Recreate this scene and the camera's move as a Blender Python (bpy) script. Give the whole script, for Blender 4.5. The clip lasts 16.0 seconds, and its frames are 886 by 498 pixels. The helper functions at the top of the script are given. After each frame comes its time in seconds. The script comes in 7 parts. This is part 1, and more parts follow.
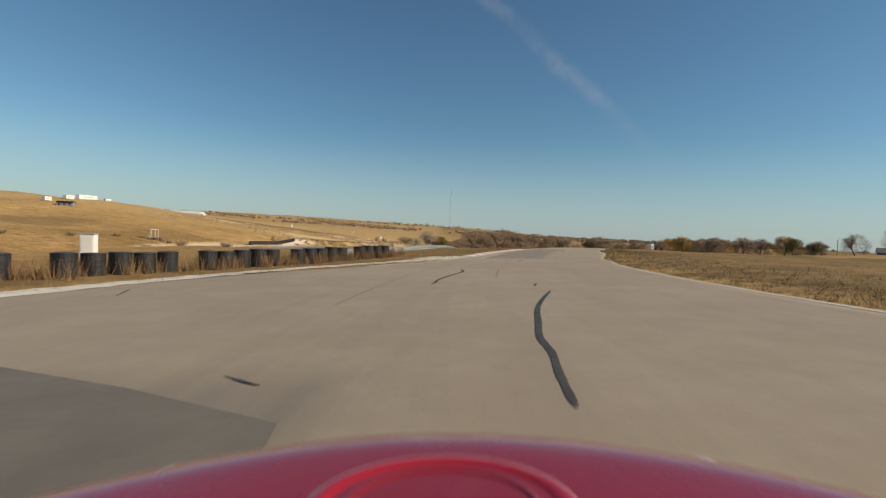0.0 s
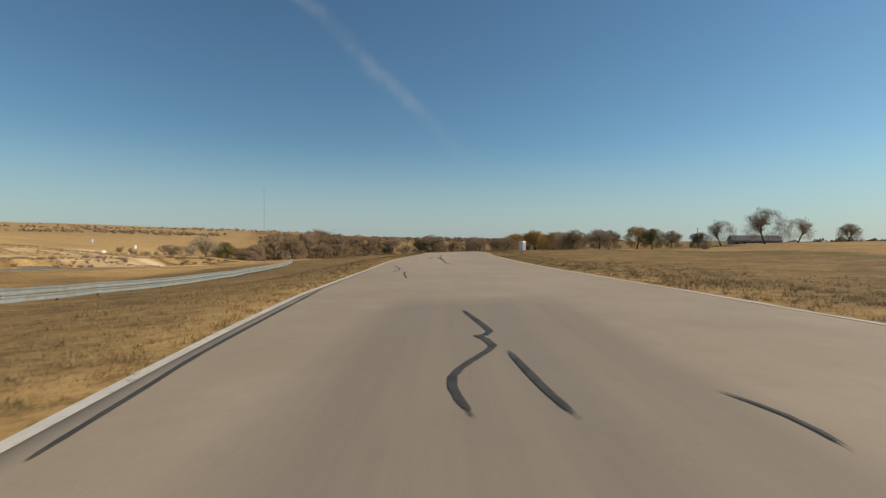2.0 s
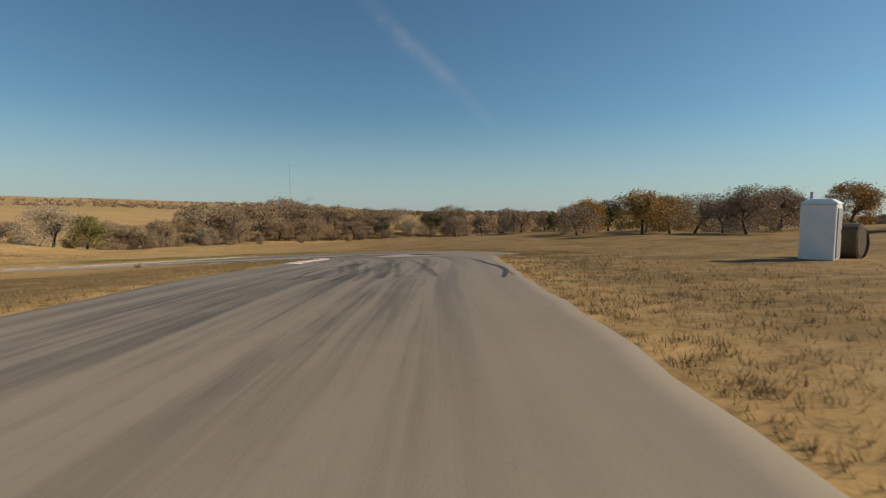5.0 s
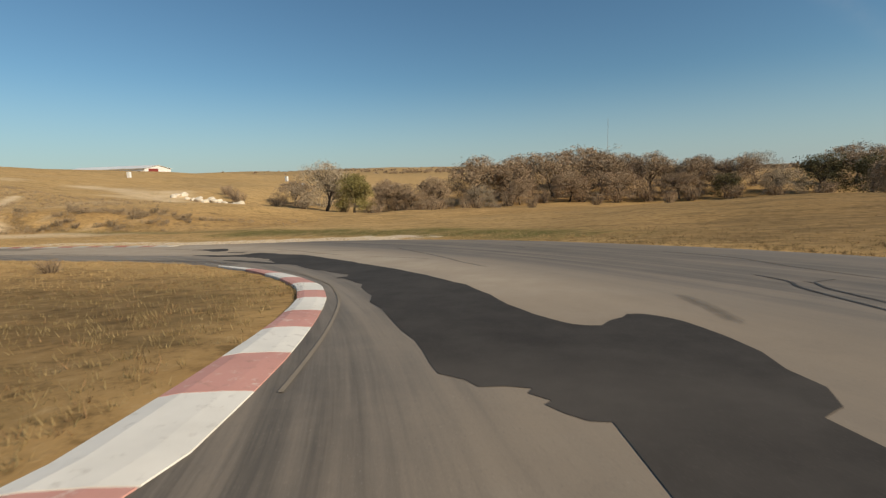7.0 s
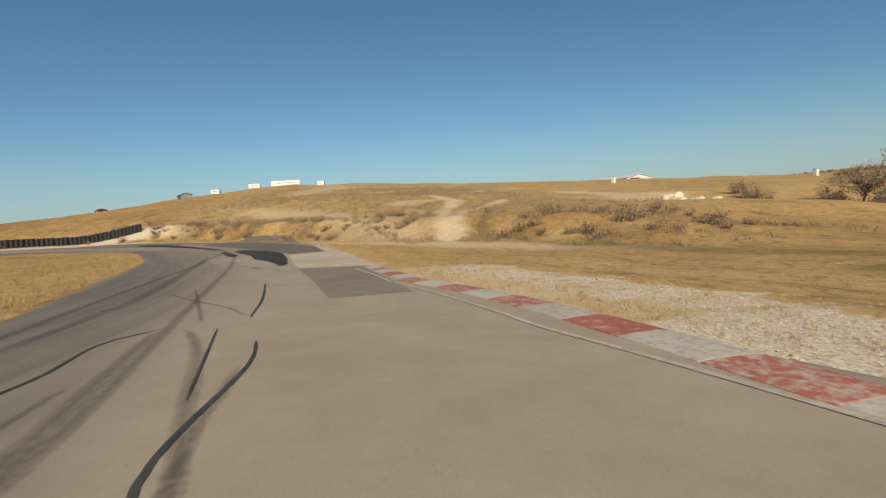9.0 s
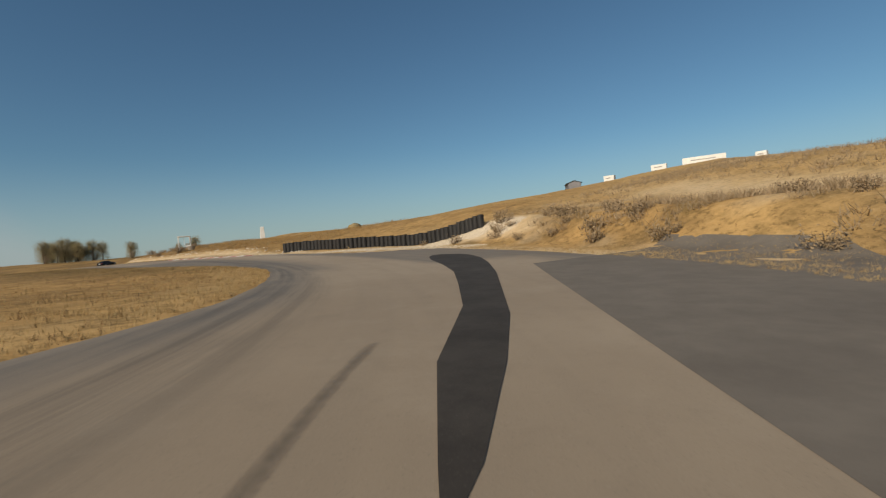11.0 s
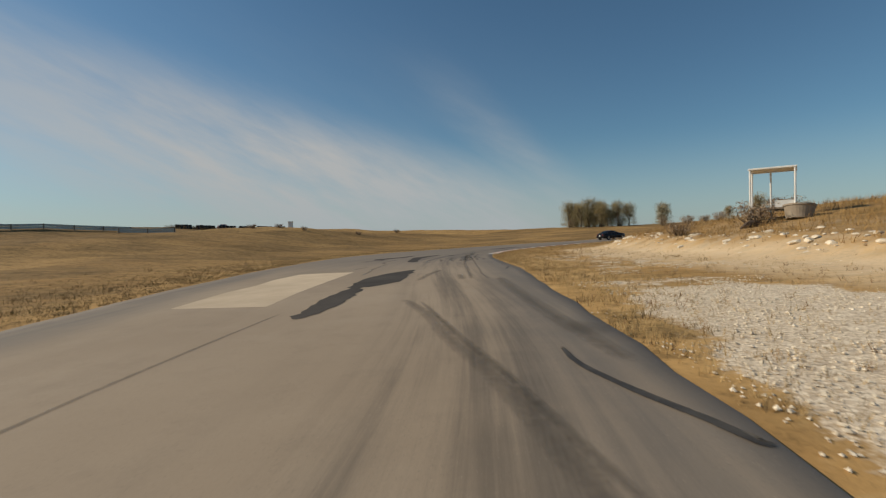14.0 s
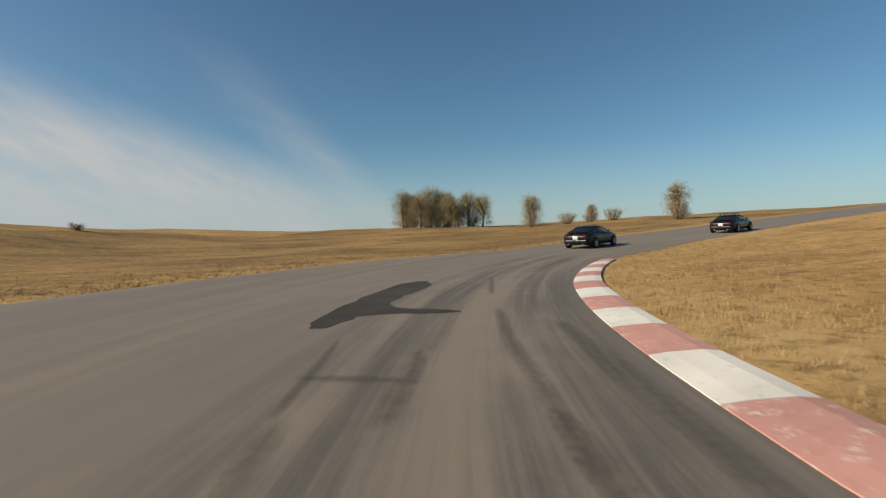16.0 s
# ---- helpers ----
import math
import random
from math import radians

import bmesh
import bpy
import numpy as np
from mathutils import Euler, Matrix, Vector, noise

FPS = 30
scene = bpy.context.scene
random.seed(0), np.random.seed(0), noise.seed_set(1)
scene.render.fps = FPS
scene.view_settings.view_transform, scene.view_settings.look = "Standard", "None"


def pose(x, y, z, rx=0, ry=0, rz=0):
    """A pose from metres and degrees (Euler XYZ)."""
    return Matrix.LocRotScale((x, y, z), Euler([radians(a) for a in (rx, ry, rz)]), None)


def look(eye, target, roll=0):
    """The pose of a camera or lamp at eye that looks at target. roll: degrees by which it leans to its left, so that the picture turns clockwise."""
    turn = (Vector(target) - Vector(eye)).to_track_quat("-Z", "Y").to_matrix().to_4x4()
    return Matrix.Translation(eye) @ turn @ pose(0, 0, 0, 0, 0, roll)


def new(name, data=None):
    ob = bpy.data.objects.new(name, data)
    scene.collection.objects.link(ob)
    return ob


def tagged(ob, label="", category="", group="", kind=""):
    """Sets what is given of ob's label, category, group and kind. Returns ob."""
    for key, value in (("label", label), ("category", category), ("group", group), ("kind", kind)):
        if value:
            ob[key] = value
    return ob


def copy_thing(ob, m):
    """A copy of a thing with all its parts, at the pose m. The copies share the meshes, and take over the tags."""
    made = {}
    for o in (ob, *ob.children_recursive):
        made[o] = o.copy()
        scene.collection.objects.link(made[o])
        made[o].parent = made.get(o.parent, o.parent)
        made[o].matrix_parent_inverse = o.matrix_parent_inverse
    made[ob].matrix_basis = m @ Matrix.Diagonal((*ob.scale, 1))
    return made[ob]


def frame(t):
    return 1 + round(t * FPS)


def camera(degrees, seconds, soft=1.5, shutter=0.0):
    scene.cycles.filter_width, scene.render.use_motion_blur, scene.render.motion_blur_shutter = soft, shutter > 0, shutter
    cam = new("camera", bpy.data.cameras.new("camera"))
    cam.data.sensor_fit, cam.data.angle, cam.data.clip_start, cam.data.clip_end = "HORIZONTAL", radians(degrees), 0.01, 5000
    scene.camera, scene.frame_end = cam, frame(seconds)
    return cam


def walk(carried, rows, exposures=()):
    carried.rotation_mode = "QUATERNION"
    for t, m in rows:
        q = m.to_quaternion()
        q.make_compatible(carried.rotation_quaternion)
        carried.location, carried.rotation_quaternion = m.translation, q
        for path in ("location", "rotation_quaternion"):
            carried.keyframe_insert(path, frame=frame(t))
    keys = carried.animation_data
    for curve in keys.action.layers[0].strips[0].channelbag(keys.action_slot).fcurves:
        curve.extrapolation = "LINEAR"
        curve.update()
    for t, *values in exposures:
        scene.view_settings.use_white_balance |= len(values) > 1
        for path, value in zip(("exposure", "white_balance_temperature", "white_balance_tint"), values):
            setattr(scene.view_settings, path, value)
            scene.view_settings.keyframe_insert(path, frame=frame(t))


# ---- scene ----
# camera: seconds, eye, heading to the left of +y, pitch, roll
cam = camera(85.4, 16.0, soft=1.25, shutter=0.04)
PATH = [
    (0.0, -0.00, 0.00, 0.00, -0.07, -2.07, 2.36),
    (0.1, -0.14, 3.00, -0.12, -2.05, -1.87, 2.24),
    (0.2, -0.16, 5.99, -0.20, -3.99, -1.60, 2.25),
    (0.3, -0.12, 8.94, -0.28, -5.59, -1.66, 2.32),
    (0.4, 0.27, 11.81, -0.40, -6.85, -1.88, 2.15),
    (0.5, 0.54, 14.76, -0.42, -7.69, -1.78, 1.22),
    (0.6, 0.89, 17.73, -0.50, -8.56, -1.61, 0.10),
    (0.7, 1.43, 20.72, -0.47, -9.61, -1.24, -0.82),
    (1.1, 4.78, 32.73, -0.19, -13.36, -1.08, 0.82),
    (1.2, 5.39, 35.83, -0.20, -14.28, -0.90, 0.99),
    (1.3, 6.06, 38.90, -0.22, -15.36, -0.84, 1.04),
    (1.4, 6.86, 41.92, -0.43, -16.49, -1.00, 0.97),
    (1.5, 7.69, 44.93, -0.35, -17.09, -0.74, 0.86),
    (1.6, 8.48, 47.91, -0.40, -17.64, -0.92, 0.68),
    (1.7, 9.32, 50.88, -0.43, -18.34, -1.11, 0.51),
    (1.8, 10.24, 53.84, -0.47, -19.23, -1.29, 0.48),
    (1.9, 11.42, 56.74, -0.44, -20.29, -1.32, 0.42),
    (2.0, 12.35, 59.78, -0.47, -20.82, -1.39, 0.28),
    (2.5, 18.74, 74.63, -0.70, -24.53, -1.93, -0.92),
    (2.6, 19.89, 77.53, -0.83, -24.39, -2.31, -1.11),
    (2.8, 22.66, 83.22, -0.90, -25.31, -2.27, -1.87),
    (2.9, 24.05, 86.04, -0.96, -25.63, -2.22, -2.17),
    (3.0, 25.26, 88.90, -1.00, -25.69, -2.07, -2.40),
    (3.1, 26.49, 91.74, -1.09, -25.45, -2.10, -2.48),
    (3.2, 27.79, 94.55, -1.15, -25.46, -2.02, -2.52),
    (3.6, 33.49, 105.51, -1.11, -24.28, -2.42, -2.10),
    (4.0, 38.45, 115.98, -1.16, -22.10, -3.00, -1.48),
    (4.4, 42.47, 125.67, -1.32, -19.80, -3.56, -0.87),
    (4.8, 45.61, 134.52, -1.56, -17.60, -4.11, -0.24),
    (5.3, 48.48, 144.79, -1.92, -14.82, -5.01, 0.14),
    (5.5, 49.74, 149.13, -2.07, -11.79, -5.39, -0.44),
    (5.9, 53.67, 157.95, -2.32, -3.80, -6.21, -1.32),
    (6.2, 54.05, 165.09, -2.95, 2.89, -5.89, -2.96),
    (6.6, 53.65, 173.48, -3.79, 9.96, -7.50, -1.90),
    (7.0, 51.54, 181.42, -4.35, 19.81, -8.43, -1.87),
    (7.3, 49.04, 186.62, -4.86, 29.50, -8.20, -2.60),
    (7.6, 45.60, 191.30, -5.56, 37.50, -7.40, -1.70),
    (8.0, 40.20, 196.42, -6.20, 50.30, -5.60, -2.20),
    (8.3, 36.30, 199.05, -6.45, 59.20, -5.15, -3.90),
    (8.5, 33.70, 200.12, -6.50, 64.00, -4.60, -4.20),
    (8.7, 30.35, 200.55, -6.58, 67.80, -4.30, -4.30),
    (9.0, 25.06, 200.86, -6.68, 72.03, -4.04, -4.22),
    (9.3, 19.43, 202.36, -6.79, 80.61, -3.73, -4.76),
    (9.6, 14.51, 202.87, -7.03, 87.05, -3.16, -5.41),
    (9.9, 9.29, 202.96, -7.17, 93.13, -2.32, -5.97),
    (10.2, 2.48, 202.16, -7.26, 100.69, -1.26, -6.38),
    (10.6, -6.59, 200.31, -7.14, 108.41, -0.98, -5.30),
    (11.0, -15.10, 197.14, -6.99, 116.78, -0.81, -4.51),
    (11.4, -22.83, 192.73, -6.81, 125.40, -0.62, -3.76),
    (11.8, -29.73, 187.15, -6.61, 134.06, -0.44, -3.03),
    (12.3, -37.24, 178.33, -6.29, 144.55, -0.19, -2.25),
    (12.5, -39.82, 173.80, -6.11, 148.40, 0.39, -1.18),
    (12.7, -42.17, 169.02, -5.91, 152.15, 0.27, -0.63),
    (12.9, -44.25, 164.21, -5.70, 155.99, 0.21, 0.03),
    (13.0, -45.41, 161.98, -5.72, 157.42, -0.40, 0.00),
    (13.2, -47.08, 157.28, -5.63, 161.90, -0.71, -0.12),
    (13.8, -51.50, 144.66, -5.34, 173.13, -1.63, -0.99),
    (14.1, -52.70, 138.60, -5.30, 176.60, -1.41, -1.52),
    (14.5, -53.25, 129.39, -5.18, 177.36, -3.37, -1.05),
    (14.8, -53.42, 122.57, -5.26, 174.81, -3.08, -0.30),
    (15.0, -53.67, 117.63, -5.30, 173.26, -3.02, -0.35),
    (15.2, -54.21, 112.64, -5.34, 170.13, -3.42, -0.69),
    (15.6, -56.69, 102.92, -5.53, 161.90, -2.47, -0.52),
    (16.0, -60.21, 93.76, -5.57, 151.88, -1.47, -1.09),
]


def aimed(x, y, z, yaw, pitch, roll):
    a, b = radians(yaw), radians(pitch)
    way = Vector((-math.sin(a) * math.cos(b), math.cos(a) * math.cos(b), math.sin(b)))
    return look(Vector((x, y, z)), Vector((x, y, z)) + 5 * way, roll)


walk(cam, [(t, aimed(*row)) for t, *row in PATH],
     exposures=[(0.0, 0.04), (2.5, 0.04), (5.3, -0.04), (6.5, -0.04), (7.0, 0.0), (8.0, 0.08), (9.0, -0.08), (9.5, -0.3), (10.2, -0.36), (12.3, -0.06), (13.5, -0.05), (14.0, -0.22), (14.5, -0.33), (15.0, -0.24), (15.5, -0.18), (16.0, 0.02)])

# ---- light ----
SUN_YAW, SUN_UP = 258.0, 31.0


def sky_world():
    """Clear blue sky with thin cirrus and one faint vapour trail."""
    world = bpy.data.worlds.new("sky")
    scene.world = world
    world.use_nodes = True
    nt = world.node_tree
    for n in list(nt.nodes):
        nt.nodes.remove(n)

    def node(kind, **values):
        n = nt.nodes.new(kind)
        for key, v in values.items():
            if hasattr(v, "is_output"):
                nt.links.new(v, n.inputs[int(key[1:])])
            else:
                n.inputs[int(key[1:])].default_value = v
        return n

    def calc(op, a, b=0.0):
        n = node("ShaderNodeMath", i0=a, i1=b)
        n.operation = op
        return n.outputs[0]

    def ramp(v, lo, hi, a=0.0, b=1.0):
        n = node("ShaderNodeMapRange", i0=v, i1=lo, i2=hi, i3=a, i4=b)
        n.interpolation_type = "SMOOTHSTEP"
        return n.outputs[0]

    def dot(v, w):
        n = node("ShaderNodeVectorMath", i0=v, i1=w)
        n.operation = "DOT_PRODUCT"
        return n.outputs["Value"]

    def fuzz(v, scale, detail, stretch):
        m = node("ShaderNodeMapping", i0=v)
        m.inputs["Scale"].default_value = stretch
        m.inputs["Rotation"].default_value = (0.0, 0.9, 0.25)
        return node("ShaderNodeTexNoise", i0=m.outputs[0], i2=scale, i3=detail, i4=0.55).outputs[0]

    out = nt.nodes.new("ShaderNodeOutputWorld")
    bg = nt.nodes.new("ShaderNodeBackground")
    sky = nt.nodes.new("ShaderNodeTexSky")
    sky.sky_type = "NISHITA"
    sky.sun_disc = False
    sky.sun_elevation = radians(SUN_UP)
    sky.sun_rotation = radians(-SUN_YAW)
    sky.air_density, sky.dust_density, sky.ozone_density = AIR
    way = nt.nodes.new("ShaderNodeTexCoord").outputs["Generated"]
    up = node("ShaderNodeSeparateXYZ", i0=way).outputs[2]
    tint = nt.nodes.new("ShaderNodeMix")
    tint.data_type, tint.blend_type = "RGBA", "MULTIPLY"
    tint.inputs[0].default_value = 1.0
    nt.links.new(sky.outputs[0], tint.inputs[6])
    tint.inputs[7].default_value = (*SKY_TINT, 1)
    # thin cirrus low in the south: one slanting band and a feathered streak beside it
    aside = dot(way, (0.999, 0.035, 0.0))
    south = ramp(dot(way, (0.035, -0.999, 0.0)), 0.1, 0.5)
    run_along = calc("ADD", calc("MULTIPLY", aside, 0.90), calc("MULTIPLY", up, 0.44))
    run_across = calc("SUBTRACT", calc("MULTIPLY", up, 0.90), calc("MULTIPLY", aside, 0.44))
    fibre = node("ShaderNodeCombineXYZ", i0=calc("MULTIPLY", run_along, 2.2), i1=calc("MULTIPLY", run_across, 9.0), i2=0.0)
    broad = node("ShaderNodeTexNoise", i0=fibre.outputs[0], i2=1.0, i3=3.0, i4=0.5).outputs[0]
    fine = node("ShaderNodeTexNoise", i0=fibre.outputs[0], i2=3.4, i3=6.0, i4=0.62).outputs[0]
    wisps = calc("ADD", calc("MULTIPLY", broad, 0.65), calc("MULTIPLY", fine, 0.45))
    lift_off = calc("SUBTRACT", up, calc("MULTIPLY", calc("ADD", aside, 0.40), 0.30))
    band = calc("MULTIPLY", ramp(lift_off, 0.12, -0.02), ramp(lift_off, -0.26, -0.07, 0.25, 1.0))
    band = calc("MULTIPLY", band, calc("MULTIPLY", ramp(aside, -0.50, -0.20), ramp(aside, 0.85, 0.05, 0.35, 1.0)))
    feather = calc("SUBTRACT", calc("SUBTRACT", up, 0.05), calc("ADD", aside, 0.37))
    feather = calc("MULTIPLY", ramp(calc("ABSOLUTE", feather), 0.10, 0.0), calc("MULTIPLY", ramp(up, 0.40, 0.08), 0.42))
    haze = calc("MULTIPLY", ramp(up, 0.5, 0.05), ramp(aside, -0.5, 0.3, 0.0, 0.16))
    cirrus = calc("MULTIPLY", calc("ADD", calc("MAXIMUM", band, feather), haze), calc("MULTIPLY", south, ramp(wisps, 0.34, 0.72, 0.38, 1.0)))
    # the vapour trail, on a great circle
    off = calc("ADD", dot(way, TRAIL), calc("MULTIPLY", calc("SUBTRACT", fuzz(way, 9.0, 4, (1, 1, 1)), 0.5), 0.035))
    trail = calc("MULTIPLY", ramp(calc("ABSOLUTE", off), 0.0, 0.024, 1, 0), calc("MULTIPLY", ramp(up, 0.12, 0.3), ramp(fuzz(way, 14.0, 4, (1, 1, 1)), 0.3, 0.7, 0.2, 1.0)))
    trail = calc("MULTIPLY", trail, ramp(dot(way, (0.2, 0.93, 0.3)), 0.8, 0.95))
    cloud = calc("MINIMUM", calc("ADD", calc("MULTIPLY", cirrus, 1.0), calc("MULTIPLY", trail, 0.16)), 0.9)
    mix = nt.nodes.new("ShaderNodeMix")
    mix.data_type = "RGBA"
    nt.links.new(cloud, mix.inputs[0])
    nt.links.new(tint.outputs[2], mix.inputs[6])
    mix.inputs[7].default_value = CLOUD
    # pale air low over the horizon
    low = nt.nodes.new("ShaderNodeMix")
    low.data_type = "RGBA"
    nt.links.new(ramp(up, 0.20, -0.02, 0.0, 0.62), low.inputs[0])
    nt.links.new(mix.outputs[2], low.inputs[6])
    low.inputs[7].default_value = HAZE
    nt.links.new(low.outputs[2], bg.inputs["Color"])
    bg.inputs["Strength"].default_value = SKY_POWER
    nt.links.new(bg.outputs[0], out.inputs["Surface"])


AIR, SKY_TINT, SKY_POWER = (1.0, 0.35, 2.2), (0.74, 0.98, 1.02), 0.081
CLOUD = (6.6, 6.5, 6.3, 1.0)
HAZE = (4.9, 5.7, 6.2, 1.0)
TRAIL = Vector((0.065, 0.900, 0.431)).cross(Vector((0.362, 0.913, 0.188))).normalized()
sky_world()
sun_data = bpy.data.lights.new("sun", "SUN")
sun_data.energy, sun_data.angle, sun_data.color = 4.8, radians(0.53), (1.0, 0.84, 0.62)
sun = new("sun", sun_data)
a, b = radians(SUN_YAW), radians(SUN_UP)
sun.matrix_world = look((-math.sin(a) * math.cos(b) * 50, math.cos(a) * math.cos(b) * 50, math.sin(b) * 50), (0, 0, 0))

# ---- plan: the track's reference line, its widths and the land round it ----
LINE_OUT = [(-0.6, -24.0, -1.20), (-0.3, -11.0, -1.30), (0.1, 2.3, -1.41), (0.9, 15.3, -1.64), (3.5, 28.0, -1.62), (6.7, 40.6, -1.63),
            (10.3, 53.1, -1.73), (14.7, 65.3, -1.86), (19.9, 77.3, -2.07), (25.3, 89.1, -2.30), (31.0, 100.8, -2.41), (36.8, 112.4, -2.46),
            (41.9, 124.4, -2.62), (46.2, 136.6, -2.94), (50.0, 149.0, -3.36), (53.7, 161.5, -4.02), (53.3, 174.4, -5.12), (47.9, 186.1, -6.23)]
LINE_BACK = [(38.7, 195.2, -7.34), (26.8, 200.3, -7.94), (14.1, 202.7, -8.31), (1.1, 201.7, -8.49), (-11.4, 198.4, -8.35), (-22.9, 192.4, -8.10),
             (-32.7, 183.9, -7.78), (-40.0, 173.2, -7.38), (-45.5, 161.4, -7.02), (-50.0, 149.2, -6.75), (-52.8, 136.5, -6.57), (-53.5, 123.6, -6.56),
             (-54.8, 110.6, -6.69), (-58.5, 98.2, -6.84), (-65.2, 86.6, -6.85), (-74.2, 77.8, -6.70), (-85.5, 72.4, -6.25), (-98.0, 69.6, -5.55),
             (-112.0, 68.0, -4.65), (-130.0, 67.4, -3.45), (-150.0, 68.0, -2.05), (-175.0, 70.0, -0.45)]
# metres along the line (0 where the drive begins), left edge, right edge
WIDTH_OUT = [(-26, -16, 8), (0, -15, 7.6), (12, -12, 7.3), (18, -8.6, 6.8), (24, -4.4, 6.2), (30, -2.9, 6.0), (45, -2.7, 7.1), (60, -2.9, 6.6), (72, -4.4, 5.9),
             (85, -5.4, 4.9), (95, -6.4, 4.0), (105, -6.8, 2.9), (112, -6.8, 1.8), (130, -7.2, 1.4), (155, -7.6, 2.1), (160, -8.0, 2.1), (166, -8.0, 2.2)]
WIDTH_BACK = [(171, -7.3, 3.3), (174, -6.8, 6.2), (178, -5.9, 7.8), (182, -5.0, 9.2), (186, -3.9, 10.4), (192, -0.8, 12.4), (196, 0.0, 12.9), (200, 0.5, 12.7), (204, 0.23, 12.2), (208, -0.34, 11.6), (212, -0.95, 10.6), (217, -2.1, 8.7), (222, -3.9, 6.0), (229, -5.8, 2.8),
              (236, -6.9, 1.5), (241.5, -7.3, 1.8), (244, -7.3, 2.5), (247, -7.3, 2.8), (251, -7.1, 3.6), (262, -6.3, 6.5), (275, -4.0, 9.0), (290, -3.6, 9.6), (300, -4.6, 9.9), (306, -6.0, 8.6), (310, -6.8, 6.0),
              (314, -7.5, 4.0), (320, -8.2, 2.2), (326, -8.6, 1.6), (333, -8.1, 1.0), (336, -7.8, 1.9), (340, -7.6, 1.9), (351, -8.5, 2.9), (363, -9.6, 2.9), (369, -10.8, 2.6), (376, -12.2, 2.4), (384, -12.6, 1.85),
              (396, -10.5, 1.9), (404, -8.6, 2.2), (410, -5.5, 3.2), (500, -5.5, 3.5)]
BANK = [(-30, 0.065), (0, 0.065), (20, 0.051), (60, 0.033), (100, 0.004), (150, 0.031), (165, 0.025), (180, 0.0), (192, -0.009), (206, -0.024), (220, -0.044), (240, -0.06), (260, -0.048), (280, -0.019),
        (300, 0.011), (320, 0.022), (384, 0.02), (420, 0.0), (500, 0.0)]


def spline(points, step):
    """A smooth curve through the points, one row about every step metres."""
    p = np.array(points, float)
    p = np.vstack([2 * p[0] - p[1], p, 2 * p[-1] - p[-2]])
    rows = []
    for i in range(1, len(p) - 2):
        n = max(2, int(round(np.linalg.norm(p[i + 1] - p[i]) / step)))
        u = np.linspace(0, 1, n, endpoint=False)[:, None]
        rows.append(0.5 * (2 * p[i] + (p[i + 1] - p[i - 1]) * u + (2 * p[i - 1] - 5 * p[i] + 4 * p[i + 1] - p[i + 2]) * u**2
                           + (3 * p[i] - p[i - 1] - 3 * p[i + 1] + p[i + 2]) * u**3))
    return np.vstack(rows + [p[-2:-1]])


REF = spline(LINE_OUT + LINE_BACK, 1.0)
tan = np.gradient(REF[:, :2], axis=0)
tan /= np.linalg.norm(tan, axis=1, keepdims=True)
RIGHT = np.stack([tan[:, 1], -tan[:, 0]], 1)
RUN = np.r_[0, np.cumsum(np.linalg.norm(np.diff(REF[:, :2], axis=0), axis=1))]
RUN -= RUN[np.argmin(np.linalg.norm(REF[:, :2] - (0.1, 2.3), axis=1))]
EDGES = np.array(WIDTH_OUT + WIDTH_BACK, float)
LEFT_AT, RIGHT_AT = np.interp(RUN, EDGES[:, 0], EDGES[:, 1]), np.interp(RUN, EDGES[:, 0], EDGES[:, 2])
BANK_AT = np.interp(RUN, *zip(*BANK))


def smooth(lo, hi, v):
    u = np.clip((v - lo) / (hi - lo), 0, 1)
    return u * u * (3 - 2 * u)


def bump(x, y, cx, cy, sx, sy):
    return np.exp(-0.5 * (((x - cx) / sx) ** 2 + ((y - cy) / sy) ** 2))


def wave(x, y, size, seed):
    """Soft rolling noise of about -1 to 1 from a few crossed sines."""
    out = 0
    for k in range(5):
        a = seed * 1.7 + k * 1.256
        f = 2 * math.pi / (size * (0.7 + 0.17 * k))
        out = out + np.sin((x * math.cos(a) + y * math.sin(a)) * f + seed * 3 + k * 2.1)
    return out / 3


def bank_side(x, y):
    """Metres behind the foot of the steep bank below the western hill."""
    return np.interp(x, [-60, -42, -31, -13, 10, 40], [0.62, 0.72, 0.78, 0.9, 0.95, 1.0]) * (y - np.interp(x, [-60, -42, -31, -13, 10, 40], [170, 191, 202, 214, 222, 226]))


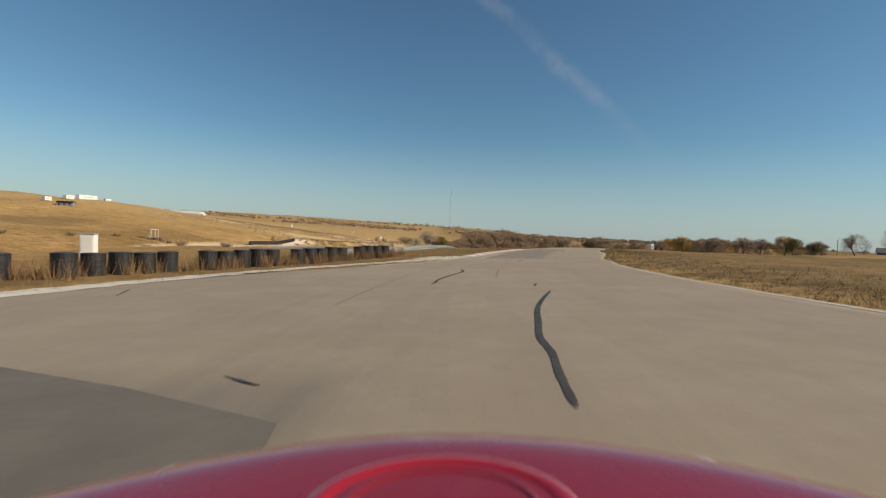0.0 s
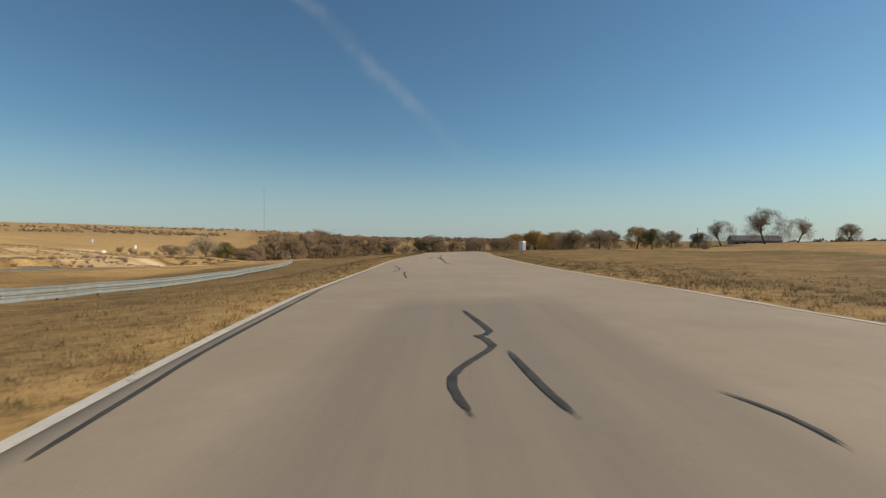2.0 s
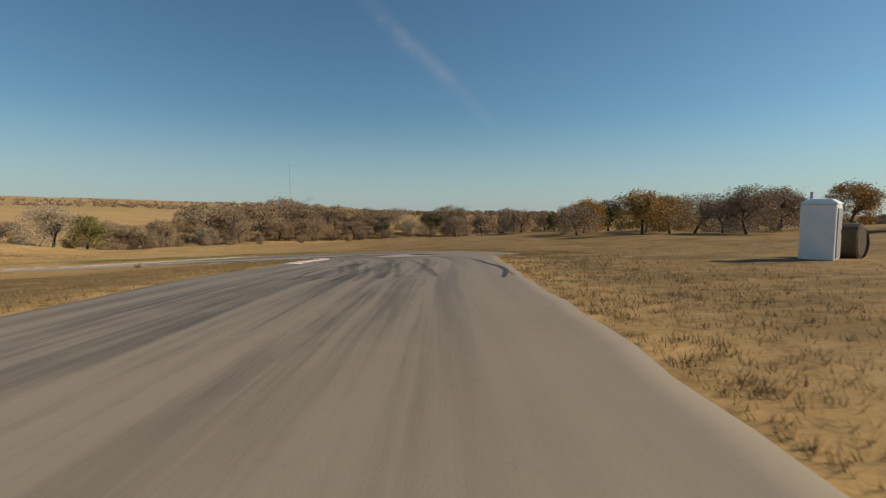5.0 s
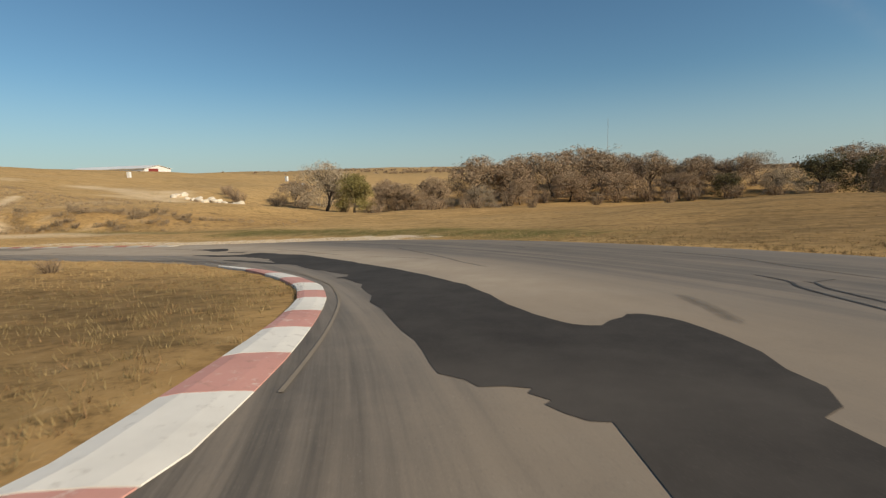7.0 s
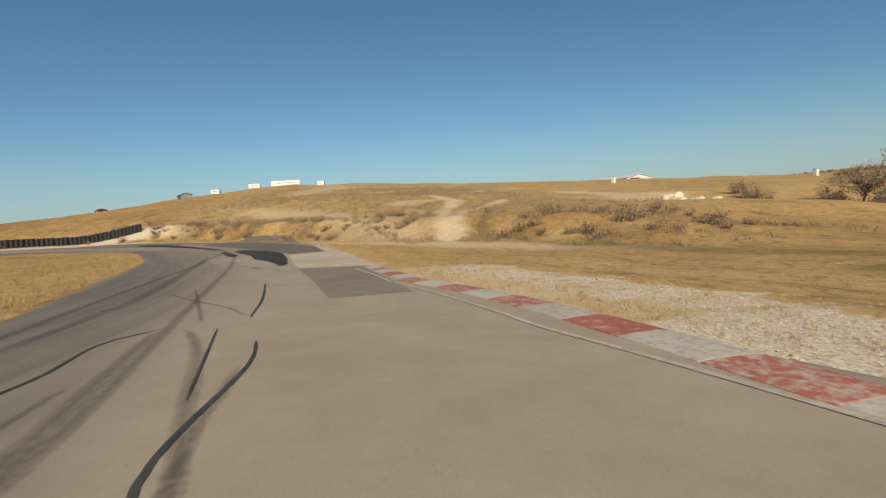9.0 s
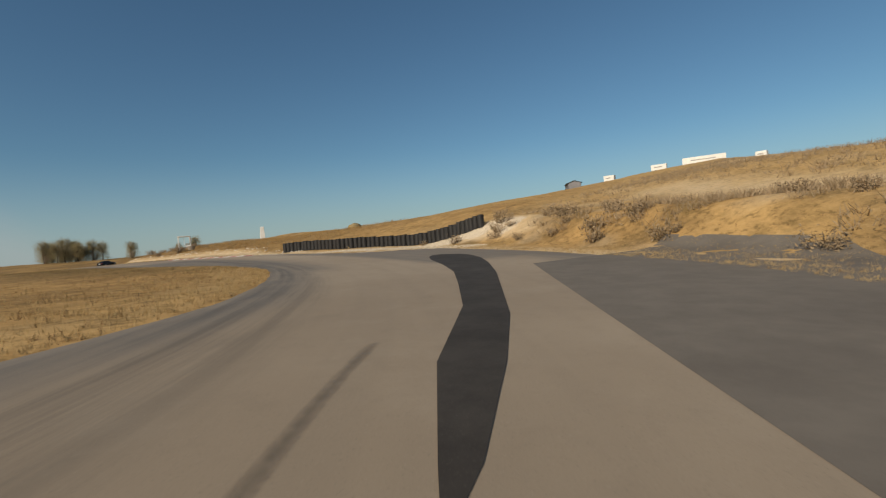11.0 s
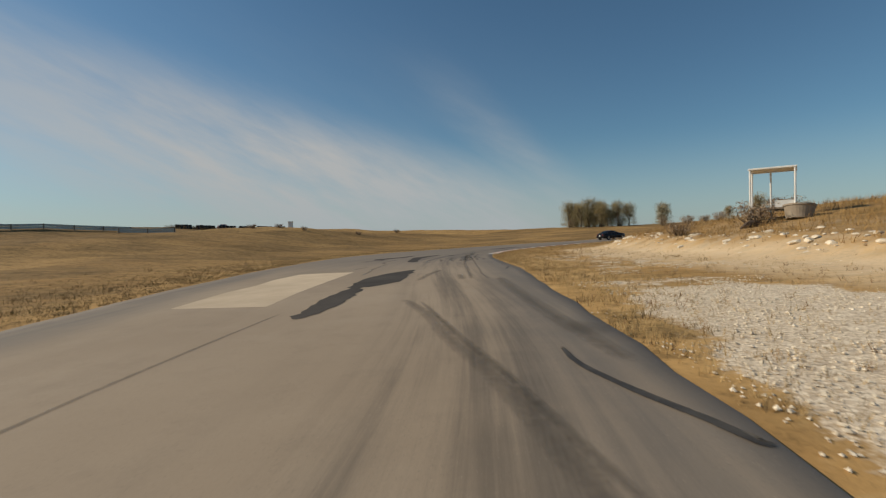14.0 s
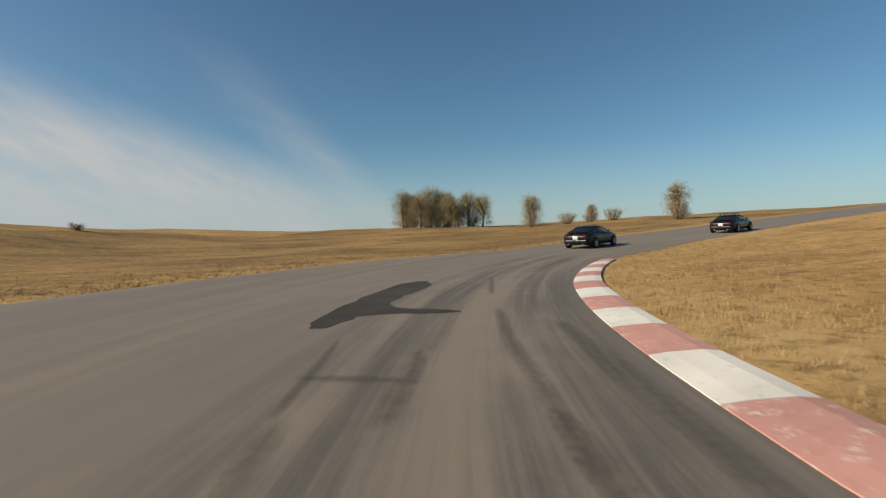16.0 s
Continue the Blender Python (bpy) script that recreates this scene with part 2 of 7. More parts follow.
def land(x, y):
    """Height of the land, its distance from the track's edge (negative inside) and metres along the track, for arrays x, y."""
    x, y = np.atleast_1d(np.asarray(x, float)), np.atleast_1d(np.asarray(y, float))
    z, edge, run, lat_out = np.empty(len(x)), np.empty(len(x)), np.empty(len(x)), np.empty(len(x))
    pick = slice(None, None, 2)
    ref, rt, bk, le, ri, rn = REF[pick], RIGHT[pick], BANK_AT[pick], LEFT_AT[pick], RIGHT_AT[pick], RUN[pick]
    for i in range(0, len(x), 20000):
        dx, dy = x[i:i + 20000, None] - ref[:, 0], y[i:i + 20000, None] - ref[:, 1]
        d2 = dx * dx + dy * dy
        lat = dx * rt[:, 0] + dy * rt[:, 1]
        w = 1 / (d2 + 6) ** 2
        z[i:i + 20000] = (w * (ref[:, 2] + bk * np.clip(lat, -12, 12))).sum(1) / w.sum(1)
        near = np.argmin(d2, 1)
        row = np.arange(len(near))
        l = lat[row, near]
        off = np.sqrt(np.maximum(d2[row, near] - l * l, 0))
        edge[i:i + 20000] = np.maximum(np.maximum(l - ri[near], le[near] - l), np.where(off > 2.5, off, -99))
        run[i:i + 20000], lat_out[i:i + 20000] = rn[near], l
    far = smooth(3, 40, edge)
    west = np.log1p(np.exp(np.clip((-22 - x) / 8, -40, 40))) * 8
    rise = 0.112 * np.interp(west, [0, 40, 100, 128, 160, 260], [0, 40, 106, 134, 144, 152]) * np.interp(y, [-60, 40, 90, 130, 165, 205, 260, 330, 450, 700], [0.0, 0.05, 0.1, 0.27, 0.62, 0.92, 0.78, 0.64, 0.42, 0.2])
    z = z + rise * far
    z = z + 1.3 * smooth(5, 15, edge) * bump(x, y, -84, 112, 13, 17) - 2.6 * smooth(8, 28, edge) * bump(x, y, -6, 88, 17, 45) - 1.3 * smooth(3, 16, edge) * bump(x, y, -45, 18, 26, 26)
    z = z - 0.4 * smooth(4, 9, lat_out) * smooth(30, 16, lat_out) * smooth(296, 306, run) * smooth(338, 328, run)
    z = z - 1.1 * smooth(1.5, 9, edge) * smooth(40, 20, edge) * (lat_out < 0) * smooth(62, 92, run) * smooth(165, 135, run)
    z = z + 0.55 * smooth(10.4, 12.2, lat_out) * smooth(325, 338, run) * smooth(380, 368, run) * smooth(45, 20, edge)
    z = z + 3.2 * smooth(10, 130, edge) * smooth(25, 90, x) * smooth(215, 150, y)
    crest = (x + 27) - 0.3 * (y - 62)
    z = z + 1.75 * np.exp(-0.5 * (crest / 9.0) ** 2) * smooth(8, 35, y) * smooth(118, 88, y) * smooth(4, 16, edge)
    z = z + 2.0 * bump(x, y, -112, 95, 13, 15) * smooth(6, 20, edge)
    up = bank_side(x, y)
    z = z + 1.9 * smooth(0, 6, up) * smooth(62, 22, up) * smooth(14, -12, x) * smooth(1.5, 7, edge) * smooth(-90, -60, x)
    z = z - 4.2 * np.exp(-0.5 * ((y - 288 - 0.1 * x) / 28) ** 2) * smooth(-60, 0, x)
    z = z + 0.5 * wave(x, y, 45, 1) * smooth(6, 40, edge) + 0.09 * wave(x, y, 11, 4) * smooth(2, 10, edge)
    r, turn = np.hypot(x, y - 110), np.degrees(np.arctan2(y - 110, x))
    ridge = np.interp(turn, [-180, -120, -60, 0, 40, 62, 72, 82, 92, 105, 118, 128, 150, 180], [24, 20, 16, 0, -22, -14, -3, 12, 27, 37, 43, 41, 34, 28])
    z = z + ridge * smooth(420, 2100, r) * (1 + 0.25 * wave(x, y, 900, 2)) + 1.2 * smooth(150, 400, r) * wave(x, y, 260, 7)
    return z, edge, run, lat_out


def height(x, y):
    return float(land([x], [y])[0][0])


def at(run, lat, up=0.0):
    """The point that many metres along the track's line and to its right, on the ground."""
    x, y = np.interp(run, RUN, REF[:, 0]), np.interp(run, RUN, REF[:, 1])
    rx, ry = np.interp(run, RUN, RIGHT[:, 0]), np.interp(run, RUN, RIGHT[:, 1])
    x, y = float(x + rx * lat), float(y + ry * lat)
    return Vector((x, y, height(x, y) + up))



# ---- materials ----
def links(nt, a, out, b, inp):
    nt.links.new(a.outputs[out], b.inputs[inp])


class Paint:
    """A node material under construction, with short calls for the nodes it needs."""

    def __init__(self, name, rough=0.8, metal=0.0, spec=0.3, coat=0.0):
        self.mat = bpy.data.materials.new(name)
        self.mat.use_nodes = True
        self.nt = self.mat.node_tree
        self.bsdf = self.nt.nodes["Principled BSDF"]
        self.bsdf.inputs["Roughness"].default_value = rough
        self.bsdf.inputs["Metallic"].default_value = metal
        self.bsdf.inputs["Specular IOR Level"].default_value = spec
        self.bsdf.inputs["Coat Weight"].default_value = coat
        self.bsdf.inputs["Coat Roughness"].default_value = 0.06
        self.coord = self.nt.nodes.new("ShaderNodeTexCoord").outputs["Object"]

    def put(self, socket, value):
        if hasattr(value, "is_output"):
            self.nt.links.new(value, socket)
        else:
            socket.default_value = value

    def attribute(self, name, part="Fac"):
        n = self.nt.nodes.new("ShaderNodeAttribute")
        n.attribute_name = name
        return n.outputs[part]

    def channels(self, name):
        n = self.nt.nodes.new("ShaderNodeSeparateColor")
        self.nt.links.new(self.attribute(name, "Color"), n.inputs[0])
        return n.outputs[0], n.outputs[1], n.outputs[2]

    def random(self, island=False):
        if island:
            return self.nt.nodes.new("ShaderNodeNewGeometry").outputs["Random Per Island"]
        return self.nt.nodes.new("ShaderNodeObjectInfo").outputs["Random"]

    def stretch(self, vector, scale):
        n = self.nt.nodes.new("ShaderNodeMapping")
        self.put(n.inputs["Vector"], vector)
        n.inputs["Scale"].default_value = scale
        return n.outputs[0]

    def noise(self, size, detail=4.0, vector=None, rough=0.6, warp=0.0):
        n = self.nt.nodes.new("ShaderNodeTexNoise")
        self.put(n.inputs["Vector"], vector or self.coord)
        n.inputs["Scale"].default_value = 1.0 / size
        n.inputs["Detail"].default_value = detail
        n.inputs["Roughness"].default_value = rough
        n.inputs["Distortion"].default_value = warp
        return n.outputs[0]

    def cells(self, size, vector=None, feature="F1", out="Distance"):
        n = self.nt.nodes.new("ShaderNodeTexVoronoi")
        n.feature = feature
        self.put(n.inputs["Vector"], vector or self.coord)
        n.inputs["Scale"].default_value = 1.0 / size
        return n.outputs[out]

    def ramp(self, value, lo, hi, a=0.0, b=1.0):
        n = self.nt.nodes.new("ShaderNodeMapRange")
        n.interpolation_type = "SMOOTHSTEP"
        self.put(n.inputs[0], value)
        for i, v in zip((1, 2, 3, 4), (lo, hi, a, b)):
            n.inputs[i].default_value = v
        return n.outputs[0]

    def math(self, op, a, b=0.0):
        n = self.nt.nodes.new("ShaderNodeMath")
        n.operation = op
        self.put(n.inputs[0], a)
        self.put(n.inputs[1], b)
        return n.outputs[0]

    def mix(self, fac, a, b, mode="MIX"):
        n = self.nt.nodes.new("ShaderNodeMix")
        n.data_type, n.blend_type = "RGBA", mode
        self.put(n.inputs[0], fac)
        for socket, v in ((n.inputs[6], a), (n.inputs[7], b)):
            self.put(socket, v if hasattr(v, "is_output") else (*v, 1.0))
        return n.outputs[2]

    def colour(self, value):
        self.put(self.bsdf.inputs["Base Color"], value if hasattr(value, "is_output") else (*value, 1.0))
        return self

    def relief(self, value, depth, distance=1.0):
        n = self.nt.nodes.new("ShaderNodeBump")
        n.inputs["Strength"].default_value = depth
        n.inputs["Distance"].default_value = distance
        self.put(n.inputs["Height"], value)
        self.nt.links.new(n.outputs[0], self.bsdf.inputs["Normal"])
        return self

    def gloss(self, value):
        self.put(self.bsdf.inputs["Roughness"], value)
        return self


def plain(name, base, rough=0.7, metal=0.0, spec=0.3, size=0.3, vary=0.25, bump=0.02, coat=0.0):
    """Two scales of variation round one base colour."""
    p = Paint(name, rough, metal, spec, coat)
    dark, light = [c * (1 - vary) for c in base], [min(1, c * (1 + vary * 0.6)) for c in base]
    c = p.mix(p.ramp(p.noise(size, 5), 0.3, 0.7), dark, light)
    c = p.mix(p.ramp(p.noise(size * 7, 3), 0.35, 0.7, 0.0, 0.35), c, [c * 0.75 for c in base])
    p.colour(c).relief(p.noise(size * 0.25, 4), bump, size * 0.1)
    return p.mat


def grass_material():
    p = Paint("dry_grass_ground", 0.95, spec=0.08)
    gravel, dirt, green = p.channels("cover")
    brush, shore, rock = p.channels("tone")
    fine, small, mid, wide = p.noise(0.07, 4, rough=0.7), p.noise(0.45, 6, rough=0.75), p.noise(2.4, 6, rough=0.7), p.noise(26, 5, rough=0.6)
    mown = p.noise(1.0, 5, p.stretch(p.coord, (0.16, 0.5, 1.0)), rough=0.7)
    c = p.mix(p.ramp(mid, 0.32, 0.70), (0.34, 0.205, 0.080), (0.53, 0.335, 0.135))
    c = p.mix(p.ramp(wide, 0.35, 0.68, 0, 0.6), c, (0.60, 0.395, 0.165))
    c = p.mix(p.ramp(mown, 0.46, 0.68, 0, 0.5), c, (0.20, 0.130, 0.056))
    c = p.mix(p.math("MULTIPLY", brush, p.ramp(mid, 0.34, 0.60, 0.62, 0.95)), c, p.mix(p.ramp(mown, 0.4, 0.62), (0.245, 0.160, 0.070), (0.140, 0.094, 0.043)))
    gold = p.math("MULTIPLY", shore, p.ramp(mid, 0.3, 0.6, 0.85, 0.35))
    c = p.mix(gold, c, (0.58, 0.405, 0.19))
    streak = p.noise(1.0, 5, p.stretch(p.coord, (0.10, 0.55, 1.0)), rough=0.75)
    c = p.mix(p.ramp(streak, 0.5, 0.68, 0, 0.55), c, (0.22, 0.150, 0.060))
    c = p.mix(p.math("MULTIPLY", green, p.ramp(mid, 0.36, 0.58, 0.45, 0.95)), c, (0.13, 0.125, 0.036))
    c = p.mix(p.ramp(small, 0.48, 0.66, 0, 0.72), c, p.mix(0.74, c, (0.060, 0.040, 0.018)))
    c = p.mix(p.ramp(small, 0.28, 0.46, 0.5, 0), c, p.mix(0.5, c, (0.70, 0.53, 0.29)))
    soil = p.math("MULTIPLY", dirt, p.ramp(p.math("ADD", mid, p.math("MULTIPLY", small, 0.4)), 0.55, 0.9, 1.0, 0.5))
    c = p.mix(soil, c, p.mix(mid, (0.60, 0.455, 0.29), (0.82, 0.68, 0.47)))
    c = p.mix(p.math("MULTIPLY", rock, p.ramp(p.noise(0.9, 6, rough=0.75), 0.42, 0.56)), c, (0.76, 0.63, 0.45))
    pebble = p.cells(0.04, out="Color")
    sep = p.nt.nodes.new("ShaderNodeSeparateColor")
    p.nt.links.new(pebble, sep.inputs[0])
    stones = p.mix(sep.outputs[0], (0.54, 0.44, 0.32), (0.85, 0.755, 0.60))
    stones = p.mix(p.ramp(p.cells(0.04), 0.5, 0.9, 0, 0.6), stones, (0.27, 0.195, 0.12))
    cover = p.ramp(p.math("ADD", gravel, p.math("MULTIPLY", p.math("SUBTRACT", p.noise(0.9, 6, rough=0.78), 0.5), 1.5)), 0.40, 0.62)
    c = p.mix(cover, c, stones)
    c = p.mix(p.ramp(fine, 0.5, 0.8, 0, 0.45), c, p.mix(0.6, c, (0.08, 0.05, 0.025)))
    p.colour(c)
    p.relief(fine, 0.35, 0.03)
    return p.mat


def asphalt_material():
    p = Paint("worn_asphalt", 0.78, spec=0.25)
    dark, rubber, pale = p.channels("wear")
    place = p.attribute("place", "Vector")
    streak = p.noise(1.0, 5, p.stretch(place, (1.7, 0.05, 1.0)), rough=0.65)
    thin = p.noise(1.0, 5, p.stretch(place, (6.0, 0.16, 1.0)), rough=0.7)
    patchy, wide = p.noise(1.6, 6, rough=0.7), p.noise(11, 5, rough=0.6)
    c = p.mix(p.ramp(wide, 0.32, 0.68), (0.305, 0.243, 0.176), (0.365, 0.296, 0.218))
    c = p.mix(p.ramp(streak, 0.42, 0.72, 0, 0.16), c, (0.215, 0.178, 0.136))
    c = p.mix(p.ramp(p.noise(0.5, 5, rough=0.7), 0.5, 0.74, 0, 0.3), c, (0.225, 0.183, 0.138))
    c = p.mix(p.ramp(patchy, 0.48, 0.78, 0, 0.5), c, (0.385, 0.318, 0.24))
    c = p.mix(p.ramp(p.noise(4.5, 6, rough=0.7), 0.5, 0.72, 0, 0.35), c, (0.235, 0.192, 0.145))
    c = p.mix(pale, c, p.mix(p.ramp(patchy, 0.35, 0.65), (0.40, 0.325, 0.24), (0.47, 0.39, 0.295)))
    c = p.mix(p.math("MULTIPLY", dark, p.ramp(p.math("ADD", streak, p.math("MULTIPLY", patchy, 0.5)), 0.45, 0.95, 0.55, 1.0)), c, (0.168, 0.152, 0.134))
    tyre = p.math("MULTIPLY", rubber, p.ramp(p.math("ADD", p.math("MULTIPLY", thin, 0.45), p.math("ADD", streak, p.math("MULTIPLY", patchy, 0.25))), 0.72, 1.05, 0.0, 0.72))
    c = p.mix(tyre, c, (0.05, 0.047, 0.043))
    crumb = p.noise(0.018, 3, rough=0.6)
    c = p.mix(p.ramp(crumb, 0.55, 0.8, 0, 0.5), c, (0.13, 0.115, 0.095))
    c = p.mix(p.ramp(crumb, 0.2, 0.4, 0.35, 0), c, (0.5, 0.44, 0.36))
    p.colour(c)
    p.relief(crumb, 0.16, 0.008)
    return p.mat


def surface(name, base, light, dirt, size=0.9, rough=0.85, fine=0.02, amount=0.6):
    """Mineral surface: broad tone, smears along one way and grit."""
    p = Paint(name, rough, spec=0.2)
    c = p.mix(p.ramp(p.noise(size, 6, rough=0.7), 0.3, 0.7), base, light)
    c = p.mix(p.ramp(p.noise(size * 5, 5), 0.45, 0.75, 0, amount), c, dirt)
    grit = p.noise(fine, 3)
    c = p.mix(p.ramp(grit, 0.55, 0.8, 0, 0.45), c, dirt)
    p.colour(c).relief(grit, 0.12, fine * 0.4)
    return p.mat


def soft_material(name, one, two, lo, hi, most):
    """Thin cover whose edge breaks up with the grain beneath."""
    p = Paint(name, 0.6, spec=0.3)
    p.colour(p.mix(p.ramp(p.noise(0.3, 5), 0.3, 0.7), one, two))
    body = p.math("ADD", p.attribute("fade"), p.math("MULTIPLY", p.math("SUBTRACT", p.noise(0.11, 6, rough=0.75), 0.5), 0.8))
    p.put(p.bsdf.inputs["Alpha"], p.math("MULTIPLY", p.ramp(body, lo, hi, 0, most), p.ramp(p.attribute("fade"), 0.0, 0.2)))
    return p.mat


def kerb_material(name, base, worn, amount):
    p = Paint(name, 0.7, spec=0.3)
    chip = p.math("ADD", p.noise(0.14, 7, rough=0.75), p.math("MULTIPLY", p.random(), 0.10))
    c = p.mix(p.ramp(p.noise(1.4, 4), 0.35, 0.7), base, [min(1, v * 0.82) for v in base])
    c = p.mix(p.ramp(chip, 0.58 - amount, 0.74 - amount * 0.6), c, worn)
    c = p.mix(p.ramp(p.noise(0.12, 5), 0.55, 0.8, 0, 0.4), c, (0.2, 0.16, 0.12))
    p.colour(c).relief(chip, 0.3, 0.01)
    return p.mat


def leaf_material(name, one, two, rough=0.85):
    p = Paint(name, rough, spec=0.15)
    c = p.mix(p.random(True), one, two)
    c = p.mix(p.ramp(p.random(), 0, 1, 0, 0.5), c, [(a + b) * 0.32 for a, b in zip(one, two)])
    c = p.mix(p.ramp(p.noise(0.9, 3), 0.4, 0.7, 0, 0.5), c, [v * 0.55 for v in one])
    p.colour(c)
    return p.mat


def car_paint(name, base, fleck, coat=1.0):
    p = Paint(name, 0.32, spec=0.5 * coat, coat=coat)
    c = p.mix(p.ramp(p.noise(0.002, 2), 0.45, 0.7), base, fleck)
    c = p.mix(p.ramp(p.noise(0.5, 5), 0.5, 0.8, 0, 0.12), c, (0.3, 0.24, 0.18))
    p.colour(c)
    p.gloss(p.ramp(p.noise(0.3, 4), 0.3, 0.8, 0.22, 0.42))
    return p.mat


GRASS, ASPHALT = grass_material(), asphalt_material()
CONCRETE = surface("pale_concrete", (0.53, 0.435, 0.315), (0.62, 0.52, 0.385), (0.40, 0.325, 0.235), 1.1)
APRON = surface("grey_tan_concrete", (0.37, 0.305, 0.225), (0.44, 0.37, 0.28), (0.29, 0.24, 0.18), 1.1)
SHOULDER = surface("white_crushed_concrete", (0.62, 0.57, 0.48), (0.74, 0.69, 0.60), (0.42, 0.36, 0.28), 0.5, fine=0.04, amount=0.5)
NEW_TAR = surface("dark_asphalt_repair", (0.040, 0.035, 0.031), (0.062, 0.055, 0.048), (0.12, 0.105, 0.09), 0.8, amount=0.45)
LANE_TAR = surface("grey_asphalt_lane", (0.25, 0.208, 0.158), (0.295, 0.248, 0.19), (0.18, 0.155, 0.125), 0.7)
OLD_TAR = surface("dull_dark_asphalt", (0.165, 0.145, 0.122), (0.20, 0.176, 0.148), (0.12, 0.105, 0.09), 0.7)
SEALER = soft_material("black_crack_sealer", (0.045, 0.041, 0.037), (0.085, 0.077, 0.066), 0.28, 0.55, 0.92)
SKID = soft_material("tyre_rubber_mark", (0.085, 0.076, 0.065), (0.13, 0.113, 0.094), 0.45, 1.2, 0.38)
LINE_WHITE = kerb_material("worn_white_line", (0.64, 0.60, 0.53), (0.34, 0.30, 0.24), -0.03)
KERB_WHITE = kerb_material("kerb_white_paint", (0.80, 0.77, 0.70), (0.55, 0.49, 0.41), -0.08)
KERB_GREY = kerb_material("kerb_dirty_white_paint", (0.57, 0.52, 0.44), (0.40, 0.345, 0.27), 0.05)
KERB_RED = kerb_material("kerb_faded_red_paint", (0.53, 0.205, 0.17), (0.62, 0.42, 0.36), -0.05)
KERB_PINK = kerb_material("kerb_pale_pink_paint", (0.60, 0.31, 0.26), (0.68, 0.53, 0.46), -0.03)
KERB_WORN = kerb_material("kerb_chipped_red_paint", (0.45, 0.14, 0.10), (0.54, 0.43, 0.33), 0.06)
STEEL = plain("galvanised_steel", (0.50, 0.54, 0.53), 0.42, 0.75, 0.5, 0.5, 0.15)
POST = plain("weathered_post", (0.24, 0.20, 0.16), 0.85)
PLASTIC = plain("black_sunned_plastic", (0.022, 0.021, 0.022), 0.55, 0, 0.4, 0.5, 0.3)
WHITE = plain("white_sheet_metal", (0.78, 0.78, 0.76), 0.45, 0, 0.4, 1.2, 0.1)
GREY_ROOF = plain("grey_roof_shingle", (0.15, 0.15, 0.16), 0.85, 0, 0.2, 0.8, 0.2)
RED_WALL = plain("barn_red_paint", (0.24, 0.05, 0.042), 0.7, 0, 0.3, 0.8, 0.2)
TAN_WALL = plain("grey_siding", (0.25, 0.25, 0.27), 0.8, 0, 0.3, 0.8, 0.15)
DARK = plain("dark_opening", (0.02, 0.02, 0.022), 0.6)
HAY = plain("old_straw", (0.33, 0.25, 0.13), 0.95, 0, 0.1, 0.25, 0.5, 0.6)
PIPE = surface("stained_concrete", (0.25, 0.21, 0.165), (0.34, 0.29, 0.23), (0.18, 0.155, 0.13), 0.4)
LIMESTONE = surface("pale_limestone", (0.60, 0.52, 0.40), (0.76, 0.69, 0.57), (0.38, 0.29, 0.19), 0.5, fine=0.05)
STONE = leaf_material("gravel_stone", (0.86, 0.78, 0.64), (0.60, 0.51, 0.38))
TAN_STONE = leaf_material("tan_gravel_stone", (0.74, 0.62, 0.45), (0.48, 0.38, 0.26))
BARK = plain("grey_brown_bark", (0.115, 0.088, 0.068), 0.95, 0, 0.1, 0.12, 0.4, 0.5)
TWIGS = leaf_material("brown_twigs", (0.47, 0.35, 0.23), (0.33, 0.24, 0.155))
BARE = leaf_material("grey_bare_twigs", (0.52, 0.43, 0.31), (0.38, 0.31, 0.215))
GREEN = leaf_material("dull_olive_leaves", (0.33, 0.28, 0.10), (0.22, 0.195, 0.075))
GOLD = leaf_material("orange_yellow_leaves", (0.58, 0.36, 0.11), (0.40, 0.25, 0.085))
CEDAR = leaf_material("dark_olive_leaves", (0.13, 0.125, 0.06), (0.19, 0.155, 0.08))
STRAW = leaf_material("straw_blades", (0.57, 0.415, 0.205), (0.31, 0.215, 0.10))
WEED = leaf_material("brown_weeds", (0.34, 0.215, 0.105), (0.20, 0.125, 0.065))
DULL = leaf_material("dull_grass_blades", (0.37, 0.275, 0.135), (0.17, 0.128, 0.058))
BANK_GRASS = leaf_material("bank_grass_blades", (0.46, 0.30, 0.125), (0.28, 0.175, 0.07))
GROVE_LEAF = leaf_material("thin_olive_tan_twigs", (0.46, 0.385, 0.21), (0.33, 0.275, 0.145))
PALE_WEED = leaf_material("pale_weeds", (0.43, 0.33, 0.21), (0.27, 0.195, 0.12))
RED_PAINT = car_paint("red_car_paint", (0.27, 0.004, 0.006), (0.34, 0.01, 0.01))
BRIGHT_RED = car_paint("bright_red_band", (0.40, 0.006, 0.014), (0.46, 0.012, 0.02))
BLACK_PAINT = car_paint("black_car_paint", (0.006, 0.006, 0.008), (0.012, 0.013, 0.016), 0.3)
BLUE_PAINT = car_paint("dark_blue_car_paint", (0.015, 0.022, 0.06), (0.03, 0.04, 0.09))
RUBBER = plain("tyre_rubber", (0.018, 0.018, 0.018), 0.85)
ALLOY = plain("alloy_wheel", (0.50, 0.50, 0.50), 0.35, 0.9, 0.5)
TAIL_RED = plain("tail_lamp_red", (0.30, 0.008, 0.01), 0.2, 0, 0.5)
CLEAR = plain("lamp_glass", (0.6, 0.6, 0.6), 0.12, 0, 0.5)
GLASS = plain("tinted_glass", (0.012, 0.015, 0.018), 0.05, 0, 0.6, 1.0, 0.1, 0.0)
GREY_BAR = plain("grey_panel", (0.35, 0.35, 0.36), 0.5)


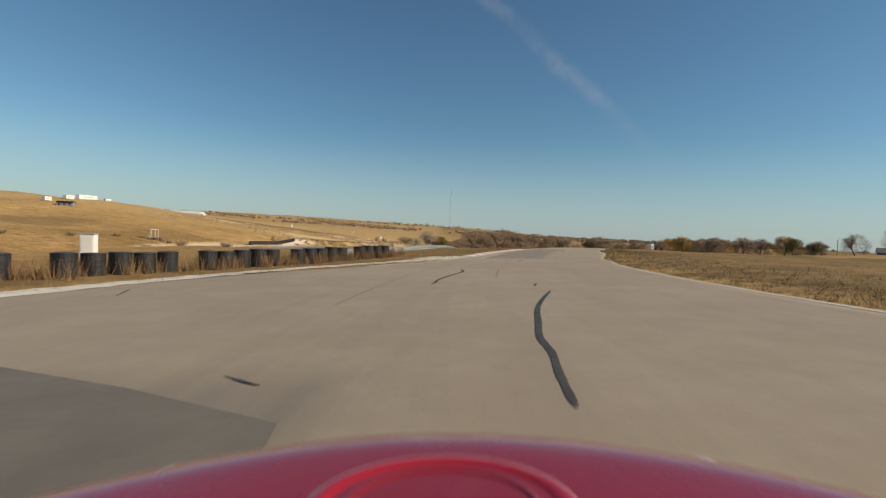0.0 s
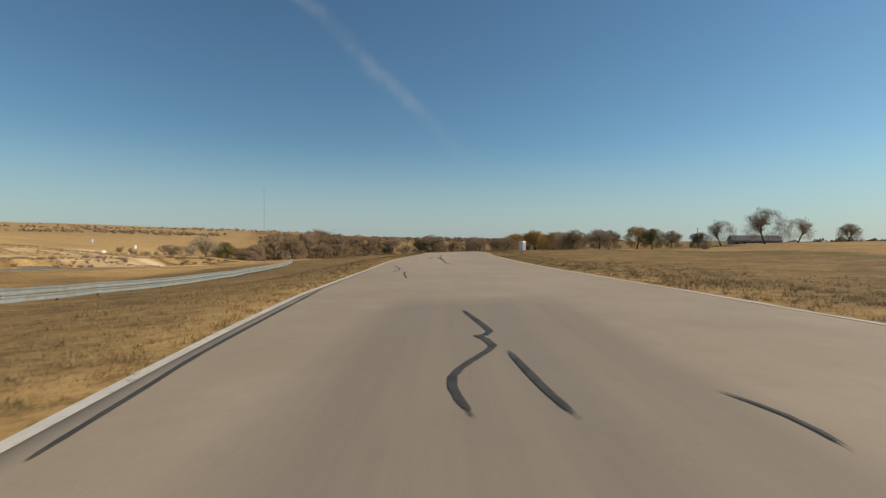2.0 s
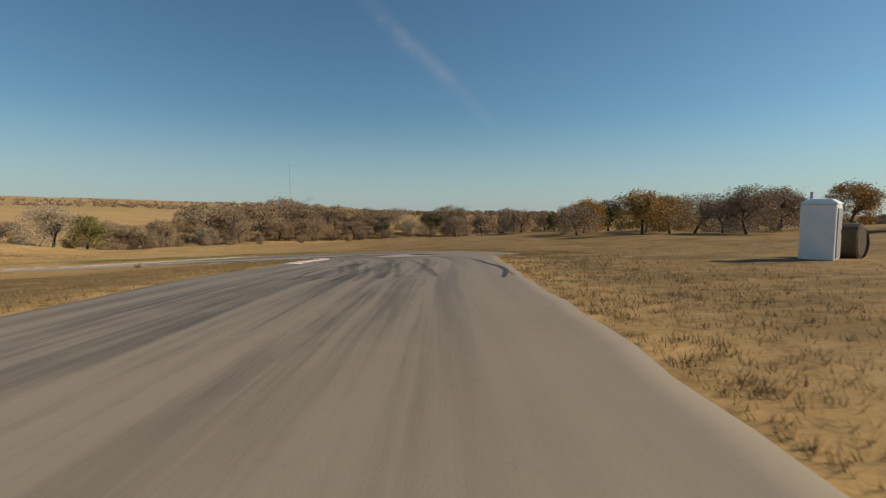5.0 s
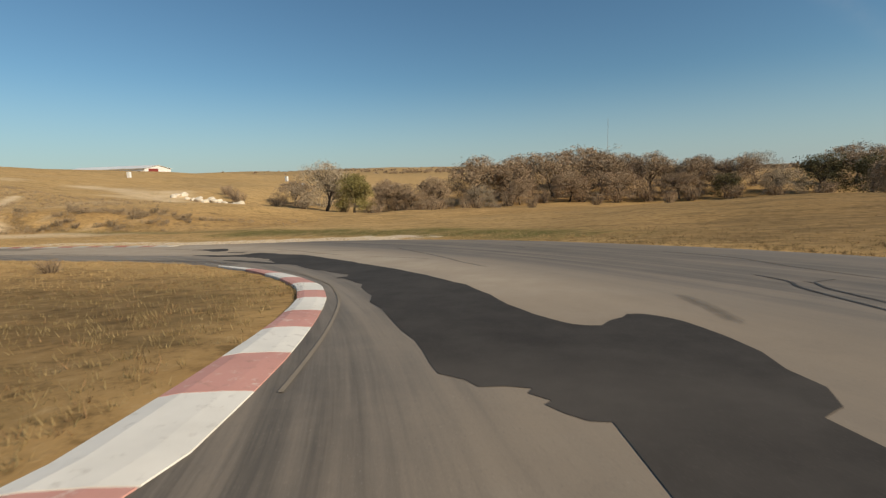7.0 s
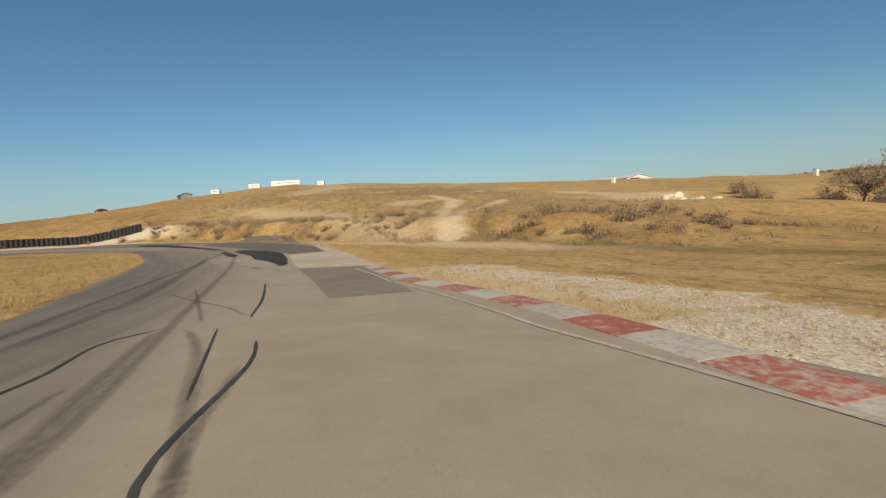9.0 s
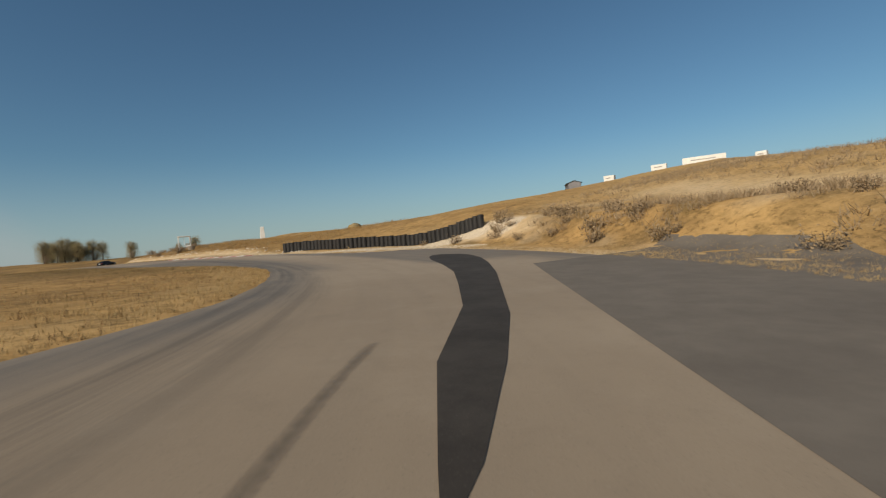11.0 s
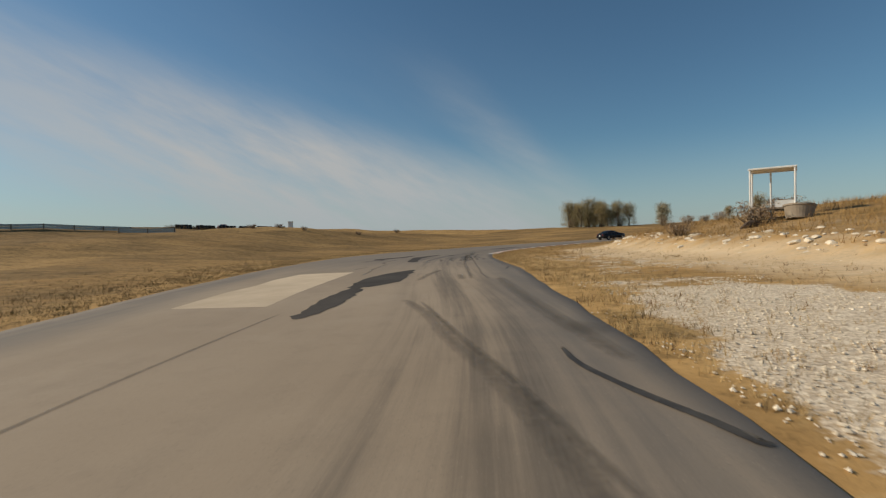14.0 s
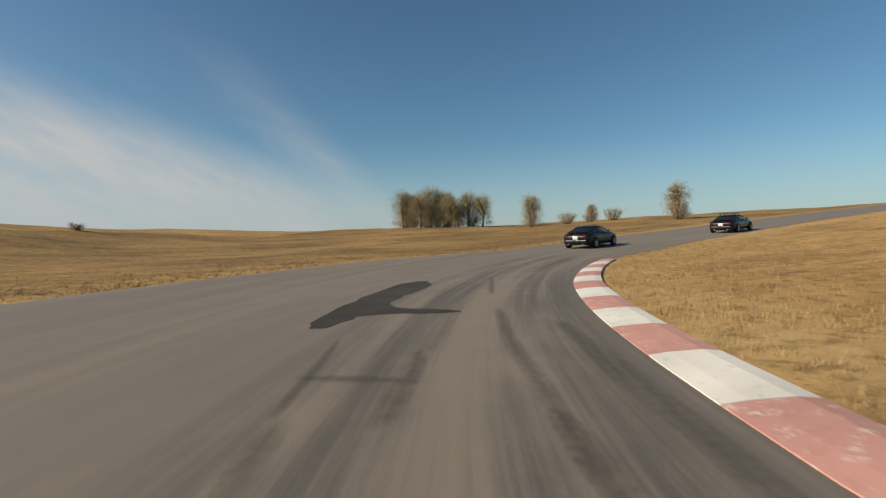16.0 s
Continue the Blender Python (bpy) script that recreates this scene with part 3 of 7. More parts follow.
# ---- mesh helpers ----
def mesh_of(name, verts, faces, material, smooth_faces=False, slots=()):
    me = bpy.data.meshes.new(name)
    me.from_pydata([tuple(v) for v in verts], [], faces)
    for m in (material, *slots):
        me.materials.append(m)
    if smooth_faces:
        me.polygons.foreach_set("use_smooth", [True] * len(me.polygons))
    return me


def part(name, bm, material, parent, label="", smooth_faces=False):
    """Links a bmesh as one mesh object under a thing or a part."""
    me = bpy.data.meshes.new(name)
    bm.to_mesh(me)
    bm.free()
    me.materials.append(material)
    if smooth_faces:
        me.polygons.foreach_set("use_smooth", [True] * len(me.polygons))
    ob = new(name, me)
    ob.parent = parent
    return tagged(ob, label)


def thing(name, label, category, group="", kind=""):
    return tagged(new(name), label, category, group, kind)


def box(bm, size, m=Matrix(), bevel=0.0):
    """A box of that size on its base centre, its edges rounded."""
    made = bmesh.ops.create_cube(bm, size=1.0, matrix=m @ Matrix.Diagonal((*size, 1)) @ Matrix.Translation((0, 0, 0.5)))
    if bevel:
        edges = list({e for v in made["verts"] for e in v.link_edges})
        bmesh.ops.bevel(bm, geom=edges, offset=bevel, segments=2, affect="EDGES", profile=0.5)
    return bm


def tube(bm, a, b, r0, r1=None, sides=8):
    a, b = Vector(a), Vector(b)
    d = b - a
    m = Matrix.Translation((a + b) / 2) @ d.to_track_quat("Z", "Y").to_matrix().to_4x4()
    bmesh.ops.create_cone(bm, cap_ends=True, segments=sides, radius1=r0, radius2=r0 if r1 is None else r1, depth=d.length, matrix=m)
    return bm


def lathe(bm, profile, sides=20, m=Matrix()):
    """Turns (radius, height) pairs round the z axis."""
    rings = [[bm.verts.new(m @ Vector((r * math.cos(2 * math.pi * k / sides), r * math.sin(2 * math.pi * k / sides), z))) for k in range(sides)] for r, z in profile]
    for p, q in zip(rings, rings[1:]):
        for k in range(sides):
            bm.faces.new((p[k], p[(k + 1) % sides], q[(k + 1) % sides], q[k]))
    bm.faces.new(rings[0][::-1])
    bm.faces.new(rings[-1])
    return bm


def stand_on(ob, x, y, turn=0.0, sink=0.0, scale=1.0):
    ob.location = (x, y, height(x, y) - sink)
    ob.rotation_euler = (0, 0, radians(turn))
    ob.scale = (scale, scale, scale)
    return ob


def placed(ob, x, y, turn=0.0, sink=0.0, scale=(1, 1, 1)):
    """Another copy of a thing, on the ground."""
    twin = copy_thing(ob, pose(x, y, height(x, y) - sink, 0, 0, turn))
    twin.scale = scale
    return twin


# ---- ground ----
def axis(lo, hi, step, reach):
    inner = np.arange(lo, hi + step / 2, step)
    grow, s = [], step
    while sum(grow) < reach:
        s *= 1.085
        grow.append(min(s, 90))
    out = np.cumsum(grow)
    return np.r_[lo - out[::-1], inner, hi + out]


def zone(run, lat, r0, r1, l0, l1, soft=1.5):
    """1 inside a stretch of the track's side, fading over soft metres."""
    return smooth(r0 - soft, r0 + soft, run) * smooth(r1 + soft, r1 - soft, run) * smooth(l0 - soft / 2, l0 + soft / 2, lat) * smooth(l1 + soft / 2, l1 - soft / 2, lat)


def along(x, y, points, width, soft):
    """1 near a polyline on the ground."""
    best = np.full(len(x), 1e9)
    for (x0, y0), (x1, y1) in zip(points, points[1:]):
        l2 = (x1 - x0) ** 2 + (y1 - y0) ** 2
        u = np.clip(((x - x0) * (x1 - x0) + (y - y0) * (y1 - y0)) / l2, 0, 1)
        best = np.minimum(best, np.hypot(x - x0 - u * (x1 - x0), y - y0 - u * (y1 - y0)))
    return smooth(width + soft, width - soft, best)


def cover_at(x, y, edge, run, lat):
    """What covers the ground: gravel, bare dirt, green, brush, golden verge, rock."""
    gravel = zone(run, edge, 212, 228.5, -1.0, 3.4, 1.6) + 0.62 * zone(run, edge, 229, 241, 1.3, 4.6, 1.6)
    white = smooth(292, 297, run) * smooth(319, 316, run) * smooth(-0.5, 0.1, edge) * np.maximum(smooth(4.6, 3.2, edge), 0.8 * smooth(5.0, 6.2, edge) * smooth(9.5, 7.5, edge))
    white = white + smooth(316, 319, run) * smooth(347, 341, run) * np.maximum(smooth(2.6, 3.4, lat), smooth(333, 335, run) * smooth(341, 338, run) * smooth(-0.2, 0.7, edge) * 0.8) * smooth(7.6, 6.2, lat)
    gravel = gravel + white * (1 - 0.55 * smooth(0.5, 1.1, wave(x, y, 4.2, 12))) + 0.45 * zone(run, lat, 347, 362, 4.5, 9.0)
    gravel = np.where(lat > 0, gravel, 0) + 0.75 * zone(run, lat, 24, 33, -6.5, -3.2, 1.0)
    dirt = along(x, y, [(-12.5, 213.4), (-15.6, 214.2), (-17.9, 215.0), (-25, 217.6), (-33.3, 220.7), (-44, 225)], 0.75, 0.45)
    dirt = np.maximum(dirt, along(x, y, [(-13.6, 215.0), (-17.1, 215.9), (-20, 217.4), (-24.8, 220.0), (-32, 225.6), (-40, 232)], 0.75, 0.45))
    dirt = np.maximum(dirt, 0.9 * along(x, y, [(-37, 223), (-44, 226), (-58, 226)], 1.1, 0.9))
    up = bank_side(x, y)
    face = smooth(-0.5, 1.5, up) * smooth(15, 8, up) * smooth(12, -6, x) * smooth(-75, -55, x)
    dirt = np.maximum(dirt, 0.35 * face * smooth(0.5, 1.0, wave(x, y, 5.5, 8)))
    dirt = np.maximum(dirt, 0.3 * smooth(9, 11, up) * smooth(19, 13, up) * smooth(-12, -24, x) * smooth(-85, -60, x) * smooth(-0.2, 0.5, wave(x, y, 9, 3)))
    dirt = np.maximum(dirt, 0.8 * smooth(-4.5, -2.5, up) * smooth(0.5, -1.2, up) * smooth(10, -8, x) * smooth(-75, -50, x))
    dirt = np.maximum(dirt, 0.75 * along(x, y, [(-66, 261), (-56, 262.5), (-40, 257), (-31, 256)], 3.5, 2.5))
    dirt = np.maximum(dirt, 0.8 * along(x, y, [(-47, 268), (-40, 262)], 3.0, 2.5))
    dirt = np.maximum(dirt, 0.45 * along(x, y, [(-90, 205), (-120, 216), (-150, 214)], 5.0, 5.0))
    dirt = np.maximum(dirt, (0.9 * zone(run, edge, 224, 241, -1.0, 2.2, 2.0) + 0.75 * zone(run, edge, 242, 264, -1.0, 0.5, 0.8)) * (lat > 0))
    dirt = np.maximum(dirt, 0.9 * zone(run, lat, 316, 374, 7.6, 11.2, 1.0))
    dirt = np.maximum(dirt, 0.9 * smooth(290, 296, run) * smooth(322, 316, run) * smooth(4.6, 5.6, edge) * smooth(10, 8, edge) * (lat > 0))
    dirt = np.maximum(dirt, 0.45 * smooth(0.5, 1.0, wave(x, y, 19, 2)) * smooth(203, 214, y) * smooth(-15, -35, x) * smooth(275, 255, y))
    dirt = np.maximum(dirt, 0.6 * along(x, y, [(-60, 196), (-44, 206), (-20, 211)], 3.0, 3.0))
    green = np.maximum(0.9 * zone(run, lat, 205, 233, 12.2, 17.5, 2.2), 0.8 * zone(run, lat, 233, 250, 15.2, 17.6, 1.6))
    green = np.maximum(green, 0.8 * zone(run, edge, 60, 170, 34, 38, 3.0) * (lat > 0))
    side = 0.95 * smooth(225, 195, run) * smooth(0.3, 2.0, edge) * smooth(-40, -15, x)
    side = side * np.where((lat > 0) & (run < 175), np.maximum(smooth(44, 38, edge), 0.35), 1.0)
    brush = 0.75 * face * smooth(0.2, -0.5, wave(x, y, 7, 6))
    brush = np.maximum(brush, 0.22 * smooth(6, 20, up) * smooth(-8, -28, x) * smooth(-140, -100, x) * smooth(275, 255, y))
    brush = np.maximum(brush, 0.9 * smooth(450, 900, np.hypot(x, y - 110)) * (0.55 + 0.45 * smooth(0.0, 0.8, wave(x, y, 420, 3))))
    brush = np.maximum(brush, 0.55 * smooth(11, 13.0, lat) * smooth(325, 338, run) * smooth(392, 370, run) * smooth(45, 30, edge))
    brush = np.maximum(brush, 0.6 * smooth(0.3, 0.9, wave(x, y, 60, 9)) * smooth(20, 50, edge) * smooth(60, 20, x))
    brush = np.maximum(brush, (lat < 0) * smooth(292, 310, run) * smooth(0.6, 2.5, edge) * (0.5 + 0.45 * smooth(-0.4, 0.5, wave(x, y, 16, 5))))
    brush = np.maximum(brush, side)
    verge = np.where((lat < 0) & (run > 290), 0.5, 1.0) * smooth(0.2, 0.6, edge) * smooth(3.4, 1.2, edge) * np.interp(run, [0, 200, 230, 260, 320, 420], [0.15, 0.25, 0.8, 0.9, 0.9, 0.9])
    verge = np.maximum(verge, zone(run, lat, 225, 300, 3, 13, 4) * 0.7)
    rock = 0.3 * zone(run, lat, 333, 366, 10.2, 12.8, 1.2) + 0.2 * zone(run, lat, 345, 362, 14, 17, 2)
    verge = np.maximum(verge, 0.95 * smooth(3, 14, up) * smooth(10, -20, x))
    verge = np.maximum(verge, 0.5 * smooth(190, 205, y) * smooth(8, -4, up) * smooth(60, 40, x))
    clip = lambda v: np.clip(v, 0, 1)
    return [clip(v) for v in (gravel, dirt, green, brush, verge, rock)]


def colour_layer(me, name, r, g, b):
    layer = me.attributes.new(name, "FLOAT_COLOR", "POINT")
    layer.data.foreach_set("color", np.stack([r, g, b, np.ones(len(r))], 1).astype(np.float32).ravel())


def ground_mesh():
    gx, gy = axis(-105, 75, 0.9, 3400), axis(-12, 232, 0.9, 3400)
    x, y = [v.ravel() for v in np.meshgrid(gx, gy)]
    z, edge, run, lat = land(x, y)
    z = z - 0.10 * smooth(0.0, -0.9, edge) + 0.025 * wave(x, y, 2.3, 5) * smooth(0.3, 2.0, edge)
    w, h = len(gx), len(gy)
    i = np.arange((w - 1) * (h - 1))
    a = (i // (w - 1)) * w + i % (w - 1)
    me = mesh_of("ground", np.stack([x, y, z], 1).tolist(), np.stack([a, a + 1, a + w + 1, a + w], 1).tolist(), GRASS, True)
    gravel, dirt, green, brush, verge, rock = cover_at(x, y, edge, run, lat)
    colour_layer(me, "cover", gravel, dirt, green)
    colour_layer(me, "tone", brush, verge, rock)
    return me


ground = tagged(new("ground", ground_mesh()), "rolling dry golden-brown grassland with gravel and bare dirt", "ground", kind="structure")


# ---- road ----
def band(v, centre, half, soft):
    return smooth(half + soft, half, np.abs(v - centre))


def road_mesh():
    cols = 33
    u = np.linspace(0, 1, cols)
    wobble = 0.035 * np.sin(RUN * 0.7) + 0.03 * np.sin(RUN * 2.3 + 1) + 0.02 * np.sin(RUN * 4.1)
    left, right = LEFT_AT + wobble * 0.6, RIGHT_AT - np.roll(wobble, 37)
    lat = left[:, None] + (right - left)[:, None] * u
    x, y = REF[:, :1] + RIGHT[:, :1] * lat, REF[:, 1:2] + RIGHT[:, 1:] * lat
    z = land(x.ravel(), y.ravel())[0].reshape(x.shape) + 0.01
    run = np.repeat(RUN[:, None], cols, 1)
    # a skirt on either side gives the asphalt its thickness
    full = lambda v: np.concatenate([v[:, :1], v, v[:, -1:]], 1)
    x, y, lat, run, z = full(x), full(y), full(lat), full(run), full(z)
    z[:, 0] -= 0.12
    z[:, -1] -= 0.12
    for k, s in ((0, -0.14), (-1, 0.14)):
        x[:, k] += RIGHT[:, 0] * s
        y[:, k] += RIGHT[:, 1] * s
    n = cols + 2
    i = np.arange((len(REF) - 1) * (n - 1))
    a = (i // (n - 1)) * n + i % (n - 1)
    me = mesh_of("road", np.stack([x.ravel(), y.ravel(), z.ravel()], 1).tolist(), np.stack([a, a + n, a + n + 1, a + 1], 1).tolist(), ASPHALT, True)
    place = me.attributes.new("place", "FLOAT_VECTOR", "POINT")
    place.data.foreach_set("vector", np.stack([lat.ravel(), run.ravel(), 0 * run.ravel()], 1).astype(np.float32).ravel())
    le, ri = np.repeat(left[:, None], n, 1), np.repeat(right[:, None], n, 1)
    dark = 0.6 * smooth(135, 165, run) * smooth(198, 186, run)
    dark = np.maximum(dark, 0.85 * smooth(182, 192, run) * smooth(226, 212, run) * smooth(4.0, 7.5, lat))
    dark = np.maximum(dark, 0.8 * smooth(3.4, 1.6, lat - le) * smooth(186, 194, run) * smooth(268, 256, run))
    dark = np.maximum(dark, 0.9 * zone(run, lat, 285, 322, -12, -1.2, 2.0))
    dark = np.maximum(dark, 0.95 * smooth(2.2, 0.8, lat - le) * smooth(238, 262, run) * smooth(400, 350, run))
    dark = np.maximum(dark, 0.95 * smooth(1.9, 0.7, ri - lat) * smooth(330, 338, run) * smooth(368, 360, run))
    dark = np.maximum(dark, 0.9 * smooth(3.0, 1.0, ri - lat) * smooth(246, 262, run) * smooth(318, 300, run))
    dark = np.maximum(dark, 0.85 * zone(run, lat, 284, 311, 2.7, 14, 1.2))
    dark = np.maximum(dark, 0.85 * smooth(346, 366, run))
    dark = np.maximum(dark, 0.55 * zone(run, lat, 30, 70, -1.6, 2.2, 0.8))
    dark = np.maximum(dark, 0.7 * zone(run, lat, -30, 2.2, -14, -1.0, 0.5))
    rubber = zone(run, lat, 148, 176, -7.0, 0.0, 4.0) + 0.9 * zone(run, lat, 168, 196, -6.5, 1.0, 2.5) * 1.3 + 0.4 * zone(run, lat, 196, 216, -1.5, 3.2, 2.0) + 0.6 * zone(run, lat, 190, 222, 7.0, 11.5, 2.0)
    rubber = rubber + 0.3 * zone(run, lat, 222, 256, -7.5, -3.5, 1.5) + 0.55 * zone(run, lat, 256, 326, -4.2, -2.0, 1.2)
    rubber = rubber + 0.8 * zone(run, lat, 330, 362, -0.8, 1.2, 0.8) + 0.8 * zone(run, lat, 362, 405, -2.0, 1.6, 1.6) + 0.08 * smooth(-24, 0, run) * smooth(24, 0, run)
    pale = 0.32 * smooth(140, 115, run) + 0.3 * zone(run, lat, 95, 150, -6, -1.5, 4) + 0.75 * zone(run, lat, 196, 256, -3.6, 6.0, 3.0) + 0.5 * zone(run, lat, 300, 330, 0.2, 4, 2)
    clip = lambda v: np.clip(v, 0, 1).ravel()
    colour_layer(me, "wear", clip(dark), clip(rubber), clip(pale))
    return me


road = tagged(new("road", road_mesh()), "worn tan-grey asphalt race track with rubber marks and cracks", "road", kind="structure")


def lie(points, lift):
    """Points of the plan laid that far above the asphalt."""
    p = np.array(points, float)
    z = land(p[:, 0], p[:, 1])[0] + 0.01 + lift
    return [Vector((a, b, c)) for (a, b), c in zip(p.tolist(), z.tolist())]


def filled(points, step=0.9):
    """A polygon of the plan cut into small triangles that follow the ground."""
    bm = bmesh.new()
    bm.faces.new([bm.verts.new((*p, 0)) for p in points])
    bmesh.ops.triangulate(bm, faces=bm.faces[:])
    lo, hi = np.min(points, 0), np.max(points, 0)
    for k in (0, 1):
        for c in np.arange(lo[k] + step, hi[k], step):
            no = Vector((1, 0, 0)) if k == 0 else Vector((0, 1, 0))
            bmesh.ops.bisect_plane(bm, geom=bm.verts[:] + bm.edges[:] + bm.faces[:], plane_co=no * float(c), plane_no=no)
    bmesh.ops.triangulate(bm, faces=bm.faces[:])
    return bm


def rounded(points, rng, rough):
    """The outline with its corners cut and its sides made uneven."""
    p = [np.array(q, float) for q in points]
    for _ in range(2):
        q = []
        for a, b in zip(p, p[1:] + p[:1]):
            q += [a * 0.75 + b * 0.25, a * 0.25 + b * 0.75]
        p = q
    return [a + rng.normal(0, rough, 2) for a in p]


def drape(bm, lift):
    for v, p in zip(bm.verts, lie([v.co.xy for v in bm.verts], lift)):
        v.co = p
    for f in bm.faces:
        f.normal_update()
        if f.normal.z < 0:
            f.normal_flip()
    return bm


def surface_of(name, bm, material, label, category):
    ob = part(name, bm, material, None, label, True)
    return tagged(ob, category=category, kind="structure")


marks = np.random.default_rng(5)
lift_now = [0.004]


def next_lift():
    lift_now[0] = 0.004 + (lift_now[0] - 0.004 + 0.0007) % 0.003
    return lift_now[0]


def patch(*points):
    size = float(np.ptp(np.array(points), axis=0).max())
    bm = drape(filled(rounded(points, marks, min(0.035, 0.008 * size))), next_lift())
    surface_of("asphalt_patch", bm, NEW_TAR, "dark newer asphalt repair patch on the track", "asphalt patch")


def slab(*points):
    bm = drape(filled(points), 0.002)
    surface_of("concrete_slab", bm, CONCRETE, "pale tan concrete slab let into the track", "concrete slab")


def lane(*points, material=LANE_TAR):
    bm = drape(filled(points), 0.003)
    surface_of("repaved_lane", bm, material, "darker grey repaved strip of asphalt", "asphalt strip")


def ribbon(points, left, right, lift, step=0.5):
    """A strip along a line of the plan, its two sides at those offsets."""
    p = spline([(*q, 0) for q in points], step)[:, :2] if len(points) > 2 else np.array([np.array(points[0]) * (1 - u) + np.array(points[1]) * u for u in np.linspace(0, 1, 8)])
    t = np.gradient(p, axis=0)
    t /= np.linalg.norm(t, axis=1, keepdims=True) + 1e-9
    n = np.stack([t[:, 1], -t[:, 0]], 1)
    rows = np.concatenate([p + n * left, p + n * right])
    v = lie(rows, lift)
    k = len(p)
    bm = bmesh.new()
    vs = [bm.verts.new(q) for q in v]
    for i in range(k - 1):
        bm.faces.new((vs[i], vs[k + i], vs[k + i + 1], vs[i + 1]))
    for f in bm.faces:
        f.normal_update()
        if f.normal.z < 0:
            f.normal_flip()
    return bm


def soft_strip(name, width, points, lift, material, label, category):
    """A strip whose cover fades towards its sides and ends."""
    n = 5
    p = spline([(*q, 0) for q in points], 0.3)[:, :2] if len(points) > 2 else np.linspace(points[0], points[1], 12)
    t = np.gradient(p, axis=0)
    t /= np.linalg.norm(t, axis=1, keepdims=True) + 1e-9
    side = np.stack([t[:, 1], -t[:, 0]], 1)
    m = len(p)
    shape = (0.7 + 0.3 * np.sin(np.linspace(0, math.pi, m)) + marks.normal(0, 0.045, m))[:, None, None]
    across = np.linspace(-0.65, 0.65, n)[None, :, None] * width * shape
    rows = (p[:, None] + side[:, None] * across).reshape(-1, 2)
    z = land(rows[:, 0], rows[:, 1])
    i = np.arange((m - 1) * (n - 1))
    a = (i // (n - 1)) * n + i % (n - 1)
    me = mesh_of(name, np.column_stack([rows, z[0] + 0.01 + lift]).tolist(), np.stack([a, a + n, a + n + 1, a + 1], 1).tolist(), material, True)
    fade = np.outer(np.clip(np.minimum(np.arange(m), np.arange(m)[::-1]) / 2.2, 0, 1), (0, 0.75, 1, 0.75, 0)).ravel()
    fade = fade * (z[1] < -0.05)
    layer = me.attributes.new("fade", "FLOAT", "POINT")
    layer.data.foreach_set("value", fade.astype(np.float32))
    return tagged(new(name, me), label, category, kind="structure")


def tar_line(width, *points):
    soft_strip("crack_seal", width, points, next_lift() + 0.003, SEALER, "black tar crack sealer line on the asphalt", "crack seal")


def skid(width, *points):
    soft_strip("tyre_mark", width * 1.15, points, next_lift() - 0.002, SKID, "dark rubber tyre mark on the asphalt", "tyre mark")


def line_points(rows, step=1.0):
    """Plan points from (metres along, metres right) pairs."""
    runs = np.arange(rows[0][0], rows[-1][0] + 0.01, step)
    lats = np.interp(runs, [r[0] for r in rows], [r[1] for r in rows])
    return [tuple(at(r, l).xy) for r, l in zip(runs, lats)]


def strip(name, rows, width, material, label, category, lift=0.004, ragged=0.0):
    bm = ribbon(line_points(rows), -width / 2, width / 2, lift)
    if ragged:
        for v in bm.verts:
            v.co.xy += Vector(marks.normal(0, ragged, 2))
    return surface_of(name, bm, material, label, category)


# pale crushed shoulder and concrete beside the first kerb, thin white edge line
strip("shoulder", [(-8, -15.8), (6, -14.0), (14, -11.4), (20, -8.9), (24, -6.6), (28, -4.9), (33, -3.6)], 1.3, SHOULDER, "white crushed concrete shoulder along the asphalt", "shoulder", 0.012, 0.10)
strip("concrete_apron", [(21, -6.3), (25, -4.4), (28, -3.2), (30, -2.5), (33, -2.3), (45, -2.3), (57, -2.43)], 1.25, APRON, "pale concrete apron inside the kerb", "apron", 0.0035)
strip("edge_line", [(32.8, -2.62), (39, -2.72), (45, -2.5), (60, -2.7)], 0.12, KERB_WHITE, "worn white painted edge line", "road marking", 0.0075)
strip("joint_line", [(29, -1.72), (32, -1.75), (35, -1.73), (38, -1.86), (45, -2.0), (59, -2.1)], 0.03, LINE_WHITE, "thin pale joint line in the asphalt", "road marking", 0.0075)
strip("edge_line", [(60, -2.95), (72, -4.4), (85, -5.35), (95, -6.3), (105, -6.7), (130, -7.1), (150, -7.3)], 0.16, LINE_WHITE, "worn white painted edge line", "road marking", 0.0075)
strip("edge_line", [(-20, 7.7), (0, 7.4), (12, 7.1), (24, 6.05), (45, 6.95), (60, 6.45), (72, 5.75), (90, 4.3), (105, 2.75)], 0.085, LINE_WHITE, "worn white painted edge line", "road marking", 0.0075)
strip("edge_line", [(222, 4.2), (229, 1.95), (236, 0.75), (242.5, 0.95)], 0.10, KERB_GREY, "worn white painted edge line", "road marking", 0.0095)
strip("edge_line", [(193, 0.0), (195, 0.36), (197.5, 0.78), (200, 0.98), (203, 0.86), (205.5, 0.62)], 0.05, LANE_TAR, "worn white painted edge line", "road marking", 0.0095)
strip("joint_line", [(8, -2.75), (14, -2.7), (19, -2.7), (23, -2.4)], 0.05, LANE_TAR, "dark lengthwise paving joint", "road marking", 0.0085)


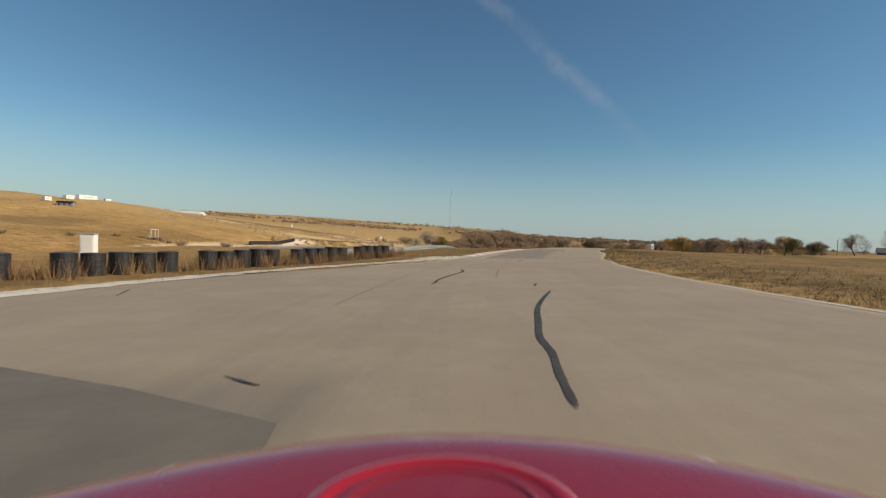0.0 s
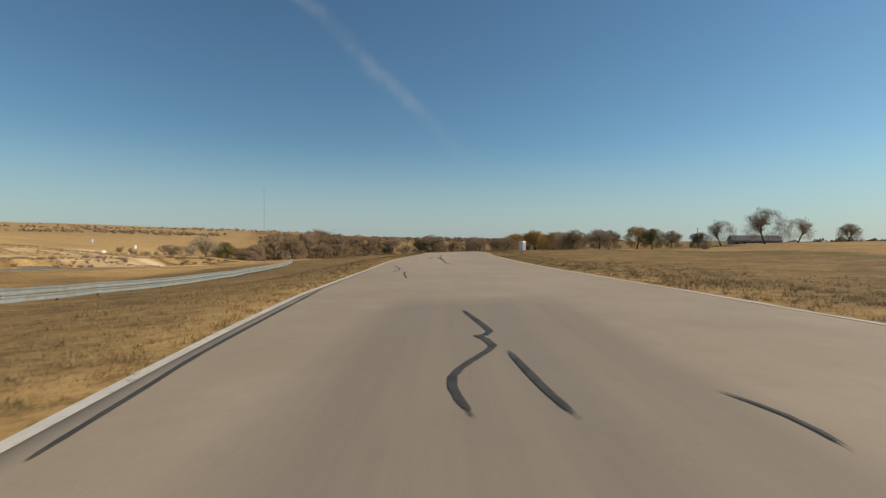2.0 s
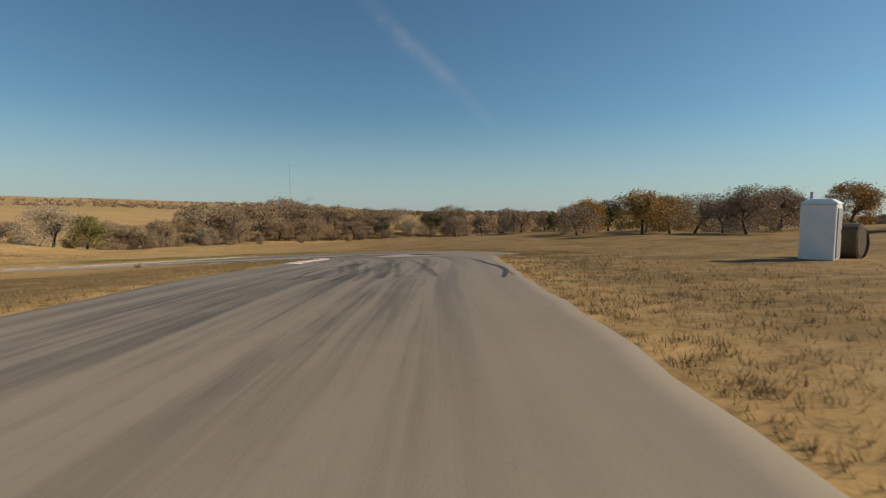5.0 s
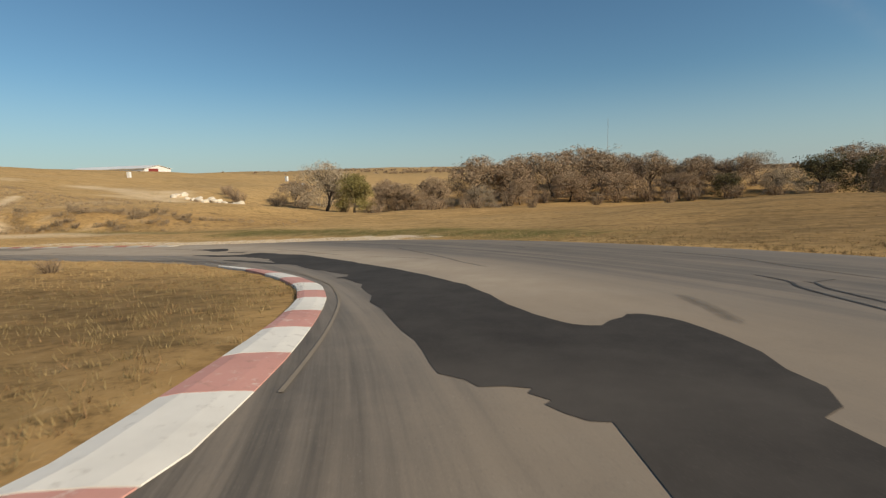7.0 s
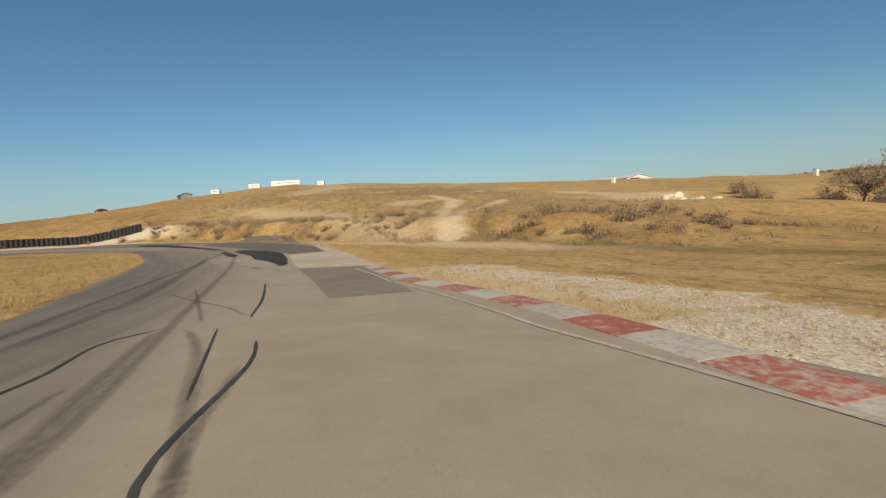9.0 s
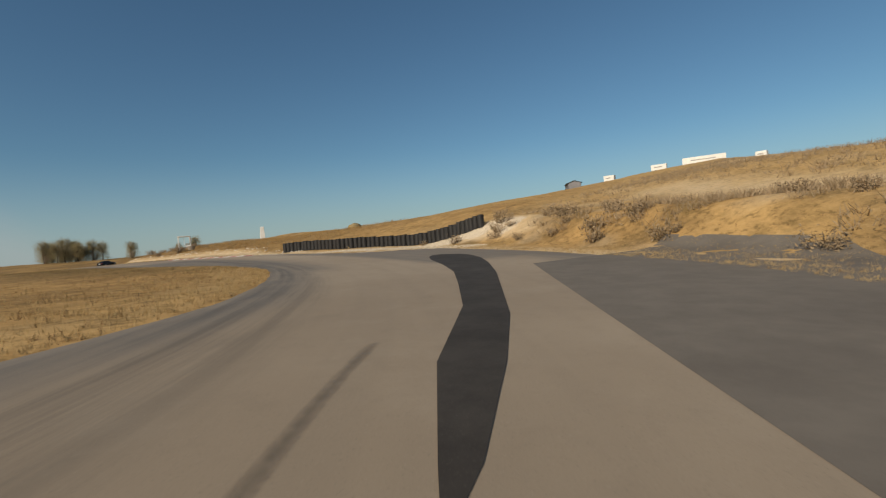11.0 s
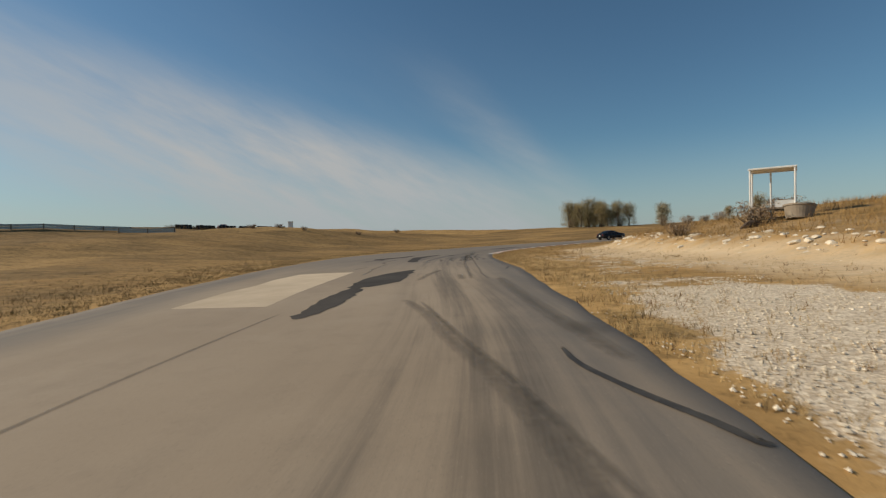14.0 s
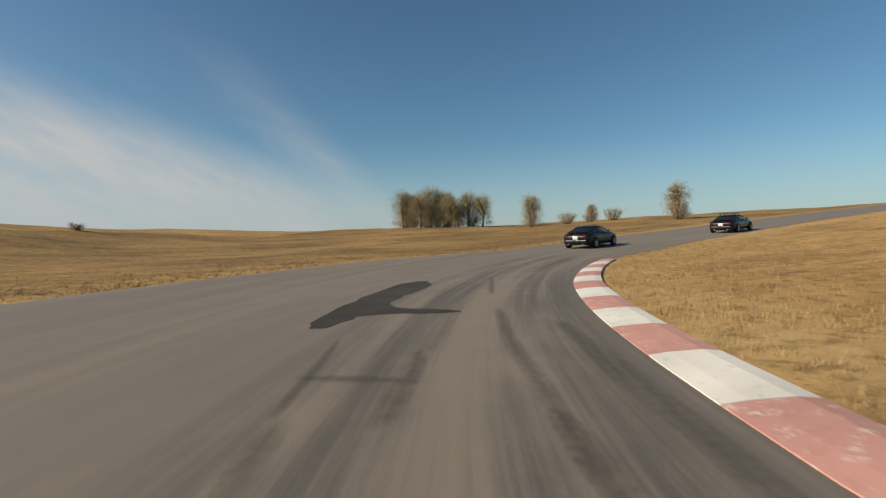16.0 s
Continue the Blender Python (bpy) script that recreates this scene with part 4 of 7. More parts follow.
def kerb(rows, cuts, red, label, white=KERB_WHITE):
    """Raised kerb of alternating painted blocks, each one a piece of its own."""
    base = tagged(new("kerb"), label, "kerb", kind="structure")
    key = [r[0] for r in rows]
    for k, (r, block) in enumerate(zip(cuts, np.diff(cuts))):
        bm, grid = bmesh.new(), []
        for j in range(5):
            s = r + 0.008 + (block - 0.016) * j / 4
            inner, outer = np.interp(s, key, [q[1] for q in rows]), np.interp(s, key, [q[2] for q in rows])
            grid.append([bm.verts.new(at(s, inner + (outer - inner) * u, h)) for u, h in ((-0.02, -0.06), (0, 0.022), (0.3, 0.05), (0.75, 0.07), (1, 0.055), (1.04, -0.08))])
        for p, q in zip(grid, grid[1:]):
            for i in range(5):
                bm.faces.new((p[i], p[i + 1], q[i + 1], q[i]))
        for row in (grid[0], grid[-1]):
            bm.faces.new(row)
        bmesh.ops.recalc_face_normals(bm, faces=bm.faces[:])
        part("kerb_block", bm, red if k % 2 else white, base)
    return base


kerb([(30, -3.05, -3.85), (36, -3.0, -3.75), (48, -2.62, -3.38), (61, -2.9, -3.7)], np.arange(33.15, 61.5, 1.57), KERB_PINK, "low kerb painted in faded red and white blocks")
kerb([(166, -7.1, -7.9), (173, -6.4, -7.3), (180, -5.0, -6.1), (185, -3.55, -4.4), (192, -0.42, -1.17), (194, -0.05, -0.75), (196, 0.28, -0.3), (198, 0.6, 0.07), (200, 0.78, 0.22), (202, 0.67, 0.13), (204, 0.5, -0.03), (206, 0.25, -0.2), (208, -0.15, -0.52), (209, -0.45, -0.62)], np.r_[np.arange(168.65, 184, 1.45), 184.6, 186.1, 187.4, 188.8, 190.2, 191.7, 193.1, 194.25, 195.5, 196.7, 198.05, 199.1, 200.6, 202.2, 204.0, 206.2, 208.8], KERB_PINK,
     "low hairpin kerb in faded pink and white blocks")
kerb([(222, 4.6, 5.3), (226, 3.0, 3.7), (230, 2.3, 3.0), (233, 1.75, 2.4), (236, 1.05, 1.65), (240, 1.2, 1.8), (244, 1.7, 2.3)], np.arange(224.7, 243, 1.18), KERB_WORN,
     "chipped red and white kerb beside gravel and dry grass", KERB_GREY)
kerb([(317, 2.6, 3.35), (318.5, 2.4, 3.2), (321, 1.75, 2.6), (324, 1.3, 2.1), (327, 1.05, 1.8), (330, 0.75, 1.45), (335, 0.45, 1.1)], np.r_[317.75, np.arange(318.56, 335, 1.13)], KERB_WHITE, "low faded red and white kerb beside white gravel", KERB_RED)
kerb([(368, 2.3, 3.0), (376, 2.0, 2.8), (384, 1.5, 2.2), (394, 1.5, 2.2), (404, 1.9, 2.5)], np.arange(370.15, 404, 1.5), KERB_PINK, "low faded red and white kerb beside dry verge")

# concrete, repairs and sealed cracks, where they lie in the plan
lane((4.7, 201.2), (4.8, 203.8), (10.3, 203.7), (14.5, 203.5), (14.8, 201.6), (10.4, 201.5))
patch((31.4, 199.5), (33.2, 199.6), (34.4, 199.5), (34.8, 199.8), (34.7, 200.5), (35.5, 200.4), (36.5, 200.0), (37.4, 199.5), (38.0, 199.5), (38.8, 199.1), (41.0, 197.5), (42.9, 196.1), (46.2, 193.3), (47.8, 191.6), (49.1, 190.1), (50.1, 188.4), (51.3, 187.0),
      (51.6, 187.9), (52.0, 188.2), (52.6, 187.4), (53.2, 185.1), (52.3, 184.6), (51.2, 184.5), (51.0, 185.1), (50.3, 185.0), (49.3, 186.3), (47.4, 189.0), (46.0, 191.0), (44.9, 191.9), (45.1, 192.4), (43.5, 193.4), (42.2, 194.4), (40.6, 195.7), (39.7, 195.8), (37.8, 196.6), (36.1, 197.2), (36.9, 197.3), (39.5, 196.2),
      (38.6, 196.9), (37.8, 197.8), (37.0, 198.1), (36.4, 198.4), (35.6, 198.7), (34.9, 198.9), (34.4, 198.8), (32.8, 199.1))
patch((35.6, 197.5), (35.9, 197.5), (36.6, 197.4), (37.3, 197.1), (37.1, 196.8), (36.6, 197.0), (35.8, 197.3))
patch((56.3, 182.1), (57.4, 180.1), (57.4, 175.4), (57.5, 173.1), (57.1, 172.8), (56.7, 175.0), (56.5, 178.3))
patch((32.6, 200.9), (33.1, 201.0), (33.5, 201.1), (33.9, 201.0), (33.9, 200.8), (33.7, 200.7), (33.4, 200.7), (33.1, 200.7), (32.9, 200.6))
tar_line(0.11, (1.1, 3.5), (1.22, 4.7), (1.36, 5.7), (1.4, 6.6), (1.62, 7.8), (1.9, 9.3), (2.3, 10.8), (3.0, 13.0))
tar_line(0.12, (-0.4, 14.9), (-0.2, 15.6), (-0.1, 16.8), (0.4, 18.8), (0.9, 20.4), (0.9, 22.1))
tar_line(0.07, (3.1, 15.3), (2.9, 14.7), (2.7, 13.8))
tar_line(0.06, (1.4, 23.8), (1.5, 24.6), (2.1, 25.6), (3.0, 27.0))
tar_line(0.06, (3.6, 26.6), (3.4, 25.6))
tar_line(0.07, (5.0, 30.1), (4.7, 28.8), (4.2, 27.9))
tar_line(0.10, (9.5, 47.9), (9.8, 48.8), (10.5, 51.7), (11.5, 55.5))
tar_line(0.06, (11.9, 47.4), (12.1, 48.2), (12.6, 50.2), (13.5, 53.4), (14.9, 61.0))
tar_line(0.09, (10.9, 63.3), (11.3, 65.0), (11.9, 67.4), (14.2, 75.2))
tar_line(0.11, (13.8, 62.8), (14.1, 64.1), (15.1, 65.2), (15.2, 65.9), (15.5, 66.1), (16.1, 68.6))
tar_line(0.09, (14.5, 62.5), (14.7, 63.4), (15.2, 65.1))
tar_line(0.05, (16.0, 63.0), (15.9, 62.1), (15.6, 61.4))
tar_line(0.08, (17.7, 77.9), (18.1, 79.3), (18.4, 80.6), (19.0, 82.6), (18.6, 83.2), (19.6, 85.6), (20.6, 90.5))
tar_line(0.09, (16.6, 81.0), (16.8, 81.2))
tar_line(0.11, (24.4, 89.4), (24.8, 91.5), (25.1, 92.7), (26.0, 95.5), (27.8, 101.4), (28.9, 105.0))
tar_line(0.08, (24.0, 95.1), (23.6, 96.4), (24.3, 97.5), (25.1, 99.5))
tar_line(0.09, (26.3, 100.2), (27.3, 102.0))
tar_line(0.08, (26.7, 97.8), (27.0, 98.3), (27.3, 99.0), (27.9, 101.1), (29.4, 105.4), (31.4, 110.2))
tar_line(0.14, (26.7, 101.1), (27.4, 102.6), (28.3, 104.2))
tar_line(0.07, (-8.6, 12.6), (-9.5, 14.7))
tar_line(0.06, (-2.4, 5.1), (-1.9, 4.7), (-1.6, 4.5))

slab((3.16, 34.07), (3.39, 34.86), (2.75, 35.2), (2.33, 35.41), (1.66, 35.95), (1.47, 36.19), (1.10, 35.50), (0.7, 34.6), (0.0, 33.4), (-1.0, 31.6), (-2.2, 29.4), (-1.0, 28.6), (0.6, 29.4), (2.2, 31.4), (2.95, 33.0))
# dark grey sheet at the left of the start
lane((-5.0, 5.5), (-3.0, 4.6), (-1.2, 3.6), (-0.9, 1.5), (-6.0, 0.5), (-11, 3.5), (-9.5, 7.2), material=OLD_TAR)

# pale concrete slab, laid as a strip in the apron's grey-tan concrete
lane((52.5, 171.4), (56.9, 171.8), (56.3, 180.9), (53.4, 180.1), material=APRON)
# concrete, repairs, sealed cracks and tyre marks of the bends
tar_line(0.079, (46.68, 151.99), (46.97, 153.56), (47.08, 154.14), (47.25, 154.86), (47.52, 155.77), (47.81, 156.51), (48.27, 156.93))
tar_line(0.094, (46.27, 151.89), (47.20, 153.19), (47.41, 153.49), (47.63, 153.95), (47.83, 154.83), (48.11, 155.19))
skid(0.16, (47.01, 151.22), (47.46, 152.76), (47.55, 153.08), (47.65, 153.41))
skid(0.30, (46.75, 151.12), (47.64, 152.46), (47.91, 152.87), (48.12, 153.63), (48.27, 154.93), (48.43, 156.97), (48.84, 158.02))
skid(0.34, (47.51, 150.62), (47.99, 152.14), (48.16, 152.69), (48.38, 153.55), (48.57, 154.97), (48.79, 156.81), (49.15, 159.60))
skid(0.30, (47.72, 150.56), (48.22, 152.08), (48.40, 152.62), (48.58, 153.64), (48.80, 155.52), (49.21, 158.62), (49.46, 162.12))
skid(0.24, (48.10, 150.45), (48.54, 151.99), (48.69, 152.49), (48.87, 153.39), (49.13, 155.06), (49.45, 157.73))
skid(0.40, (48.81, 150.62), (49.10, 152.20), (49.24, 152.99), (49.44, 154.14), (49.66, 155.19))
skid(0.24, (48.85, 150.65), (49.26, 152.19), (49.50, 153.05), (49.79, 154.53), (50.15, 156.24), (50.54, 158.86))
skid(0.30, (49.28, 150.85), (49.64, 152.40), (49.87, 153.40), (50.12, 154.70), (50.39, 156.14), (50.97, 158.64))
skid(0.30, (50.25, 150.38), (50.56, 151.95), (50.71, 152.68), (51.03, 154.38), (51.37, 156.28), (52.22, 162.14))
skid(0.15, (50.35, 150.35), (50.67, 151.92), (50.81, 152.65), (51.16, 154.34))
skid(0.10, (45.63, 155.11), (45.75, 155.60), (46.01, 156.64), (46.11, 158.66))
skid(0.9, (48.16, 156.14), (48.33, 156.61), (48.84, 158.02), (49.63, 159.34))
tar_line(0.187, (54.69, 159.80), (54.06, 156.81), (53.71, 155.38), (53.48, 153.86), (53.18, 152.74), (52.97, 152.08), (52.81, 151.71), (52.62, 151.30), (52.48, 151.02), (51.77, 149.58))
skid(0.2, (52.84, 151.86), (52.81, 151.55), (52.69, 151.17), (52.21, 149.64))
tar_line(0.058, (50.52, 162.23), (50.69, 163.82), (50.74, 164.29), (50.88, 164.79), (51.14, 165.30), (51.58, 166.13))
skid(0.3, (49.20, 164.98), (49.23, 165.48), (49.30, 166.65), (49.39, 168.55), (50.01, 170.19), (50.20, 174.40))
patch((55.83, 179.69), (56.96, 178.20), (57.46, 173.61), (56.88, 172.84), (56.61, 174.62), (56.04, 176.84))
tar_line(0.050, (61.08, 176.51), (59.90, 171.62), (59.01, 168.58), (58.87, 168.10))
tar_line(0.065, (60.38, 170.23), (59.93, 169.19), (59.76, 168.34), (59.66, 167.85))
tar_line(0.058, (59.66, 175.12), (60.62, 176.84), (59.95, 174.33), (59.82, 173.84))
skid(0.12, (55.39, 164.40), (55.49, 164.03), (55.58, 163.56), (55.87, 161.98))
skid(0.5, (51.42, 169.51), (51.57, 169.99), (51.94, 171.13), (52.96, 171.20))
skid(0.8, (51.52, 172.17), (50.94, 173.66), (50.65, 174.41), (50.55, 175.54), (50.70, 176.84), (50.90, 178.08))
skid(0.6, (51.59, 172.11), (51.02, 173.60), (50.73, 174.33), (50.62, 175.45), (50.79, 176.69))
patch((51.85, 173.93), (51.86, 174.71), (52.13, 174.63), (52.24, 174.12), (52.15, 173.96))
skid(0.5, (50.66, 178.84), (51.25, 179.11), (51.93, 179.15), (52.43, 179.17))
skid(0.3, (52.50, 176.83), (52.93, 175.86), (53.23, 175.03), (53.79, 173.53))
skid(0.25, (53.14, 177.08), (53.40, 175.84), (53.53, 175.03), (53.77, 173.45))
skid(0.4, (51.31, 174.59), (51.82, 176.11), (52.07, 176.87))
patch((50.87, 186.55), (51.73, 187.07), (53.09, 184.57), (53.28, 182.87), (53.39, 182.95), (55.03, 182.68), (55.35, 180.72), (54.33, 180.44), (53.30, 179.98), (52.53, 182.03))
tar_line(0.065, (54.00, 192.40), (54.44, 191.25), (54.41, 190.50), (54.75, 188.84), (54.84, 188.35))
tar_line(0.058, (54.49, 191.25), (54.78, 191.06), (54.74, 190.52), (54.99, 189.34), (55.09, 188.85))
tar_line(0.043, (54.56, 190.96), (54.95, 191.27), (55.49, 191.70))
skid(0.22, (52.61, 197.75), (54.36, 195.47), (55.08, 193.49), (55.93, 191.57), (56.13, 191.12))
skid(0.3, (52.35, 190.18), (52.73, 188.94), (52.94, 187.87), (53.04, 187.38))
patch((44.85, 191.80), (44.80, 191.99), (44.87, 192.14), (45.19, 192.14), (45.30, 192.04), (45.13, 191.87))
skid(0.2, (41.67, 201.95), (44.62, 198.60), (46.17, 196.69), (47.03, 195.46), (47.62, 194.74), (48.63, 193.50))
skid(0.15, (42.04, 198.20), (44.01, 197.39), (45.49, 196.63), (45.94, 196.40))
skid(0.15, (47.49, 201.03), (48.32, 199.79), (48.60, 199.37))
skid(0.2, (33.87, 202.68), (36.69, 201.23), (38.29, 200.21), (39.11, 199.67), (39.58, 199.50), (39.85, 199.34), (41.21, 198.51))
tar_line(0.050, (37.62, 201.04), (38.67, 200.95), (39.28, 200.86), (39.67, 200.78), (41.24, 200.46))
skid(0.2, (38.89, 203.43), (39.33, 203.38), (39.83, 203.32))
# wide dark band and thinner dark line along the bend's inner edge
skid(0.7, (27.69, 197.43), (32.59, 197.24), (34.47, 197.04), (35.99, 196.71), (36.81, 196.37), (38.29, 195.76))
skid(0.25, (-17.39, 196.33), (26.02, 197.18), (31.80, 197.03), (34.65, 196.61), (36.17, 196.27), (37.73, 195.91))
skid(0.15, (29.55, 198.12), (32.69, 197.95), (34.65, 197.58), (36.22, 197.28))
skid(0.25, (16.92, 198.96), (26.13, 199.23), (31.55, 199.10), (32.05, 199.09))
tar_line(0.058, (25.52, 199.79), (25.02, 199.84), (22.99, 200.04), (21.82, 199.98), (19.70, 200.37), (18.28, 200.37))
tar_line(0.036, (17.19, 199.78), (20.27, 199.94), (20.76, 199.97))
skid(0.25, (-20.33, 193.54), (-8.52, 197.50), (17.66, 199.12), (23.36, 199.16), (26.07, 199.18), (26.57, 199.19))
skid(0.4, (25.19, 202.84), (25.90, 203.09), (27.87, 202.84), (28.37, 202.77))
tar_line(0.058, (10.53, 200.19), (14.18, 200.27), (16.23, 200.20), (16.73, 200.19))
skid(0.12, (12.00, 197.94), (14.04, 199.00), (15.16, 199.66), (16.14, 200.02), (16.61, 200.19))
skid(0.12, (10.91, 198.44), (14.51, 199.09), (16.64, 199.46), (17.13, 199.55))
skid(0.2, (16.96, 199.08), (17.56, 199.44), (19.03, 199.78), (20.82, 199.98), (21.53, 200.07), (23.11, 200.27))
skid(0.15, (19.37, 200.29), (20.48, 200.23), (21.14, 200.15), (21.73, 200.14), (23.33, 200.11))
tar_line(0.050, (21.47, 198.09), (19.89, 198.35), (19.31, 198.45), (18.05, 198.48), (17.47, 198.76), (16.93, 199.22))
skid(0.12, (22.43, 198.66), (20.83, 198.78), (20.08, 198.84), (19.41, 198.96))
skid(0.4, (18.44, 197.43), (17.94, 197.46), (16.95, 197.52), (14.93, 197.57), (11.45, 197.58), (-8.52, 196.12))
patch((-15.09, 197.61), (-12.48, 200.53), (-0.04, 200.99), (-3.30, 199.68))
patch((2.29, 200.34), (1.59, 200.36), (-0.05, 200.17), (-3.02, 199.45), (-4.64, 198.86), (-7.39, 198.78), (-14.36, 196.91), (-17.75, 197.53), (-12.21, 200.19), (-8.41, 200.59), (-2.70, 200.77), (0.05, 200.87), (1.90, 200.75), (2.37, 200.74))
patch((-7.09, 197.45), (-13.19, 196.22), (-15.48, 196.33), (-8.67, 197.86), (-6.63, 197.88))
patch((-40.08, 182.95), (-39.49, 187.30), (-22.84, 194.64), (-14.36, 196.91), (-27.86, 191.56))
patch((3.52, 199.46), (3.28, 199.36), (3.25, 199.76), (3.44, 199.88), (3.55, 199.77))
tar_line(0.04, (2.95, 199.58), (2.69, 199.44), (1.46, 198.82), (0.28, 198.31))
tar_line(0.043, (6.27, 200.63), (4.69, 200.36), (4.34, 200.30), (4.02, 200.43), (3.50, 200.66))
skid(0.25, (-2.62, 197.47), (-0.00, 198.88), (0.44, 199.12))
# dark joint along the slab's left edge, drawn with the soft mark strip
skid(0.07, (4.08, 201.14), (2.59, 201.01), (-2.18, 200.64), (-7.56, 200.44))
slab((4.17, 201.22), (1.93, 201.16), (-7.01, 200.95), (-9.71, 203.40), (-28.08, 203.16), (-26.95, 204.13), (-5.67, 204.70), (0.06, 204.61), (3.17, 204.57), (4.34, 204.57))
# fine crack across the slab, drawn with the same strip
skid(0.03, (1.49, 203.27), (2.75, 203.22), (3.56, 203.23), (3.93, 203.21), (5.53, 203.14))
skid(0.12, (2.07, 196.53), (1.58, 196.43), (0.55, 196.22), (-2.24, 195.44), (-3.97, 195.30))
lane((-32.21, 192.13), (-40.35, 196.37), (-34.57, 201.60), (-23.04, 202.91), (-10.22, 203.36), (-8.02, 201.01), (-12.21, 200.19), material=OLD_TAR)
tar_line(0.072, (-43.91, 169.17), (-43.96, 169.75), (-44.03, 170.34), (-43.91, 170.90), (-43.87, 171.27), (-43.68, 171.62), (-43.68, 171.88), (-43.63, 172.20), (-43.64, 172.51), (-43.68, 172.69), (-44.10, 174.23))
patch((-43.89, 171.17), (-43.69, 171.63), (-43.51, 171.58), (-43.48, 171.47))
tar_line(0.050, (-45.40, 164.83), (-44.99, 167.46), (-45.03, 168.71), (-44.81, 169.52), (-44.84, 170.39), (-44.85, 170.89))
tar_line(0.115, (-44.82, 170.71), (-44.78, 171.23), (-44.66, 172.83))
tar_line(0.058, (-44.84, 171.41), (-44.86, 171.91), (-44.64, 172.42), (-44.01, 173.90))
skid(0.15, (-48.88, 164.98), (-46.99, 167.67), (-46.79, 168.87), (-46.29, 170.09), (-45.57, 171.40), (-45.33, 171.84))
skid(0.15, (-49.02, 161.12), (-47.20, 165.18), (-45.99, 167.22), (-45.05, 169.31), (-44.85, 169.77))
skid(0.3, (-42.29, 169.35), (-42.38, 169.54), (-42.40, 170.03), (-42.47, 171.62))
skid(0.15, (-42.12, 167.33), (-42.25, 167.92), (-42.36, 168.41))
skid(0.15, (-42.47, 171.59), (-42.52, 171.68), (-43.39, 173.02))
skid(0.12, (-39.60, 159.33), (-39.56, 162.98), (-39.32, 164.30), (-39.23, 164.79))
skid(0.16, (-38.94, 171.44), (-39.31, 169.89), (-39.62, 168.56), (-40.25, 165.12), (-42.20, 155.05))
tar_line(0.072, (-46.61, 155.41), (-46.40, 156.94), (-46.31, 157.56), (-46.14, 158.08), (-46.10, 158.80), (-46.01, 160.39))
tar_line(0.058, (-45.70, 152.22), (-45.59, 154.40), (-45.47, 155.01), (-45.37, 155.50))
tar_line(0.050, (-46.38, 146.10), (-46.30, 150.01), (-46.02, 152.80), (-45.96, 153.30))
skid(0.1, (-44.83, 145.67), (-45.24, 151.52), (-45.28, 152.02))
tar_line(0.058, (-49.76, 155.91), (-49.27, 156.83), (-49.20, 157.51), (-49.02, 159.11))
tar_line(0.065, (-49.71, 156.86), (-49.17, 157.95), (-49.27, 158.39), (-49.19, 159.07), (-49.16, 159.17), (-48.67, 160.69))
tar_line(0.072, (-48.91, 159.48), (-48.54, 159.84), (-48.45, 160.12), (-48.51, 160.39), (-48.41, 160.60), (-47.75, 162.06))
tar_line(0.043, (-43.16, 156.78), (-43.33, 156.31), (-43.53, 155.73))
skid(0.1, (-49.31, 139.32), (-49.34, 138.82), (-49.49, 136.30), (-50.16, 131.55))
tar_line(0.058, (-47.19, 143.85), (-47.19, 143.35), (-47.20, 141.93), (-47.03, 139.67), (-46.89, 135.79))
skid(0.15, (-47.14, 148.20), (-47.33, 146.62), (-47.41, 145.91), (-47.44, 144.58), (-47.20, 141.93))
skid(0.12, (-46.96, 148.24), (-47.06, 146.64), (-47.11, 145.74), (-47.13, 144.18))
skid(0.3, (-52.22, 130.60), (-52.70, 133.16), (-52.89, 135.04), (-53.10, 136.21), (-53.20, 137.16), (-53.24, 137.79), (-53.32, 139.38))
skid(0.14, (-52.57, 131.04), (-52.91, 133.96), (-53.06, 135.24), (-53.21, 136.23), (-53.36, 137.72), (-53.53, 139.31))
tar_line(0.094, (-54.05, 135.38), (-53.96, 136.11), (-53.99, 136.61), (-54.14, 137.30), (-54.28, 137.76), (-54.36, 138.11), (-54.46, 138.24), (-55.45, 139.49))
skid(0.4, (-54.95, 126.95), (-54.56, 132.67), (-54.48, 135.20), (-54.43, 136.80))
skid(0.6, (-54.58, 133.84), (-54.60, 135.08), (-54.60, 135.58))
patch((-52.72, 121.58), (-51.53, 123.46), (-51.15, 124.61), (-50.83, 126.19), (-50.75, 127.72), (-50.89, 128.40), (-50.69, 129.01), (-50.56, 129.69), (-50.49, 130.80), (-50.45, 131.8), (-50.37, 132.73), (-50.69, 132.7), (-51.0, 131.6), (-51.17, 130.40), (-51.19, 129.39), (-51.30, 128.57), (-51.05, 128.14), (-51.54, 127.98), (-52.05, 127.13), (-52.35, 125.88), (-52.36, 124.65), (-52.6, 122.9))
skid(0.2, (-50.71, 123.90), (-50.75, 123.40), (-50.86, 122.01), (-50.90, 119.69), (-51.33, 115.26))
skid(0.25, (-49.89, 119.89), (-50.03, 119.41), (-50.64, 117.39))
slab((-50.22, 121.30), (-49.83, 125.95), (-49.62, 128.57), (-49.54, 130.9), (-47.4, 130.3), (-47.44, 127.32), (-47.70, 125.5), (-47.65, 123.39), (-48.0, 121.0), (-48.9, 120.9))
skid(0.2, (-57.08, 102.45), (-55.12, 117.65), (-54.62, 122.74), (-54.39, 124.93), (-54.27, 126.15), (-54.12, 127.74))
skid(0.12, (-56.61, 108.39), (-55.33, 119.91), (-54.95, 123.56), (-54.72, 125.49), (-54.68, 126.31), (-54.61, 127.90))
skid(0.5, (-56.38, 108.22), (-55.42, 116.26), (-55.36, 116.76))
